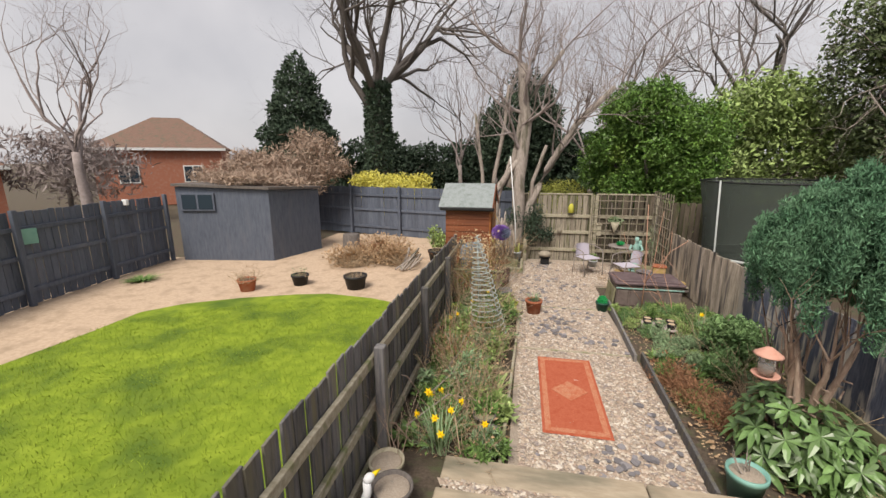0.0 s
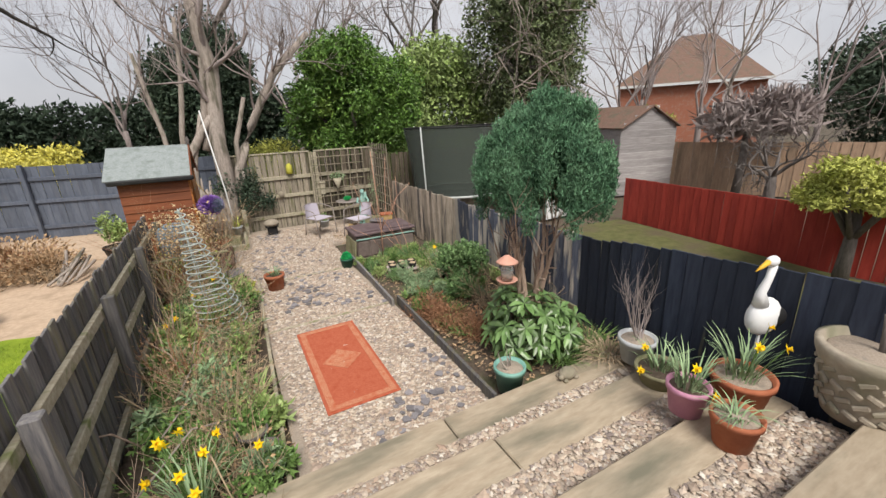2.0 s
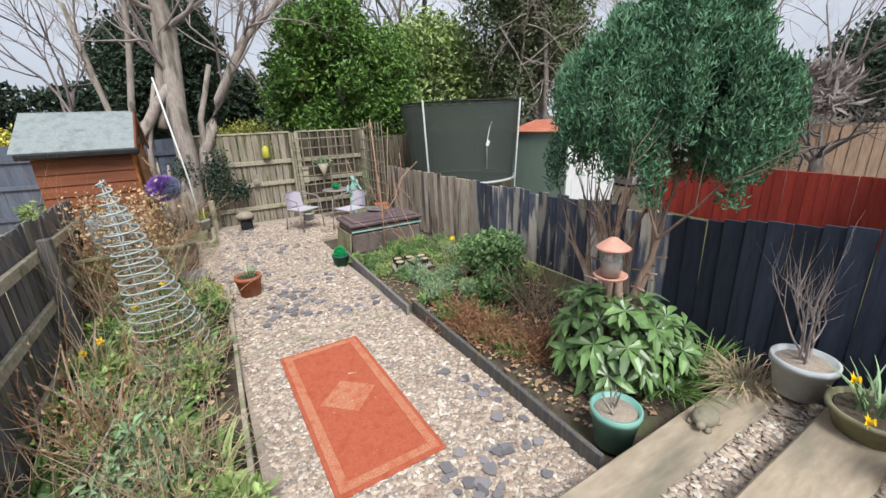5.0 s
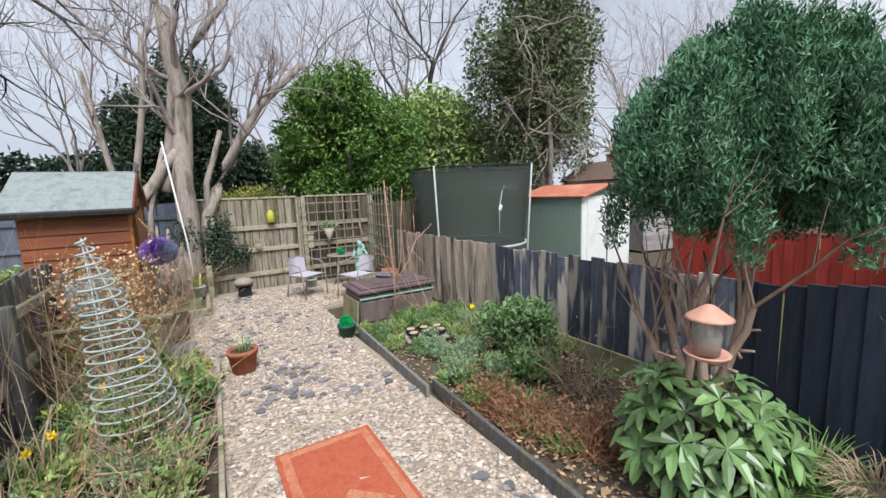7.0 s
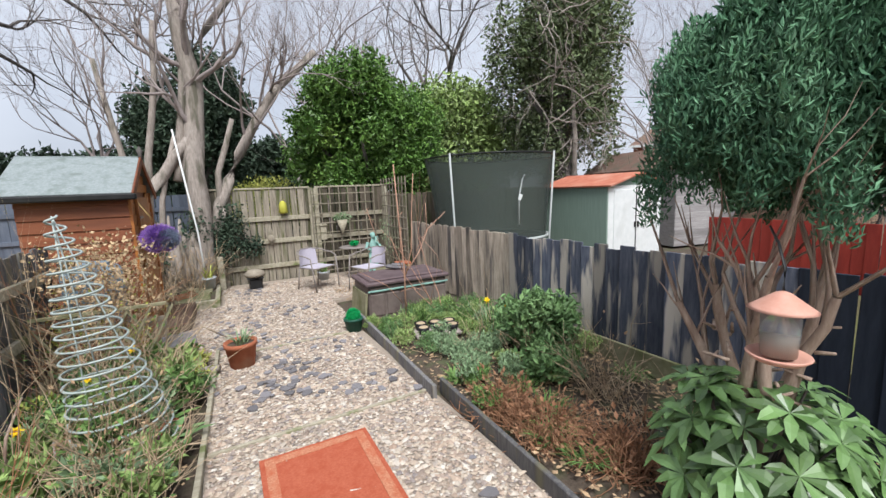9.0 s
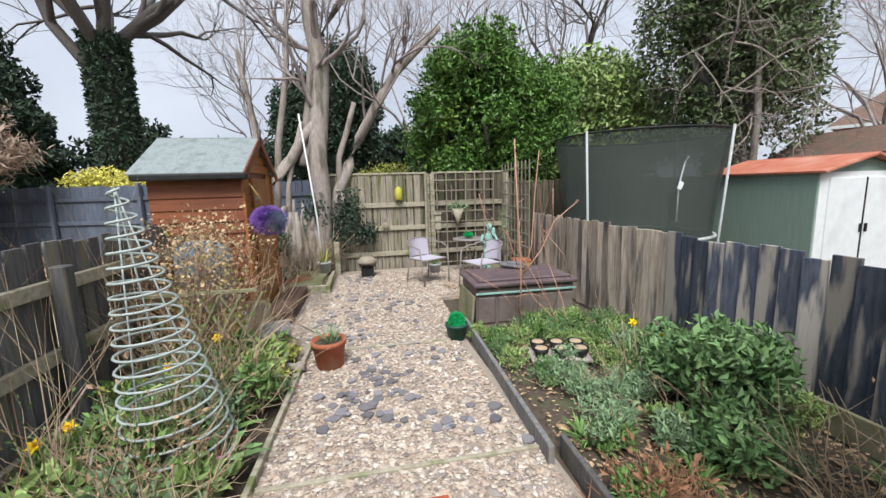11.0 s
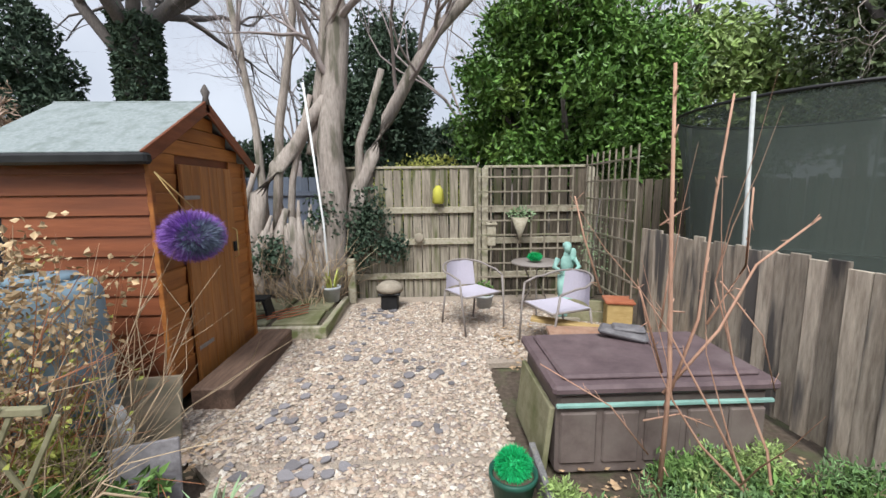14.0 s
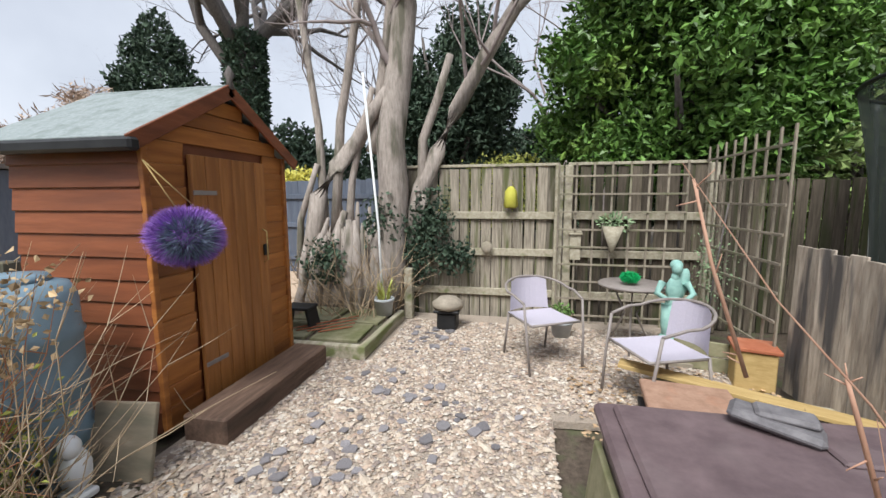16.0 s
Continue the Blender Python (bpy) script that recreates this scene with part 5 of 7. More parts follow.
def daffodils(at, r, h, nleaf, heads, seed, label):
    root = empty("daffodil_clump", at, label, "flowers")
    rng = np.random.default_rng(seed)
    V, F = blades(nleaf, r, h * 0.9, 0.012, rng, 0.35)
    mesh_from("foliage", V, F, M_LEAF_GREY, root)
    for dx, dy, z, az in heads:
        part("stalk", tube([(dx * 0.3, dy * 0.3, 0), (dx * 0.7, dy * 0.7, z * 0.6), (dx, dy, z)], 0.004, 4), M_LEAF_BED, root)
        f = new("flower")
        f.empty_display_size = 0.05
        f.parent = root
        bm = bmesh.new()
        for k in range(6):
            a = k * math.tau / 6
            c, s = math.cos(a), math.sin(a)
            q = [bm.verts.new(v) for v in ((0, 0, 0), (0.018 * c - 0.011 * s, 0.018 * s + 0.011 * c, 0.004), (0.042 * c, 0.042 * s, 0.002), (0.018 * c + 0.011 * s, 0.018 * s - 0.011 * c, 0.004))]
            bm.faces.new(q)
        part("corolla", bm, M_PETAL, f)
        part("trumpet", lathe([(0.007, 0.0), (0.01, 0.014), (0.013, 0.024), (0.019, 0.03), (0.012, 0.024), (0.006, 0.004)], 10), M_TRUMPET, f)
        f.location = (dx, dy, z)
        f.rotation_euler = (radians(70), 0, radians(az))
    return root


# left bed
rngb = random.Random(77)
k = 0
for i in range(50):
    x, y = rngb.uniform(3.0, 3.88), 5.4 + 4.6 * (i + rngb.random()) / 50
    m, lf, lab, up = rngb.choice([(M_LEAF_BED, 0.06, "low green leafy perennial in the bed", 0.6), (M_LEAF_GREY, 0.05, "grey-green leafy perennial in the bed", 0.4), (M_LEAF_LAUREL, 0.07, "pale green broad-leaved bed plant", 0.6)])
    s = rngb.uniform(0.14, 0.27)
    bush("bed_plant", (x, y, 0.02), (s, s, s * rngb.uniform(0.45, 1.0)), 300, lf * rngb.uniform(0.9, 1.5), m, 200 + i, lab, 5, 0.45, up, 7)
for i in range(34):
    x, y = rngb.uniform(2.98, 3.75), 5.5 + 4.2 * (i + rngb.random()) / 34
    dry_plant("dry_plant", (x, y, 0.02), rngb.uniform(0.2, 0.34), rngb.uniform(0.4, 0.85), 26, 300 + i, "tangle of dry straw-coloured winter stems", leafn=60, leaf_mat=M_LEAF_BED if i % 2 else M_DRYLEAF, leaf=0.035)
for i in range(8):
    tuft("strap_plant", (rngb.uniform(3.1, 3.85), rngb.uniform(5.6, 9.9), 0.03), 0.2, 0.28, 40, M_LEAF_LAUREL if i % 2 else M_LEAF_GREY, 400 + i, "arching green strap leaves in the bed", 0.02)
for i, (x, y) in enumerate(((3.25, 9.9), (3.48, 9.98), (3.02, 10.0), (3.38, 9.8))):
    dry_plant("spiraea", (x, y, 0.0), 0.36, 1.35, 50, 430 + i, "tall bare shrub with orange-brown seed heads", M_STEM if i % 2 else M_ORANGESTEM, 0.004, 60, M_YELGREEN, 0.035, 0.28, 0.26, heads=520)
daffodils((3.35, 5.42, 0.15), 0.24, 0.45, 60, [(-0.12, 0.1, 0.5, 20), (-0.02, 0.18, 0.47, 160), (0.12, -0.02, 0.42, -30), (-0.2, -0.05, 0.36, 80), (0.0, -0.16, 0.42, 10), (0.2, 0.1, 0.44, -60), (-0.08, 0.02, 0.52, 200), (0.06, -0.2, 0.3, 0)], 11, "clump of yellow daffodils with grey-green leaves")
daffodils((3.75, 5.55, 0.15), 0.08, 0.3, 12, [(0.0, -0.05, 0.25, 20)], 12, "single drooping daffodil by the low pots")
daffodils((3.1, 8.2, 0.05), 0.15, 0.35, 24, [(0.05, 0.0, 0.33, 10), (-0.05, -0.1, 0.3, 60)], 13, "small clump of daffodils among dry stems")
daffodils((3.5, 9.3, 0.05), 0.15, 0.35, 24, [(0.05, 0.0, 0.4, 10), (-0.2, -0.25, 0.3, 40)], 14, "small clump of daffodils among dry stems")
daffodils((6.28, 4.25, 0.66), 0.16, 0.32, 50, [(0.0, -0.17, 0.02, 0), (-0.15, -0.1, 0.25, 0)], 15, "daffodil leaves crowding the pink pot")
daffodils((6.63, 4.12, 0.68), 0.2, 0.38, 70, [(-0.12, -0.1, 0.33, -10), (0.1, -0.05, 0.38, 30), (0.12, -0.16, 0.27, 20)], 16, "yellow daffodils in the terracotta pot")
daffodils((6.62, 4.63, 0.42), 0.18, 0.3, 40, [(-0.3, -0.02, 0.12, 0), (-0.1, 0.1, 0.2, 0)], 17, "grassy daffodil leaves in the stone bowl")
tuft("trailing_plant", (6.22, 3.95, 0.67), 0.16, 0.12, 40, M_LEAF_GREY, 20, "trailing grey-green leaves over the pot", 0.01, 1.0)
tuft("strap_plant", (3.98, 13.3, 0.3), 0.14, 0.3, 26, M_YELGREEN, 21, "bright yellow-green strap leaves in a pot", 0.02)
tuft("pot_plant", (4.36, 9.58, 0.22), 0.12, 0.18, 40, M_LEAF_GREY, 22, "sparse green shoots in the terracotta pot", 0.012)
bush("pot_plant", (5.95, 13.3, 0.16), (0.13, 0.13, 0.12), 200, 0.05, M_LEAF_BED, 23, "bright green leafy plant in a pale pot", 4)

for i, (x, y, s) in enumerate(((2.98, 10.12, 0.33), (3.3, 10.3, 0.22), (3.55, 9.85, 0.2))):
    bush("yellow_green_bush", (x, y, 0.02), (s, s, s * 1.3), 900, 0.035, M_YELGREEN, 180 + i, "loose yellow-green leafy bush by the water butt", 8, 0.55, 0.3, 26)
# right bed
for i in range(56):
    x, y = rngb.uniform(5.8, 7.3), 7.4 + 2.6 * (i + rngb.random()) / 56
    m, lf, lab = rngb.choice([(M_LEAF_BED, 0.04, "mound of feathery green foliage"), (M_LEAF_LAUREL, 0.035, "mound of bright green low foliage"), (M_LEAF_GREY, 0.045, "grey-green low bed plant")])
    s = rngb.uniform(0.12, 0.22)
    if abs(x - 6.32) < 0.3 and abs(y - 9.13) < 0.3:
        continue
    bush("bed_plant", (x, y, 0.02), (s, s, s * 0.7), 520, lf, m, 500 + i, lab, 5, 0.35, 0.7, 3)
bush("shrub", (6.8, 7.85, 0.02), (0.46, 0.42, 0.38), 4200, 0.068, M_LEAF_SHRUB, 540, "leafy green shrub with pale tips", 14, 0.5, 0.5, 30)
bush("shrub", (6.95, 8.4, 0.02), (0.36, 0.34, 0.3), 2200, 0.068, M_LEAF_SHRUB, 541, "leafy grey-green shrub against the fence", 12, 0.5, 0.5, 30)
bush("shrub", (6.5, 7.5, 0.02), (0.26, 0.26, 0.22), 1300, 0.062, M_LEAF_SHRUB, 542, "low grey-green leafy shrub", 8)
for i, (x, y, s, lean) in enumerate(((6.0, 6.95, 0.34, 0.3), (5.9, 7.35, 0.26, 0.3), (6.15, 6.5, 0.28, 0.3))):
    root = dry_plant("dead_fern", (x, y, 0.02), s, 0.3, 230, 560 + i, "heap of dead reddish-brown fern fronds", M_FERN, 0.005, 130, M_FERN, 0.045, 1.3, 0.5)
for i in range(9):
    dry_plant("dry_plant", (rngb.uniform(6.3, 7.2), rngb.uniform(6.4, 10.0), 0.02), 0.2, rngb.uniform(0.4, 0.7), 14, 580 + i, "thin dry brown winter stems", leafn=12, leaf_mat=M_DRYLEAF)
daffodils((6.75, 8.75, 0.03), 0.14, 0.4, 22, [(0.0, 0.0, 0.42, 0), (0.14, -0.15, 0.36, 20)], 18, "few daffodils in the raised bed")
tuft("bulb_clump", (6.5, 5.6, 0.05), 0.32, 0.26, 260, M_LEAF_BED, 30, "dense clump of fine bright green leaves", 0.009, 0.4)
tuft("bulb_clump", (6.85, 5.55, 0.05), 0.26, 0.24, 180, M_LEAF_BED, 31, "dense clump of fine bright green leaves", 0.009, 0.4)
for i in range(14):
    tuft("weed", (rngb.uniform(5.85, 7.2), rngb.uniform(6.2, 8.2), 0.02), 0.14, 0.12, 50, M_LEAF_BED, 600 + i, "low green weeds on bare soil", 0.014, 0.7)
tuft("dry_grass", (6.78, 5.25, 0.1), 0.25, 0.32, 200, M_STEM, 32, "clump of dry straw-coloured grass", 0.008, 1.1)


def rhododendron(at, size, n, seed):
    """Broad leaves in whorls at the ends of the shoots."""
    root = empty("rhododendron", at, "evergreen shrub with whorls of broad leaves", "shrub")
    rng = np.random.default_rng(seed)
    V, F = [], []
    bm = bmesh.new()
    for _ in range(n):
        d = rng.normal(size=3)
        d[2] = abs(d[2]) * 0.9 + 0.1
        d /= np.linalg.norm(d)
        c = Vector((d[0] * size[0], d[1] * size[1], 0.12 + d[2] * size[2])) * rng.uniform(0.6, 1.0)
        add_tube(bm, [(c.x * 0.2, c.y * 0.2, 0), (c.x * 0.6, c.y * 0.6, c.z * 0.6), c], [0.012, 0.008, 0.005], 5, cap=False)
        ax = (Vector(d) + Vector((0, 0, 0.5))).normalized()
        u = ax.cross(Vector((0.3, 0.9, 0.1))).normalized()
        w = ax.cross(u)
        m = int(rng.integers(6, 10))
        for k in range(m):
            a = k * math.tau / m + rng.uniform(-0.2, 0.2)
            o = (u * math.cos(a) + w * math.sin(a)) + ax * rng.uniform(-0.15, 0.5)
            o.normalize()
            L = rng.uniform(0.12, 0.19)
            s = o.cross(ax).normalized() * L * 0.17
            b = len(V)
            dr = Vector((0, 0, -0.25 * L))
            mid = c + o * L * 0.5
            V += [tuple(c), tuple(mid + s + ax * 0.006), tuple(mid), tuple(mid - s + ax * 0.006), tuple(c + o * L * 0.8 + s * 0.7 + dr * 0.5), tuple(c + o * L * 0.8 - s * 0.7 + dr * 0.5), tuple(c + o * L + dr)]
            F += [(b, b + 2, b + 1), (b, b + 3, b + 2), (b + 1, b + 2, b + 4), (b + 2, b + 3, b + 5), (b + 2, b + 6, b + 4), (b + 2, b + 5, b + 6)]
    part("stem_tangle", bm, M_DARKBARK, root)
    mesh_from("foliage", V, F, M_RHODO, root)
    return root


rhododendron((6.3, 5.95, 0.0), (0.42, 0.42, 0.75), 66, 71)
rhododendron((6.65, 5.85, 0.0), (0.34, 0.34, 0.5), 50, 72)


def bare_twigs(name, at, h, n, seed, label, mat, thick=0.012, lean=0.3, depth=2):
    root = empty(name, at, label, "plant")
    rng = np.random.default_rng(seed)
    for k in range(n):
        bm = bmesh.new()
        d = Vector((rng.normal() * lean, rng.normal() * lean, 1))
        branches(bm, Vector((rng.normal() * 0.02, rng.normal() * 0.02, 0)), d, h * rng.uniform(0.45, 0.7), thick, depth, rng, 0.45, 0.3, 5, 3, 0.1)
        part("stem", bm, mat, root)
    return root


bare_twigs("succulent", (5.8, 5.5, 0.24), 0.26, 3, 81, "bare pale branching succulent in a teal pot", M_BARK, 0.012, 0.35, 1)
bare_twigs("bare_shrub", (6.82, 5.0, 0.45), 0.62, 9, 82, "bare grey twiggy shrub in a pale pot", M_TWIG, 0.008, 0.5, 2)
fb = empty("fruit_tree", (6.24, 9.8, 0), "young pruned fruit tree with upright orange-brown shoots", "tree")
rf = np.random.default_rng(83)
for pts, r in (([(0.0, 0.0, 0.12), (0.01, 0.0, 0.71), (-0.03, 0.0, 1.37), (-0.06, 0.0, 2.01)], 0.014),
               ([(0.01, 0.02, 0.57), (0.13, 0.02, 0.97), (0.16, 0.02, 1.49), (0.2, 0.02, 1.9)], 0.009),
               ([(0.01, 0.04, 0.62), (0.24, 0.04, 0.91), (0.38, 0.04, 1.2), (0.64, 0.04, 1.4)], 0.009),
               ([(0.01, 0.06, 0.71), (-0.1, 0.06, 1.05), (-0.12, 0.06, 1.11)], 0.007),
               ([(0.0, 0.08, 0.91), (0.03, 0.08, 1.24)], 0.006),
               ([(-0.02, 0.1, 1.37), (0.07, 0.1, 1.43)], 0.005),
               ([(0.24, 0.12, 0.91), (0.4, 0.12, 1.18), (0.4, 0.12, 1.53)], 0.008),
               ([(0.02, 0.14, 0.25), (-0.18, 0.14, 0.51), (-0.52, 0.14, 0.73)], 0.005),
               ([(0.32, 0.16, 1.1), (0.55, 0.16, 0.83), (0.64, 0.16, 0.55)], 0.005),
               ([(-0.23, 0.18, 1.05), (-0.32, 0.18, 1.31), (-0.37, 0.18, 1.5)], 0.006),
               ([(0.02, 0.2, 0.39), (0.2, 0.2, 0.42), (0.38, 0.2, 0.34)], 0.006)):
    bm = bmesh.new()
    q = [Vector(p) for p in pts]
    add_tube(bm, q, [r * (0.85 - 0.5 * i / len(q)) for i in range(len(q))], 7)
    for a, b in zip(q, q[1:]):
        for _ in range(3):
            p = a.lerp(b, rf.uniform(0.1, 0.95))
            e = ((b - a).normalized() * 0.5 + Vector(rf.normal(size=3)) * 0.6).normalized()
            add_tube(bm, [p, p + e * rf.uniform(0.025, 0.07)], [r * 0.35, r * 0.15], 5)
    part("shoot", bm, M_PINKSTEM, fb)
bare_twigs("fruit_bush", (6.75, 9.75, 0.0), 1.7, 3, 84, "young fruit bush with orange-brown shoots", M_PINKSTEM, 0.009, 0.35, 1)
bare_twigs("rose_bush", (6.75, 8.6, 0.0), 0.75, 4, 85, "bare thorny rose stems in the bed", M_STEM, 0.006, 0.5, 2)
bare_twigs("rose_bush", (3.3, 7.0, 0.0), 1.0, 6, 86, "bare arching rose stems", M_ORANGESTEM, 0.006, 0.6, 2)
bare_twigs("rose_bush", (3.15, 8.0, 0.0), 1.2, 5, 87, "tall bare stems with dry buds", M_STEM, 0.005, 0.25, 2)
bare_twigs("rose_bush", (3.1, 9.2, 0.0), 1.3, 6, 88, "tall bare stems with dry buds", M_STEM, 0.006, 0.4, 2)
bare_twigs("rose_bush", (3.05, 5.2, 0.1), 0.7, 6, 89, "bare red-brown arching rose stems", M_STEMRED, 0.006, 0.8, 2)


# ---- ornaments and furniture ----
def fuzz_ball(name, center, r, n, length, mats, label, seed, category, squash=1.0, hang=None):
    root = empty(name, center, label, category)
    rng = np.random.default_rng(seed)
    part("core", lathe([(0, -r * 0.8 * squash), (r * 0.6, -r * 0.6 * squash), (r * 0.85, 0), (r * 0.6, r * 0.6 * squash), (0, r * 0.8 * squash)], 16), mats[0], root)
    for j, m in enumerate(mats):
        d = rng.normal(size=(n, 3))
        d /= np.linalg.norm(d, axis=1)[:, None]
        if len(mats) > 1:
            front = d[:, 0] * 0.75 - d[:, 1] * 0.65
            d = d[front > 0.62] if j else d[front <= 0.72]
        k = len(d)
        s = np.cross(d, rng.normal(size=(k, 3)))
        s /= np.linalg.norm(s, axis=1)[:, None]
        q = d * np.array([1, 1, squash])
        tip = q * (r + rng.uniform(-0.2, 1, k)[:, None] * length) + rng.normal(size=(k, 3)) * 0.006
        V = np.stack([q * r * 0.7 - s * 0.004, q * r * 0.7 + s * 0.004, tip], 1).reshape(-1, 3)
        F = (np.arange(k)[:, None] * 3 + [0, 1, 2])
        mesh_from("bristle_coat", V.tolist(), F.tolist(), m, root)
    if hang:
        for y in (-0.04, 0.1):
            part("cord", tube([(0, y, r * squash * 0.9), (hang[0], hang[1], hang[2])], 0.004, 4), M_NEWWOOD, root)
    return root


fuzz_ball("topiary_ball", (3.67, 10.95, 1.25), 0.19, 10000, 0.03, (M_PURPLE, M_PURPLEIN), "purple artificial topiary ball hanging on the shed", 91, "ornament", 0.85, (-0.14, -0.1, 0.42))
fuzz_ball("topiary_ball", (5.62, 9.98, 0.2), 0.085, 3000, 0.015, (M_VIVID,), "vivid green artificial grass ball in a tub", 92, "ornament")
fuzz_ball("topiary_ball", (6.52, 12.98, 0.72), 0.085, 2500, 0.015, (M_VIVID,), "vivid green artificial grass ball on the table", 93, "ornament", 0.6)


def bistro_chair(at, rz, label):
    root = empty("garden_chair", at, label, "chair", "bistro chairs")
    root.rotation_euler[2] = radians(rz)
    r = 0.011
    for s in (-1, 1):
        part("leg", tube([(s * 0.25, -0.27, 0), (s * 0.27, -0.24, 0.3), (s * 0.28, -0.2, 0.6)], r, 8), M_TAUPE, root)
        part("leg", tube([(s * 0.22, 0.27, 0), (s * 0.21, 0.2, 0.42)], r, 8), M_TAUPE, root)
    pts = [(-0.28, -0.2, 0.6), (-0.3, -0.05, 0.645)] + [(0.3 * math.cos(a), 0.05 + 0.24 * math.sin(a), 0.65 + 0.08 * math.sin(a)) for a in [math.pi - i * math.pi / 12 for i in range(13)]] + [(0.3, -0.05, 0.645), (0.28, -0.2, 0.6)]
    part("armrest", tube(pts, r, 8), M_TAUPE, root)
    fr = [(-0.23, -0.24, 0.42), (0.23, -0.24, 0.42), (0.21, 0.2, 0.41), (-0.21, 0.2, 0.41), (-0.23, -0.24, 0.42)]
    part("seat_frame", tube(fr, r, 8), M_TAUPE, root)
    bm = bmesh.new()
    g = [[bm.verts.new((-0.22 + 0.44 * i / 8, -0.24 + 0.44 * j / 8, 0.425 - 0.018 * math.sin(math.pi * i / 8) * math.sin(math.pi * j / 8))) for i in range(9)] for j in range(9)]
    for j in range(8):
        for i in range(8):
            bm.faces.new((g[j][i], g[j][i + 1], g[j + 1][i + 1], g[j + 1][i]))
    part("seat", bm, M_SLING, root)
    bm = bmesh.new()
    g = [[bm.verts.new(((-0.2 + 0.4 * i / 8) * (1 - 0.1 * j / 6), 0.2 + 0.07 * math.sin(math.pi * i / 8) + 0.02 * j / 6, 0.43 + 0.3 * j / 6 - 0.03 * (abs(i - 4) / 4) ** 2 * (j / 6))) for i in range(9)] for j in range(7)]
    for j in range(6):
        for i in range(8):
            bm.faces.new((g[j][i], g[j][i + 1], g[j + 1][i + 1], g[j + 1][i]))
    part("backrest", bm, M_SLING, root)
    return root


bistro_chair((5.7, 12.58, 0), 29, "taupe metal bistro chair with lilac-grey sling, near the back fence")
bistro_chair((6.48, 11.95, 0), -70, "taupe metal bistro chair with lilac-grey sling, beside the compost bin")

tb = empty("garden_table", (6.56, 13.05, 0), "small round bistro table with dark mossy top", "table")
part("tabletop", lathe([(0, 0.625), (0.3, 0.625), (0.31, 0.64), (0.3, 0.65), (0, 0.65)], 32), M_TAUPE, tb)
for i in range(3):
    a = i * math.tau / 3 + 0.3
    part("leg", tube([(0.22 * math.cos(a), 0.22 * math.sin(a), 0), (0.06 * math.cos(a), 0.06 * math.sin(a), 0.35), (0.2 * math.cos(a), 0.2 * math.sin(a), 0.62)], 0.01, 6), M_TAUPE, tb)


def blob(bm, at, size, rot=None, seg=12):
    m = Matrix.Translation(at)
    if rot:
        m = m @ Euler([radians(a) for a in rot]).to_matrix().to_4x4()
    r = bmesh.ops.create_uvsphere(bm, u_segments=seg, v_segments=8, radius=1, matrix=m @ Matrix.Diagonal((*size, 1)))
    for v in r["verts"]:
        for f in v.link_faces:
            f.smooth = True
    return [f for f in bm.faces if all(v in set(r["verts"]) for v in f.verts)]


def figure():
    bm = bmesh.new()
    add_box(bm, (0.2, 0.2, 0.05), (0, 0, 0.025), None, 0.01)
    blob(bm, (0, 0, 0.12), (0.11, 0.1, 0.1))
    for s in (-1, 1):
        add_tube(bm, [(s * 0.03, 0, 0.12), (s * 0.05, -0.01, 0.28), (s * 0.035, 0, 0.45)], [0.035, 0.04, 0.055], 10)
        add_tube(bm, [(s * 0.09, 0, 0.64), (s * 0.14, -0.03, 0.55), (s * 0.06, -0.09, 0.5)], [0.032, 0.027, 0.02], 8)
    blob(bm, (0, 0, 0.47), (0.062, 0.05, 0.09))
    blob(bm, (0, 0, 0.58), (0.065, 0.045, 0.11))
    blob(bm, (0, 0, 0.68), (0.03, 0.03, 0.05))
    blob(bm, (0.01, -0.01, 0.76), (0.042, 0.046, 0.056))
    blob(bm, (0.01, 0.01, 0.785), (0.05, 0.052, 0.045))
    blob(bm, (0.06, 0.04, 0.6), (0.06, 0.03, 0.16), (0, 15, 0))
    o = link("garden_statue", bm, M_VERDI)
    o.location = (6.84, 12.8, 0.05)
    o.scale = (1.05, 1.05, 1.05)
    return tagged(o, "verdigris garden figure standing on a small base", "statue")


figure()
tagged(link("statue_plinth", box((0.3, 0.3, 0.06), (6.84, 12.8, 0.02), None, 0.01), M_STONE, None, "low stone slab under the statue"), "", "plinth")


def heron():
    bm = bmesh.new()
    blob(bm, (0, 0, 0.5), (0.13, 0.09, 0.15), (0, 25, 0), 16)
    add_tube(bm, [(-0.05, 0, 0.6), (-0.07, 0, 0.7), (-0.02, 0, 0.8), (-0.0, 0, 0.9)], [0.055, 0.032, 0.025, 0.026], 10)
    blob(bm, (-0.02, 0, 0.93), (0.052, 0.036, 0.04))
    n0 = len(bm.faces)
    add_tube(bm, [(-0.06, 0, 0.93), (-0.12, 0, 0.9), (-0.17, 0, 0.875)], [0.02, 0.014, 0.003], 8)
    n1 = len(bm.faces)
    blob(bm, (0.07, -0.045, 0.5), (0.08, 0.05, 0.08), (0, 40, 0))
    n2 = len(bm.faces)
    for s in (-1, 1):
        add_tube(bm, [(s * 0.03, s * 0.02, 0.38), (s * 0.04, s * 0.03, 0.2), (s * 0.05, s * 0.04, 0.0)], 0.01, 6)
    bm.faces.ensure_lookup_table()
    for i, f in enumerate(bm.faces):
        f.material_index = 0 if i < n0 else 1 if i < n1 else 2 if i < n2 else 3
    o = link("heron_ornament", bm, M_HERONWHITE)
    for m in (M_ORANGE, M_BLACK, M_GREYPOT):
        o.data.materials.append(m)
    o.location = (7.0, 4.22, 0.5)
    o.rotation_euler[2] = radians(-10)
    return tagged(o, "white heron garden ornament with orange beak", "ornament")


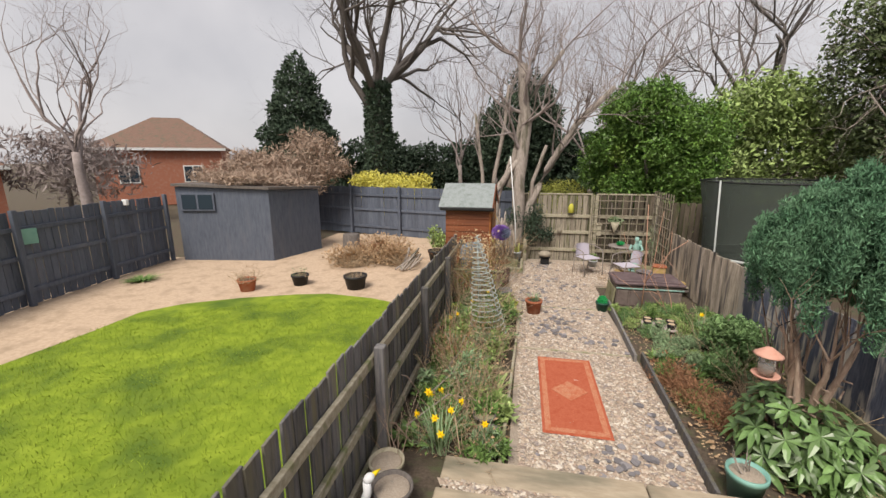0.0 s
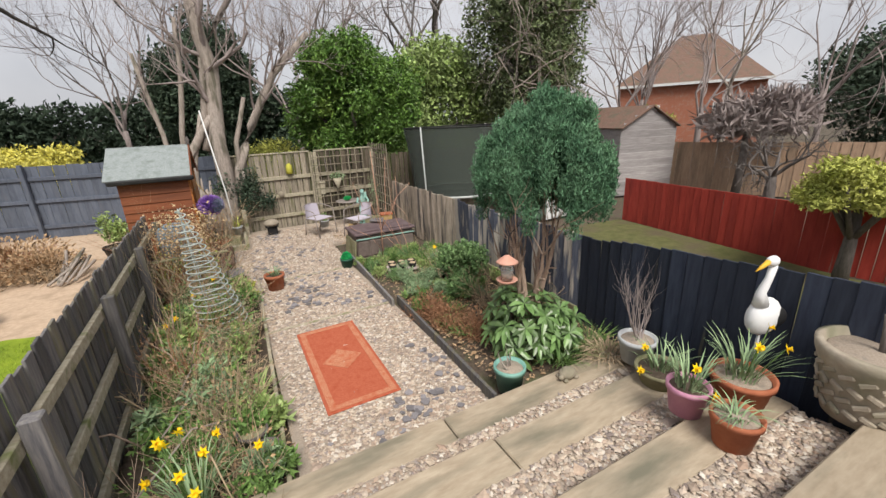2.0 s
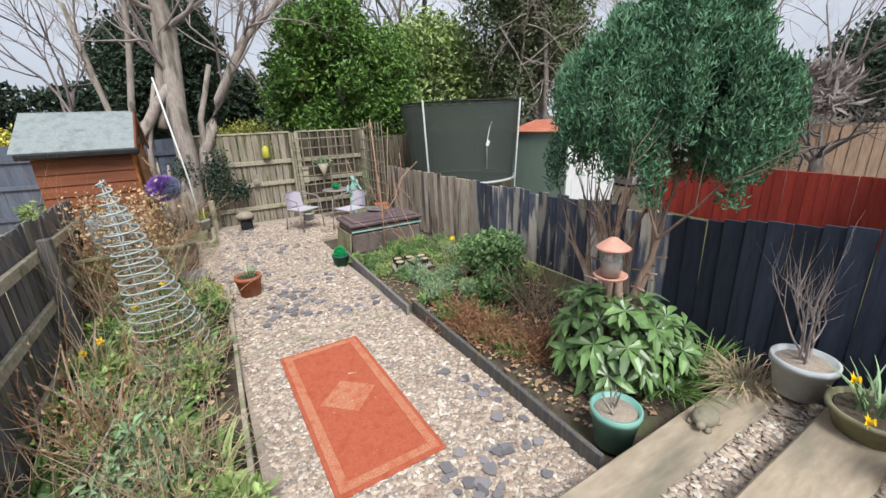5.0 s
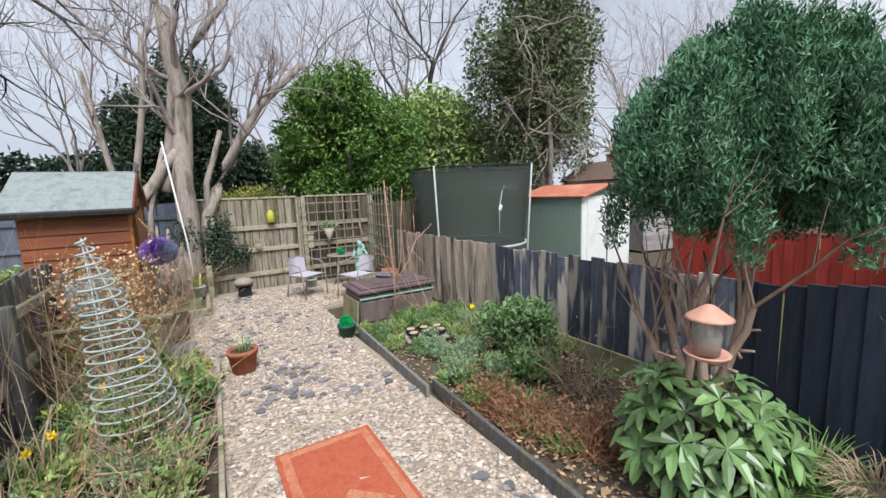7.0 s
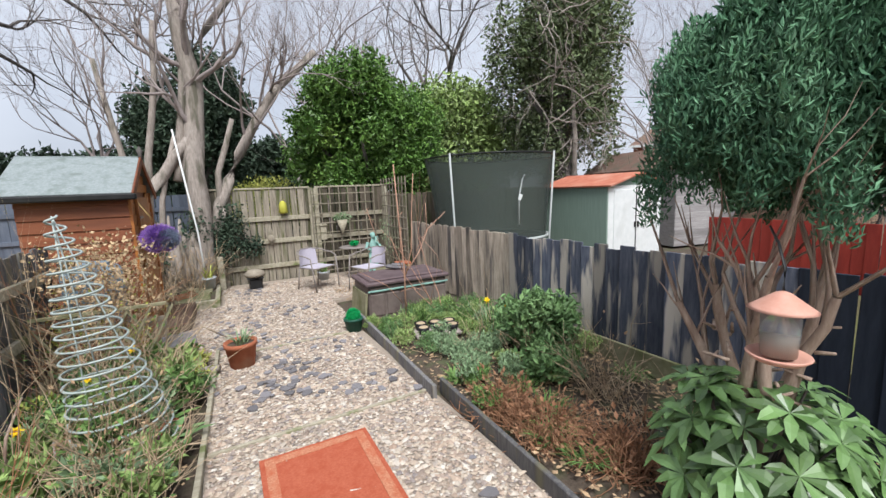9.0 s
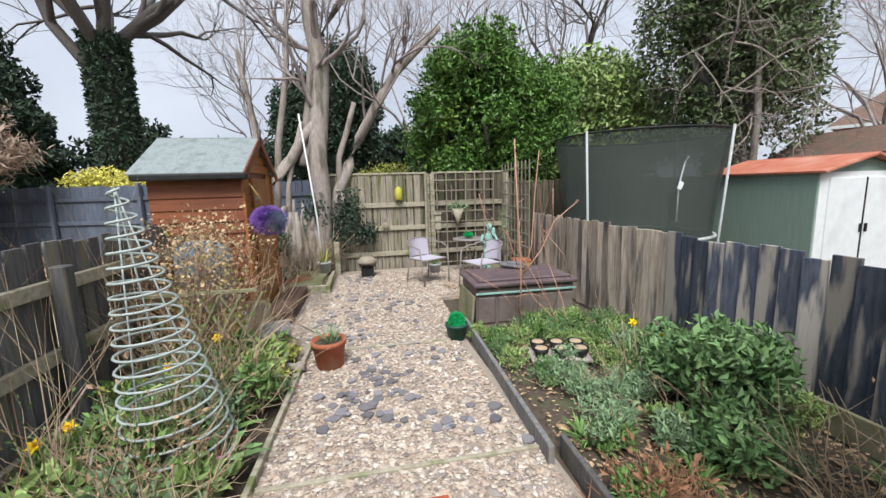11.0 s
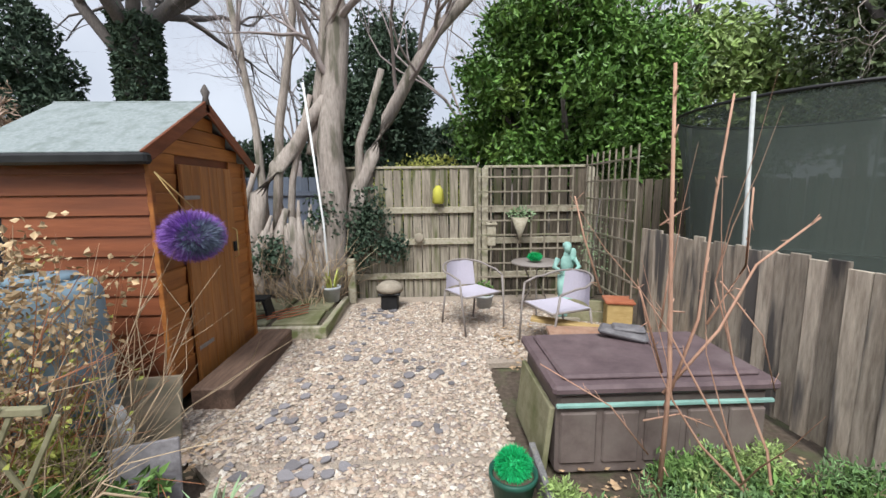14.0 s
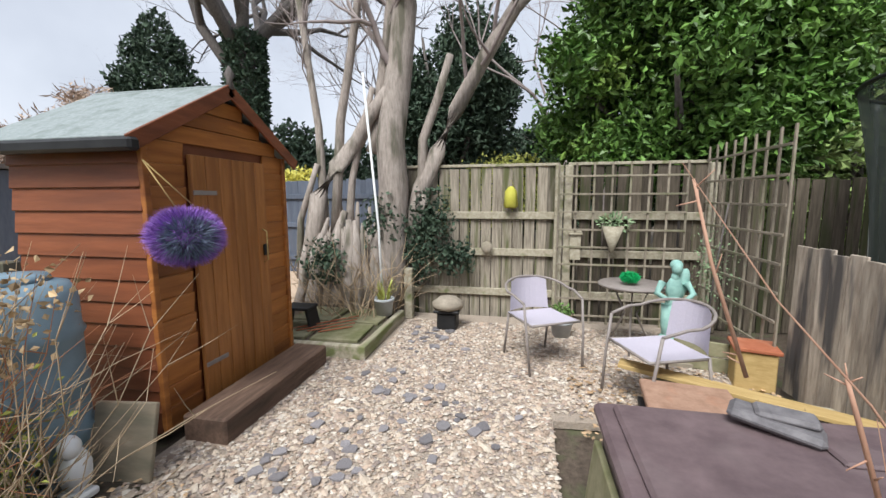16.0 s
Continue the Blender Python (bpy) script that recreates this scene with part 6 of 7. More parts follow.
heron()
bm = bmesh.new()
blob(bm, (0, 0, 0.14), (0.12, 0.09, 0.12))
add_tube(bm, [(0.08, 0, 0.2), (0.12, 0, 0.3), (0.12, 0, 0.38)], [0.04, 0.03, 0.03], 8)
n0 = len(bm.faces)
blob(bm, (0.14, 0, 0.4), (0.045, 0.035, 0.035))
add_tube(bm, [(0.16, 0, 0.4), (0.24, 0, 0.41)], [0.025, 0.004], 8)
bm.faces.ensure_lookup_table()
for f in bm.faces[n0 + 96:]:
    f.material_index = 1
o = link("goose_ornament", bm, M_HERONWHITE)
o.data.materials.append(M_PETAL)
o.location = (2.96, 4.4, 0.18)
o.rotation_euler[2] = radians(60)
tagged(o, "white goose garden ornament with yellow beak", "ornament")

bm = bmesh.new()
blob(bm, (0, 0, 0.05), (0.09, 0.07, 0.055))
blob(bm, (-0.09, -0.02, 0.045), (0.03, 0.025, 0.025))
for sx in (-1, 1):
    for sy in (-1, 1):
        blob(bm, (sx * 0.06, sy * 0.05, 0.015), (0.025, 0.02, 0.018), None, 8)
o = link("tortoise_ornament", bm, M_STONE)
o.location = (6.2, 5.2, 0.17)
tagged(o, "small pale tortoise ornament on the step timber", "ornament")


def urn():
    root = empty("urn", (7.02, 3.66, 0.55), "large weathered stone urn with woven basket relief", "urn")
    prof = [(0, 0), (0.2, 0), (0.22, 0.08), (0.24, 0.2), (0.27, 0.34), (0.3, 0.42), (0.31, 0.48), (0.27, 0.49), (0.24, 0.4), (0, 0.4)]
    part("bowl", lathe(prof, 32), M_STONE, root)
    for j in range(4):
        for i in range(18):
            a = i * math.tau / 18 + (j % 2) * 0.17
            rr = 0.232 + j * 0.014
            part("weave", box((0.02, 0.085, 0.035), (rr * math.cos(a), rr * math.sin(a), 0.09 + j * 0.085), (28 if j % 2 else -28, 0, math.degrees(a)), 0.008), M_STONE, root)
    part("soil", lathe([(0, 0.43), (0.25, 0.43), (0.24, 0.44), (0, 0.45)], 20), M_GRAVELBED, root)
    part("plant_stem", tube([(0.03, 0, 0.42), (0.05, 0.02, 0.56), (0.0, 0.03, 0.7)], [0.02, 0.015, 0.008], 7), M_DARKBARK, root)


urn()


def bird_feeder():
    root = empty("bird_feeder", (5.92, 5.71, 1.02), "hanging copper-roofed bird feeder with clear tube", "bird feeder")
    part("roof", lathe([(0.105, 0.19), (0.09, 0.2), (0.025, 0.25), (0.0, 0.26)], 20), M_COPPER, root)
    part("tube", lathe([(0.055, 0.02), (0.06, 0.1), (0.06, 0.19)], 16), M_CLEAR, root)
    part("seed", lathe([(0, 0.02), (0.05, 0.02), (0.05, 0.09), (0, 0.1)], 12), M_STEM, root)
    part("tray", lathe([(0, 0.0), (0.08, 0.0), (0.1, 0.02), (0.095, 0.025), (0.075, 0.008), (0, 0.008)], 20), M_COPPER, root)
    part("hook", tube([(0, 0, 0.26), (0, 0, 0.34), (0.06, 0.05, 0.42), (0.25, 0.16, 0.46)], 0.005, 5), M_BLACK, root)


M_CLEAR = bpy.data.materials.new("clear_plastic")
M_CLEAR.use_nodes = True
_p = M_CLEAR.node_tree.nodes["Principled BSDF"]
_p.inputs["Base Color"].default_value = (0.8, 0.82, 0.84, 1)
_p.inputs["Transmission Weight"].default_value = 0.8
_p.inputs["Roughness"].default_value = 0.15
bird_feeder()


def water_butt():
    root = empty("water_butt", (3.13, 10.45, 0), "blue-grey ribbed plastic water butt beside the shed", "water butt")
    prof = [(0, 0), (0.2, 0), (0.22, 0.05)]
    for z in (0.3, 0.55, 0.8):
        prof += [(0.25, z - 0.03), (0.265, z), (0.25, z + 0.03)]
    prof += [(0.25, 0.98), (0.22, 1.05), (0.12, 1.08)]
    part("barrel", lathe(prof, 32), M_BUTT, root)
    part("lid", lathe([(0, 1.1), (0.15, 1.1), (0.16, 1.07), (0.12, 1.06), (0, 1.06)], 24), M_BUTT, root)
    part("tap", tube([(0.2, -0.1, 0.2), (0.28, -0.14, 0.2), (0.3, -0.15, 0.16)], 0.012, 8), M_BLACK, root)


water_butt()


def obelisk():
    base, top = Vector((3.63, 8.3, 0.03)), Vector((3.4, 8.42, 1.62))
    root = empty("plant_obelisk", base, "tall galvanised spiral wire plant support", "plant support")
    d = top - base
    turns, n = 20, 20 * 20
    pts, rad = [], []
    for i in range(n + 1):
        t = i / n
        r = 0.27 * (1 - t) ** 0.8 + 0.025
        a = t * turns * math.tau
        pts.append(d * t + Vector((r * math.cos(a), r * math.sin(a), 0)))
    part("spiral", tube(pts, 0.008, 5), M_GALV, root)
    for k in range(3):
        a = k * math.tau / 3
        part("rod", tube([(0.24 * math.cos(a), 0.24 * math.sin(a), 0), d * 0.5 + Vector((0.12 * math.cos(a), 0.12 * math.sin(a), 0)), d], 0.005, 5), M_GALV, root)


obelisk()

ivy = empty("stump_ivy", (3.5, 13.6, 0), "ivy and dry stems clothing the old stump", "ivy")
leaf_part("foliage", cloud_points([(0.35, 0.05, 1.2, 0.28, 0.15, 0.35), (-0.35, -0.1, 0.7, 0.3, 0.2, 0.3)], 900, 18, 0.9), 0.06, M_LEAF_DARK, ivy, 18, 0.7)
part("stem_tangle", thin_stems(150, 0.62, 1.05, 0.007, np.random.default_rng(19), 0.25, 2, 0.35), M_STEM, ivy)
# things by the shed
lt = empty("lattice_panel", (2.92, 9.6, 0.05), "small mossy diamond lattice panel in the bed", "trellis")
for i in range(5):
    part("lath", box((0.02, 0.012, 0.75), (0.08 + i * 0.17, 0, 0.35), (0, 28, 0), 0.002), M_HEARTH, lt)
    part("lath", box((0.02, 0.012, 0.75), (0.08 + i * 0.17, 0.014, 0.35), (0, -28, 0), 0.002), M_HEARTH, lt)
part("top_rail", box((0.95, 0.03, 0.03), (0.42, 0, 0.7), None, 0.003), M_HEARTH, lt)
tagged(link("panel", box((0.34, 0.03, 0.4), (3.5, 10.62, 0.2), (-14, 0, 8), 0.005), M_TREAD, None, "square buff board leaning on the shed"), "", "board")
bm = bmesh.new()
blob(bm, (0, 0, 0.14), (0.075, 0.06, 0.12), (0, 12, 0))
blob(bm, (0.01, -0.02, 0.27), (0.05, 0.045, 0.06))
add_box(bm, (0.14, 0.1, 0.04), (0, 0, 0.02), None, 0.01)
o = link("white_ornament", bm, M_HERONWHITE)
o.location = (3.45, 10.42, 0.03)
tagged(o, "small white weathered garden ornament among leaves", "ornament")
tagged(link("slate_slab", box((0.3, 0.03, 0.3), (3.83, 10.05, 0.17), (-14, 0, 20), 0.005), M_SLATE, None, "dark slate slab leaning at the bed edge"), "", "slab")
tagged(link("log", tube([(3.95, 9.52, 0.06), (4.16, 9.46, 0.07)], 0.035, 10), M_BARK, None, "short cut log beside the terracotta pot"), "", "log")
st = empty("step_stool", (3.25, 12.75, 0.135), "small black plastic step stool on the slabs", "stool")
part("top", box((0.3, 0.22, 0.03), (0, 0, 0.2), None, 0.008), M_BLACK, st)
for sx in (-1, 1):
    part("side", box((0.03, 0.2, 0.2), (sx * 0.14, 0, 0.1), (0, -sx * 12, 0), 0.006), M_BLACK, st)
for i in range(4):
    o = link("cane", tube([(3.2 + i * 0.12, 12.55, 0.15), (3.75 + i * 0.03, 13.1 - i * 0.12, 0.16)], 0.008, 5), M_TERRA)
    tagged(o, "thin reddish cane lying on the slabs", "cane", "canes on the slabs")
rk = empty("rake", (3.95, 13.35, 0.12), "long-handled garden tool leaning on the old tree", "garden tool")
part("handle", tube([(0, 0, 0), (-0.05, 0.05, 1.0), (-0.24, 0.16, 2.75)], 0.014, 7), M_WHITE, rk)
part("blade", box((0.14, 0.02, 0.16), (0.01, 0, 0.08), (8, 0, 5), 0.005), M_POLE, rk)
tagged(link("post", box((0.1, 0.1, 0.62), (4.18, 13.65, 0.31), None, 0.01), M_RAIL, None, "short weathered timber post stub"), "", "post")
bb = empty("planter_stand", (4.72, 13.35, 0), "black square pot with a dry round clump", "plant pot")
part("pot", box((0.22, 0.22, 0.2), (0, 0, 0.1), None, 0.02), M_BLACK, bb)
part("rim", box((0.28, 0.28, 0.03), (0, 0, 0.215), None, 0.008), M_BLACK, bb)
part("clump", lathe([(0.17, 0.24), (0.18, 0.3), (0.1, 0.36), (0, 0.37)], 18), M_STONE, bb)
lp = empty("lantern", (5.38, 13.9, 1.34), "yellow metal lantern hanging on the fence", "lantern")
part("body", lathe([(0.06, 0.0), (0.085, 0.02), (0.07, 0.2), (0.03, 0.25), (0, 0.26)], 6), M_YELPAINT, lp)
part("handle", tube([(-0.04, 0, 0.24), (0, 0, 0.33), (0.04, 0, 0.24)], 0.004, 5), M_YELPAINT, lp)
bm = bmesh.new()
blob(bm, (0, 0, 0.07), (0.07, 0.02, 0.07))
blob(bm, (-0.03, 0, 0.17), (0.02, 0.01, 0.05))
blob(bm, (0.03, 0, 0.17), (0.02, 0.01, 0.05))
o = link("wall_ornament", bm, M_STONE)
o.location = (5.1, 13.87, 0.8)
tagged(o, "small pale rabbit-shaped plaque on the fence", "ornament")
bk = empty("hanging_basket", (6.5, 13.72, 0.85), "cone-shaped wicker hanging basket with dry plants", "basket")
part("cone", lathe([(0.0, 0), (0.02, 0.02), (0.12, 0.3), (0.11, 0.3), (0.0, 0.05)], 14), M_RAIL, bk)
leaf_part("plant", cloud_points([(0, 0, 0.34, 0.15, 0.08, 0.08)], 160, 3, 0.9), 0.05, M_LEAF_GREY, bk, 3)
bh = empty("nest_box", (6.12, 13.84, 0.75), "weathered wooden nest box on the trellis", "nest box")
part("box", box((0.12, 0.1, 0.3), (0, 0, 0.15), None, 0.005), M_RAIL, bh)
part("roof", box((0.15, 0.13, 0.02), (0, -0.01, 0.31), (10, 0, 0), 0.004), M_RAIL, bh)
bh2 = empty("nest_box", (3.95, 13.8, 1.6), "small wooden bird box on the old tree", "nest box")
part("box", box((0.16, 0.12, 0.2), (0, 0, 0.1), None, 0.005), M_RAIL, bh2)
part("roof", box((0.2, 0.16, 0.02), (0, -0.01, 0.21), (10, 0, 0), 0.004), M_RAIL, bh2)
leaf_part("fence_ivy", cloud_points([(4.4, 13.8, 1.15, 0.3, 0.12, 0.5), (4.7, 13.82, 0.75, 0.3, 0.1, 0.25), (4.25, 13.75, 0.8, 0.2, 0.12, 0.4)], 1700, 8, 0.9), 0.06, M_LEAF_DARK, None, 8, 0.7, 0, "dark green ivy climbing the back fence", "", "ivy")
cl = empty("climber", (7.3, 13.2, 0), "sparse climber on the tall trellis", "climber")
leaf_part("foliage", cloud_points([(0, 0, 0.8, 0.1, 0.5, 0.4)], 320, 9, 0.9), 0.028, M_LEAF_GREY, cl, 9, 0.6)
part("stem", tube([(0, 0, 0), (0.05, 0.1, 0.6), (0, -0.2, 1.4)], 0.008, 5), M_DARKBARK, cl)
for i, z in enumerate((0.07, 0.2)):
    o = link("crate_board", box((0.6, 0.03, 0.12), (7.12, 12.62, z), (0, 0, -18), 0.005), M_HEARTH, None, "mossy planter board below the trellis")
    o["category"] = "board"
cr = empty("planter_box", (7.3, 12.42, 0), "small wooden planter box with terracotta tile on top", "planter")
part("body", box((0.26, 0.24, 0.3), (0, 0, 0.15), (0, 0, -15), 0.008), M_NEWWOOD, cr)
part("tile", box((0.3, 0.28, 0.03), (0, 0, 0.318), (0, 0, -15), 0.006), M_TERRA, cr)
sl = empty("slab_table", (6.48, 11.38, 0), "terracotta-stained paving slab on a dark metal rack", "slab")
part("slab", box((0.48, 0.48, 0.045), (0, 0, 0.3), (0, 0, -8), 0.008), M_SLABTOP, sl)
part("rack", box((0.42, 0.42, 0.03), (-0.04, 0, 0.2), (0, 0, -8), 0.004), M_BLACK, sl)
for sx in (-1, 1):
    for sy in (-1, 1):
        part("leg", box((0.03, 0.03, 0.28), (sx * 0.17, sy * 0.17, 0.14), None, 0.004), M_BLACK, sl)
for i, (y, z, L, m) in enumerate(((11.7, 0.22, 1.5, M_NEWWOOD), (11.45, 0.16, 1.1, M_RAIL), (11.9, 0.1, 1.2, M_RAIL), (11.3, 0.08, 0.9, M_DARKBARK), (11.55, 0.06, 1.2, M_DARKBARK))):
    o = link("plank", box((L, 0.13, 0.03), (0, 0, 0), (0, 4, 0), 0.004), m)
    o.location = (7.45 - L * 0.35, y, z + 0.02)
    o.rotation_euler[2] = radians(-20 + i * 7)
    tagged(o, "long yellowish plank leaning by the fence" if i == 0 else "weathered offcut plank in a loose pile", "plank", "loose plank pile")
dry_plant("brushwood", (7.0, 11.6, 0.02), 0.35, 0.3, 50, 777, "heap of dry sticks behind the bin", M_DARKBARK, 0.007, 0, None, 0.03, 2.5, 0.3)
bm = bmesh.new()
add_box(bm, (0.3, 0.14, 0.045), (0, 0, 0), (0, 6, 0), 0.018)
add_box(bm, (0.2, 0.1, 0.03), (0.03, 0.02, 0.03), (4, 2, 12), 0.012)
o = link("slate_rock", bm, M_SLATE)
o.location = (6.5, 10.7, 0.595)
o.rotation_euler[2] = radians(-30)
tagged(o, "flat grey slate rock on the bin lid", "rock")
tagged(link("leaning_board", box((0.03, 0.62, 0.38), (5.86, 10.5, 0.19), (0, 6, 0), 0.005), M_HEARTH, None, "yellowish mossy board leaning on the bin"), "", "board")
tr = empty("seed_tray", (6.32, 9.13, 0.06), "pale tray holding small black plant pots", "seed tray")
tr.rotation_euler[2] = radians(-12)
part("tray", box((0.52, 0.3, 0.03), (0, 0, 0.015), None, 0.008), M_TRAY, tr)
for i in range(3):
    for j in range(2):
        p = part("small_pot", lathe([(0, 0.03), (0.05, 0.03), (0.072, 0.115), (0.062, 0.115), (0.06, 0.1), (0, 0.1)], 14), M_BLACK, tr)
        p.location = (-0.17 + i * 0.17, -0.07 + j * 0.15, 0)
        p2 = part("compost", lathe([(0, 0.102), (0.058, 0.102), (0.05, 0.115), (0, 0.12)], 10), M_STEM, p)

# garden scraps on the neighbouring side
sg = empty("stump", (-1.3, 14.3, 0), "cut tree stump on sandy ground", "stump")
part("trunk", lathe([(0.34, 0), (0.28, 0.1), (0.26, 0.45), (0.24, 0.47), (0, 0.48)], 16), M_DARKBARK, sg)
for i, (x, y, r, h, m) in enumerate(((-0.4, 12.4, 0.75, 0.5, M_STEM), (0.1, 13.3, 0.85, 0.65, M_ORANGESTEM), (0.7, 12.7, 0.6, 0.5, M_STEM))):
    dry_plant("brush_pile", (x, y, 0), r, h, 260, 800 + i, "heap of cut dry brushwood", m, 0.007, 1400, M_DRYLEAF, 0.07, 0.9, 0.35)
for i in range(9):
    a = rngb.uniform(0, 3.14)
    o = link("offcut", tube([(1.1 + rngb.uniform(-0.3, 0.3), 12.2 + rngb.uniform(-0.4, 0.4), 0.05), (1.1 + 0.5 * math.cos(a), 12.2 + 0.5 * math.sin(a), rngb.uniform(0.1, 0.5))], 0.025, 5), M_BARK)
    tagged(o, "pale cut timber length in a loose pile", "offcut", "timber offcuts")
dry_plant("pot_plant", (-1.68, 9.75, 0.2), 0.35, 0.35, 60, 820, "dry grassy plant in a terracotta pot", M_STEM, 0.004, 100, M_DRYLEAF, 0.03, 0.8)
dry_plant("pot_plant", (-0.8, 10.4, 0.2), 0.2, 0.2, 30, 821, "low dry plant in a black pot", M_STEM, 0.004, 100, M_LEAF_GREY, 0.03, 0.8)
dry_plant("pot_plant", (0.55, 10.4, 0.24), 0.25, 0.2, 20, 822, "dry stems in a black tub", M_STEM, 0.004, 40, M_DRYLEAF, 0.03, 0.8)
bush("pot_plant", (1.75, 13.2, 0.28), (0.3, 0.3, 0.4), 700, 0.09, M_LEAF_LAUREL, 823, "leafy green shrub in a black pot", 6)
tagged(link("wall_sign", box((0.02, 0.3, 0.3), (-5.0, 8.12, 1.35), None, 0.004), M_TEAL, None, "small blue and white square sign on the fence"), "", "sign")
fl = empty("fence_light", (-5.55, 10.6, 1.7), "small white light on the blue fence", "lamp")
part("body", box((0.14, 0.08, 0.14), (0, 0, 0.07), None, 0.01), M_WHITE, fl)
tuft("weed", (-4.6, 9.9, 0.0), 0.3, 0.12, 120, M_LEAF_BED, 850, "low green weeds at the fence foot", 0.03, 0.6)
for i, (x, y, z, s) in enumerate(((-4.0, 13.4, 2.2, (1.9, 1.3, 0.25)), (-4.2, 16.4, 2.5, (2.2, 1.0, 1.35)), (-7.0, 16.8, 2.1, (2.2, 1.0, 1.1)))):
    root = empty("brown_shrub", (x, y, 0), "dense brown leafless climber and shrub", "shrub")
    pts = cloud_points(lumps((0, 0, z), s, 12, 860 + i, 0.35), 12000, 860 + i, 0.9)
    part("stem", tube([(0, 0, 0), (0.1, 0, z)], [0.05, 0.03], 6), M_DARKBARK, root)
    v, f = leaves(pts, 0.2, np.random.default_rng(i), 0.045, 0.3)
    mesh_from("twig_mass", v.tolist(), f.tolist(), M_BROWNTWIG, root)
for i, (x, y, z, s) in enumerate(((16.6, 9.3, 2.2, (1.7, 1.2, 0.75)), (-17, 17.5, 2.6, (4.5, 3, 1.6)))):
    root = empty("twiggy_tree", (x, y, 0), "bare twiggy tree with fine grey branches", "tree")
    part("trunk", tube([(0, 0, 0), (0.1, 0, z * 0.5), (0, 0, z)], [0.12, 0.1, 0.05], 7), M_DARKBARK, root)
    pts = cloud_points(lumps((0, 0, z), s, 14, 880 + i, 0.4), 4200, 880 + i, 0.9)
    v, f = leaves(pts, 0.4, np.random.default_rng(i), 0.02, 0.6)
    mesh_from("twig_mass", v.tolist(), f.tolist(), M_TWIG, root)


def lawn_grass():
    rng = np.random.default_rng(99)
    n = 60000
    x, y = rng.uniform(-3.3, 2.6, n), rng.uniform(-1, 9.7, n) 
    keep = (y < 9.0 + 0.25 * (x + 1) - 0.12 * (x - 0.5) ** 2) & (x > -2.6 - 0.1 * np.maximum(0, 6 - y))
    x, y = x[keep], y[keep]
    n = len(x)
    a = rng.uniform(0, math.tau, n)
    h = rng.uniform(0.015, 0.045, n)
    w = 0.004
    dx, dy = np.cos(a) * w, np.sin(a) * w
    lx, ly = rng.normal(size=n) * 0.015, rng.normal(size=n) * 0.015
    z = np.full(n, 0.028)
    V = np.stack([np.stack([x - dx, y - dy, z], 1), np.stack([x + dx, y + dy, z], 1), np.stack([x + lx, y + ly, z + h], 1)], 1).reshape(-1, 3)
    F = np.arange(n)[:, None] * 3 + [0, 1, 2]
    mesh_from("grass", V.tolist(), F.tolist(), M_GRASS, None, "bright green mossy lawn grass", "grass", "stuff")


lawn_grass()
slates()

tw = empty("hanging_twigs", (13.2, 13.8, 0), "pale bare twigs tumbling over the ivy tree", "climber")
bm = bmesh.new()
rt = np.random.default_rng(970)
for k in range(26):
    p = Vector((rt.uniform(-1.6, 1.6), rt.uniform(-0.5, 0.4), rt.uniform(2.2, 6.5)))
    branches(bm, p, Vector((rt.normal() * 0.8, -0.5, rt.uniform(-0.9, 0.5))), 1.3, 0.022, 3, rt, 0.6, -0.15, 5, 3, 0.25)
add_tube(bm, [(0, 0, 0), (0.1, 0, 3), (0, 0.1, 5.5)], [0.1, 0.07, 0.03], 7)
part("stem_tangle", bm, M_BARK, tw)

for y in (7.96, 9.93):
    o = link("path_divider", box((1.56, 0.03, 0.05), (4.84, y, 0.0), (0, 0, 1), 0.004), M_RAIL, path)
cy = empty("cyclamen", (3.78, 8.12, 0.02), "small pink and red flowers at the spiral's foot", "flowers")
leaf_part("flower_mass", cloud_points([(0, 0, 0.06, 0.11, 0.08, 0.05)], 260, 71, 0.9), 0.03, M_PINK, cy, 71, 0.8, kind="stuff")
leaf_part("foliage", cloud_points([(0, 0, 0.03, 0.13, 0.1, 0.03)], 160, 72, 0.9), 0.035, M_LEAF_BED, cy, 72, 0.8)
sh = tagged(link("terracotta_shard", lathe([(0.06, 0), (0.075, 0.07), (0.068, 0.07), (0.054, 0.0)], 14), M_TERRA), "broken terracotta pot rim lying in the bed", "shard")
sh.location = (3.82, 8.4, 0.06)
sh.rotation_euler = (1.2, 0.3, 0.5)
for i, (x, y) in enumerate(((3.72, 5.9), (3.66, 6.3), (3.78, 6.75), (3.6, 7.2), (3.75, 7.6), (3.3, 6.1), (3.4, 6.6))):
    tuft("foxglove", (x, y, 0.04), 0.16, 0.12, 16, M_LEAF_BED, 640 + i, "low rosette of broad green leaves", 0.06, 0.8)
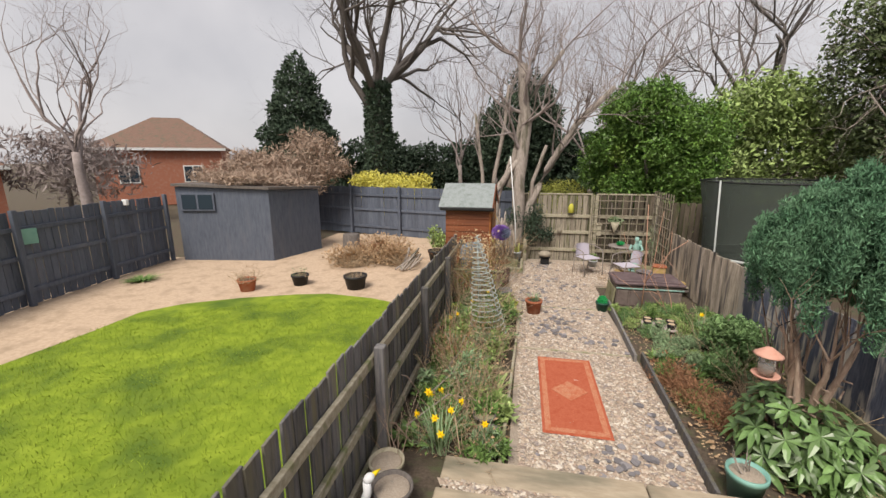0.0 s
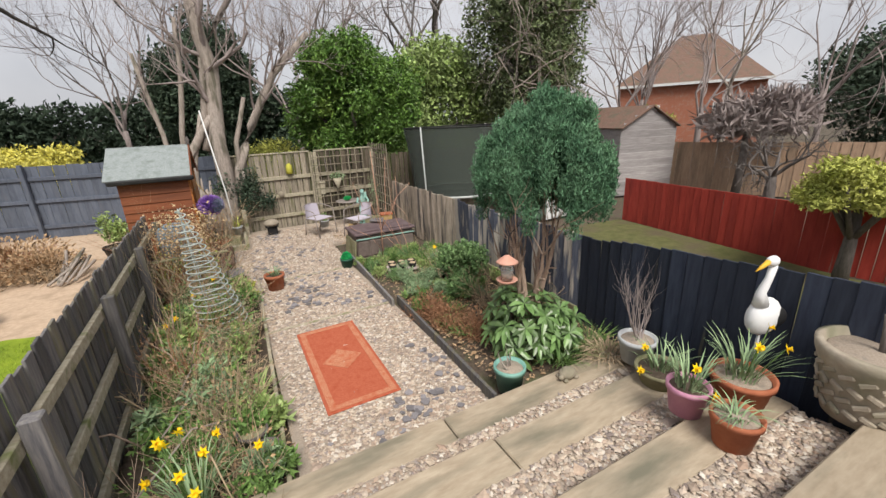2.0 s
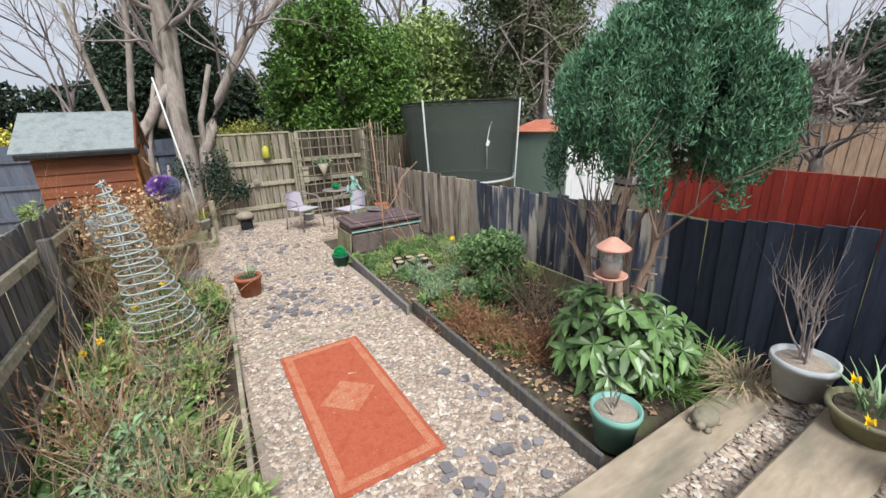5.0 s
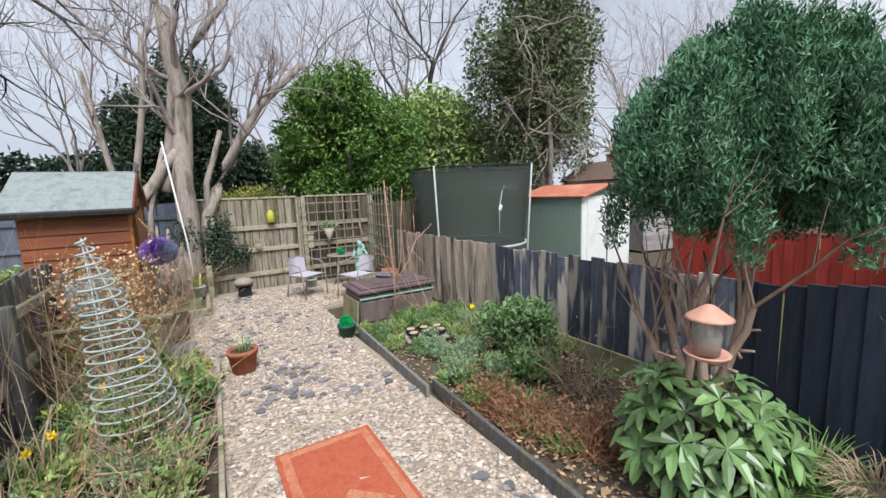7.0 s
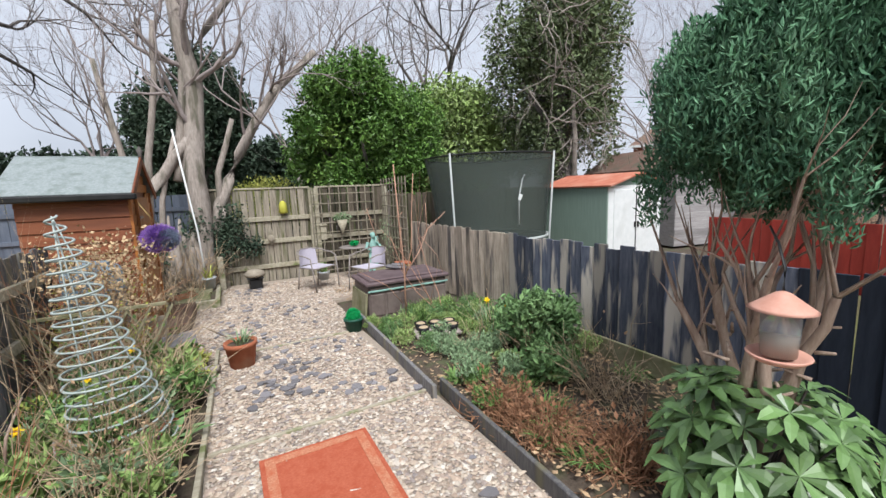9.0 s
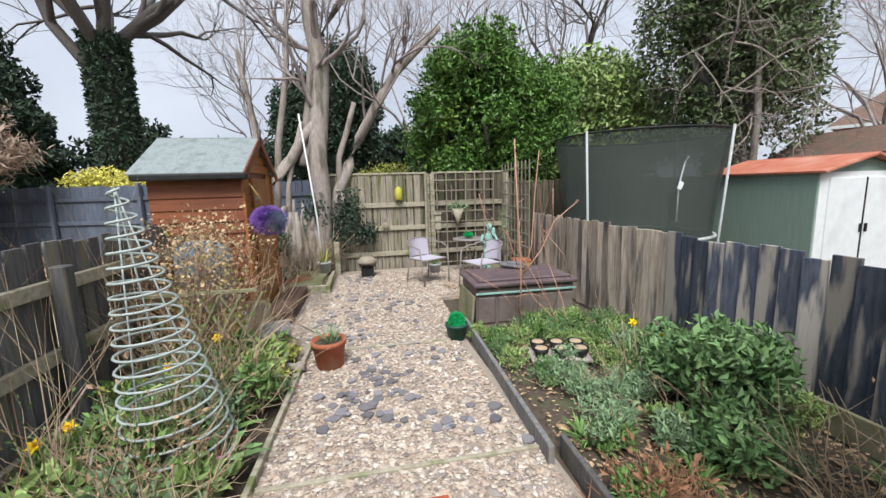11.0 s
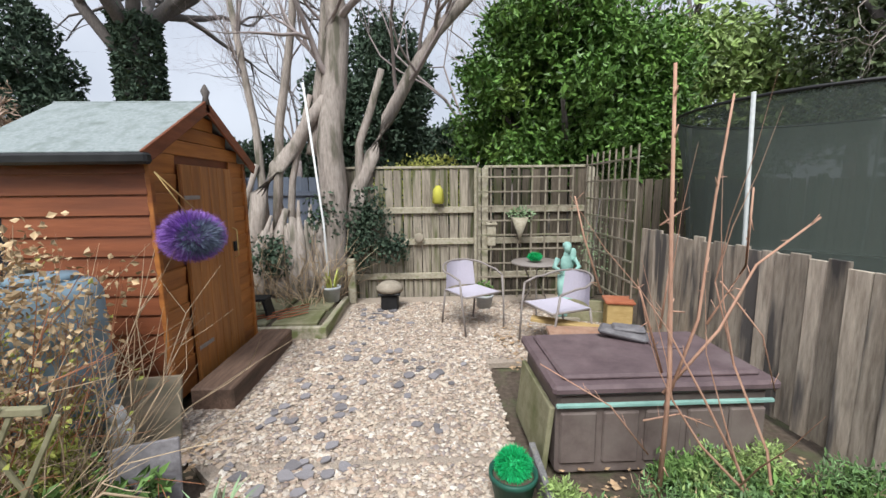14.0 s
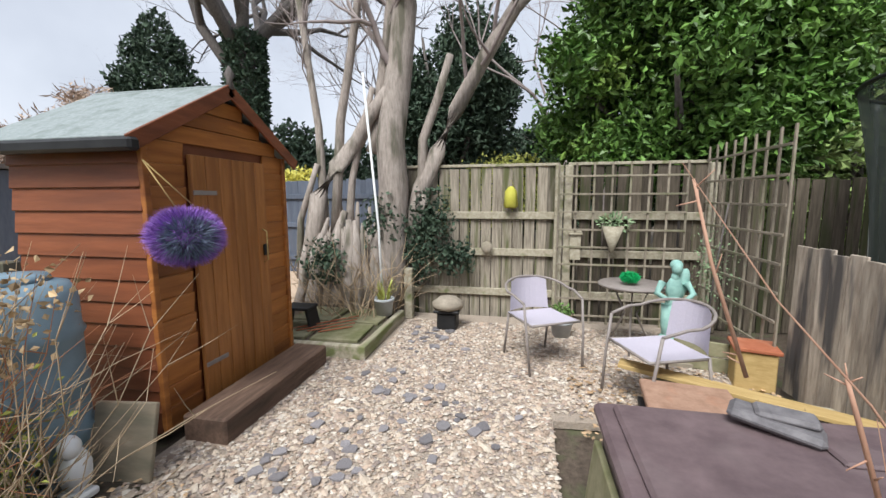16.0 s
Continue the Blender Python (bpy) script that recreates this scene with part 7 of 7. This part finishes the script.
for i in range(7):
    o = tagged(link("pruning", tube([(3.0 + 0.1 * i, 5.6 + 0.55 * i, 0.2), (3.35, 6.0 + 0.5 * i, 0.34), (3.75 - 0.06 * i, 6.2 + 0.45 * i, 0.16)], [0.008, 0.007, 0.004], 5), M_BARK), "pale cut rose pruning lying over the bed", "pruning", "prunings in the bed")

# fuller growth at the beds' far ends and along the path
for i in range(26):
    x, y = rngb.uniform(3.0, 3.95), 8.6 + 1.35 * (i + rngb.random()) / 26
    m, lf, lab = rngb.choice([(M_LEAF_SHRUB, 0.06, "fresh green leafy perennial by the lattice"), (M_YELGREEN, 0.05, "yellow-green leafy perennial by the lattice"), (M_LEAF_BED, 0.07, "dark green broad-leaved perennial by the lattice")])
    q = rngb.uniform(0.13, 0.22)
    bush("bed_plant", (x, y, 0.02), (q, q, q * rngb.uniform(0.6, 1.0)), 300, lf, m, 1200 + i, lab, 5, 0.4, 0.6, 5)
for i in range(30):
    x, y = rngb.uniform(5.85, 7.35), 8.7 + 1.4 * (i + rngb.random()) / 30
    if abs(x - 6.32) < 0.38 and abs(y - 9.13) < 0.28:
        continue
    m, lf, lab = rngb.choice([(M_LEAF_SHRUB, 0.035, "low feathery fresh green seedlings"), (M_LEAF_LAUREL, 0.035, "low bright green feathery seedlings"), (M_LEAF_BED, 0.05, "low deep green bed plant")])
    q = rngb.uniform(0.12, 0.2)
    bush("bed_plant", (x, y, 0.02), (q, q, q * 0.7), 420, lf, m, 1300 + i, lab, 6, 0.3, 0.9, 4)
for i in range(15):
    tuft("foxglove", (rngb.uniform(3.05, 3.85), 5.6 + 0.24 * i, 0.04), 0.2, 0.16, 14, M_LEAF_SHRUB if i % 3 else M_LEAF_BED, 1400 + i, "low rosette of broad fresh green leaves", 0.08, 0.8)
for i in range(10):
    x, y, a = rngb.uniform(3.05, 3.7), 5.5 + 0.4 * i, rngb.uniform(0, 6.28)
    c, d = math.cos(a), math.sin(a)
    o = link("pruning", tube([(0, 0, 0.02), (0.22 * c, 0.22 * d, 0.38), (0.5 * c, 0.5 * d, 0.5), (0.75 * c, 0.75 * d, 0.3)], [0.009, 0.008, 0.006, 0.004], 5), M_STEM if i % 2 else M_STEMRED)
    o.location = (x, y, 0.0)
    tagged(o, "long arching bare stem over the bed", "pruning", "arching stems in the bed")

lay_out()
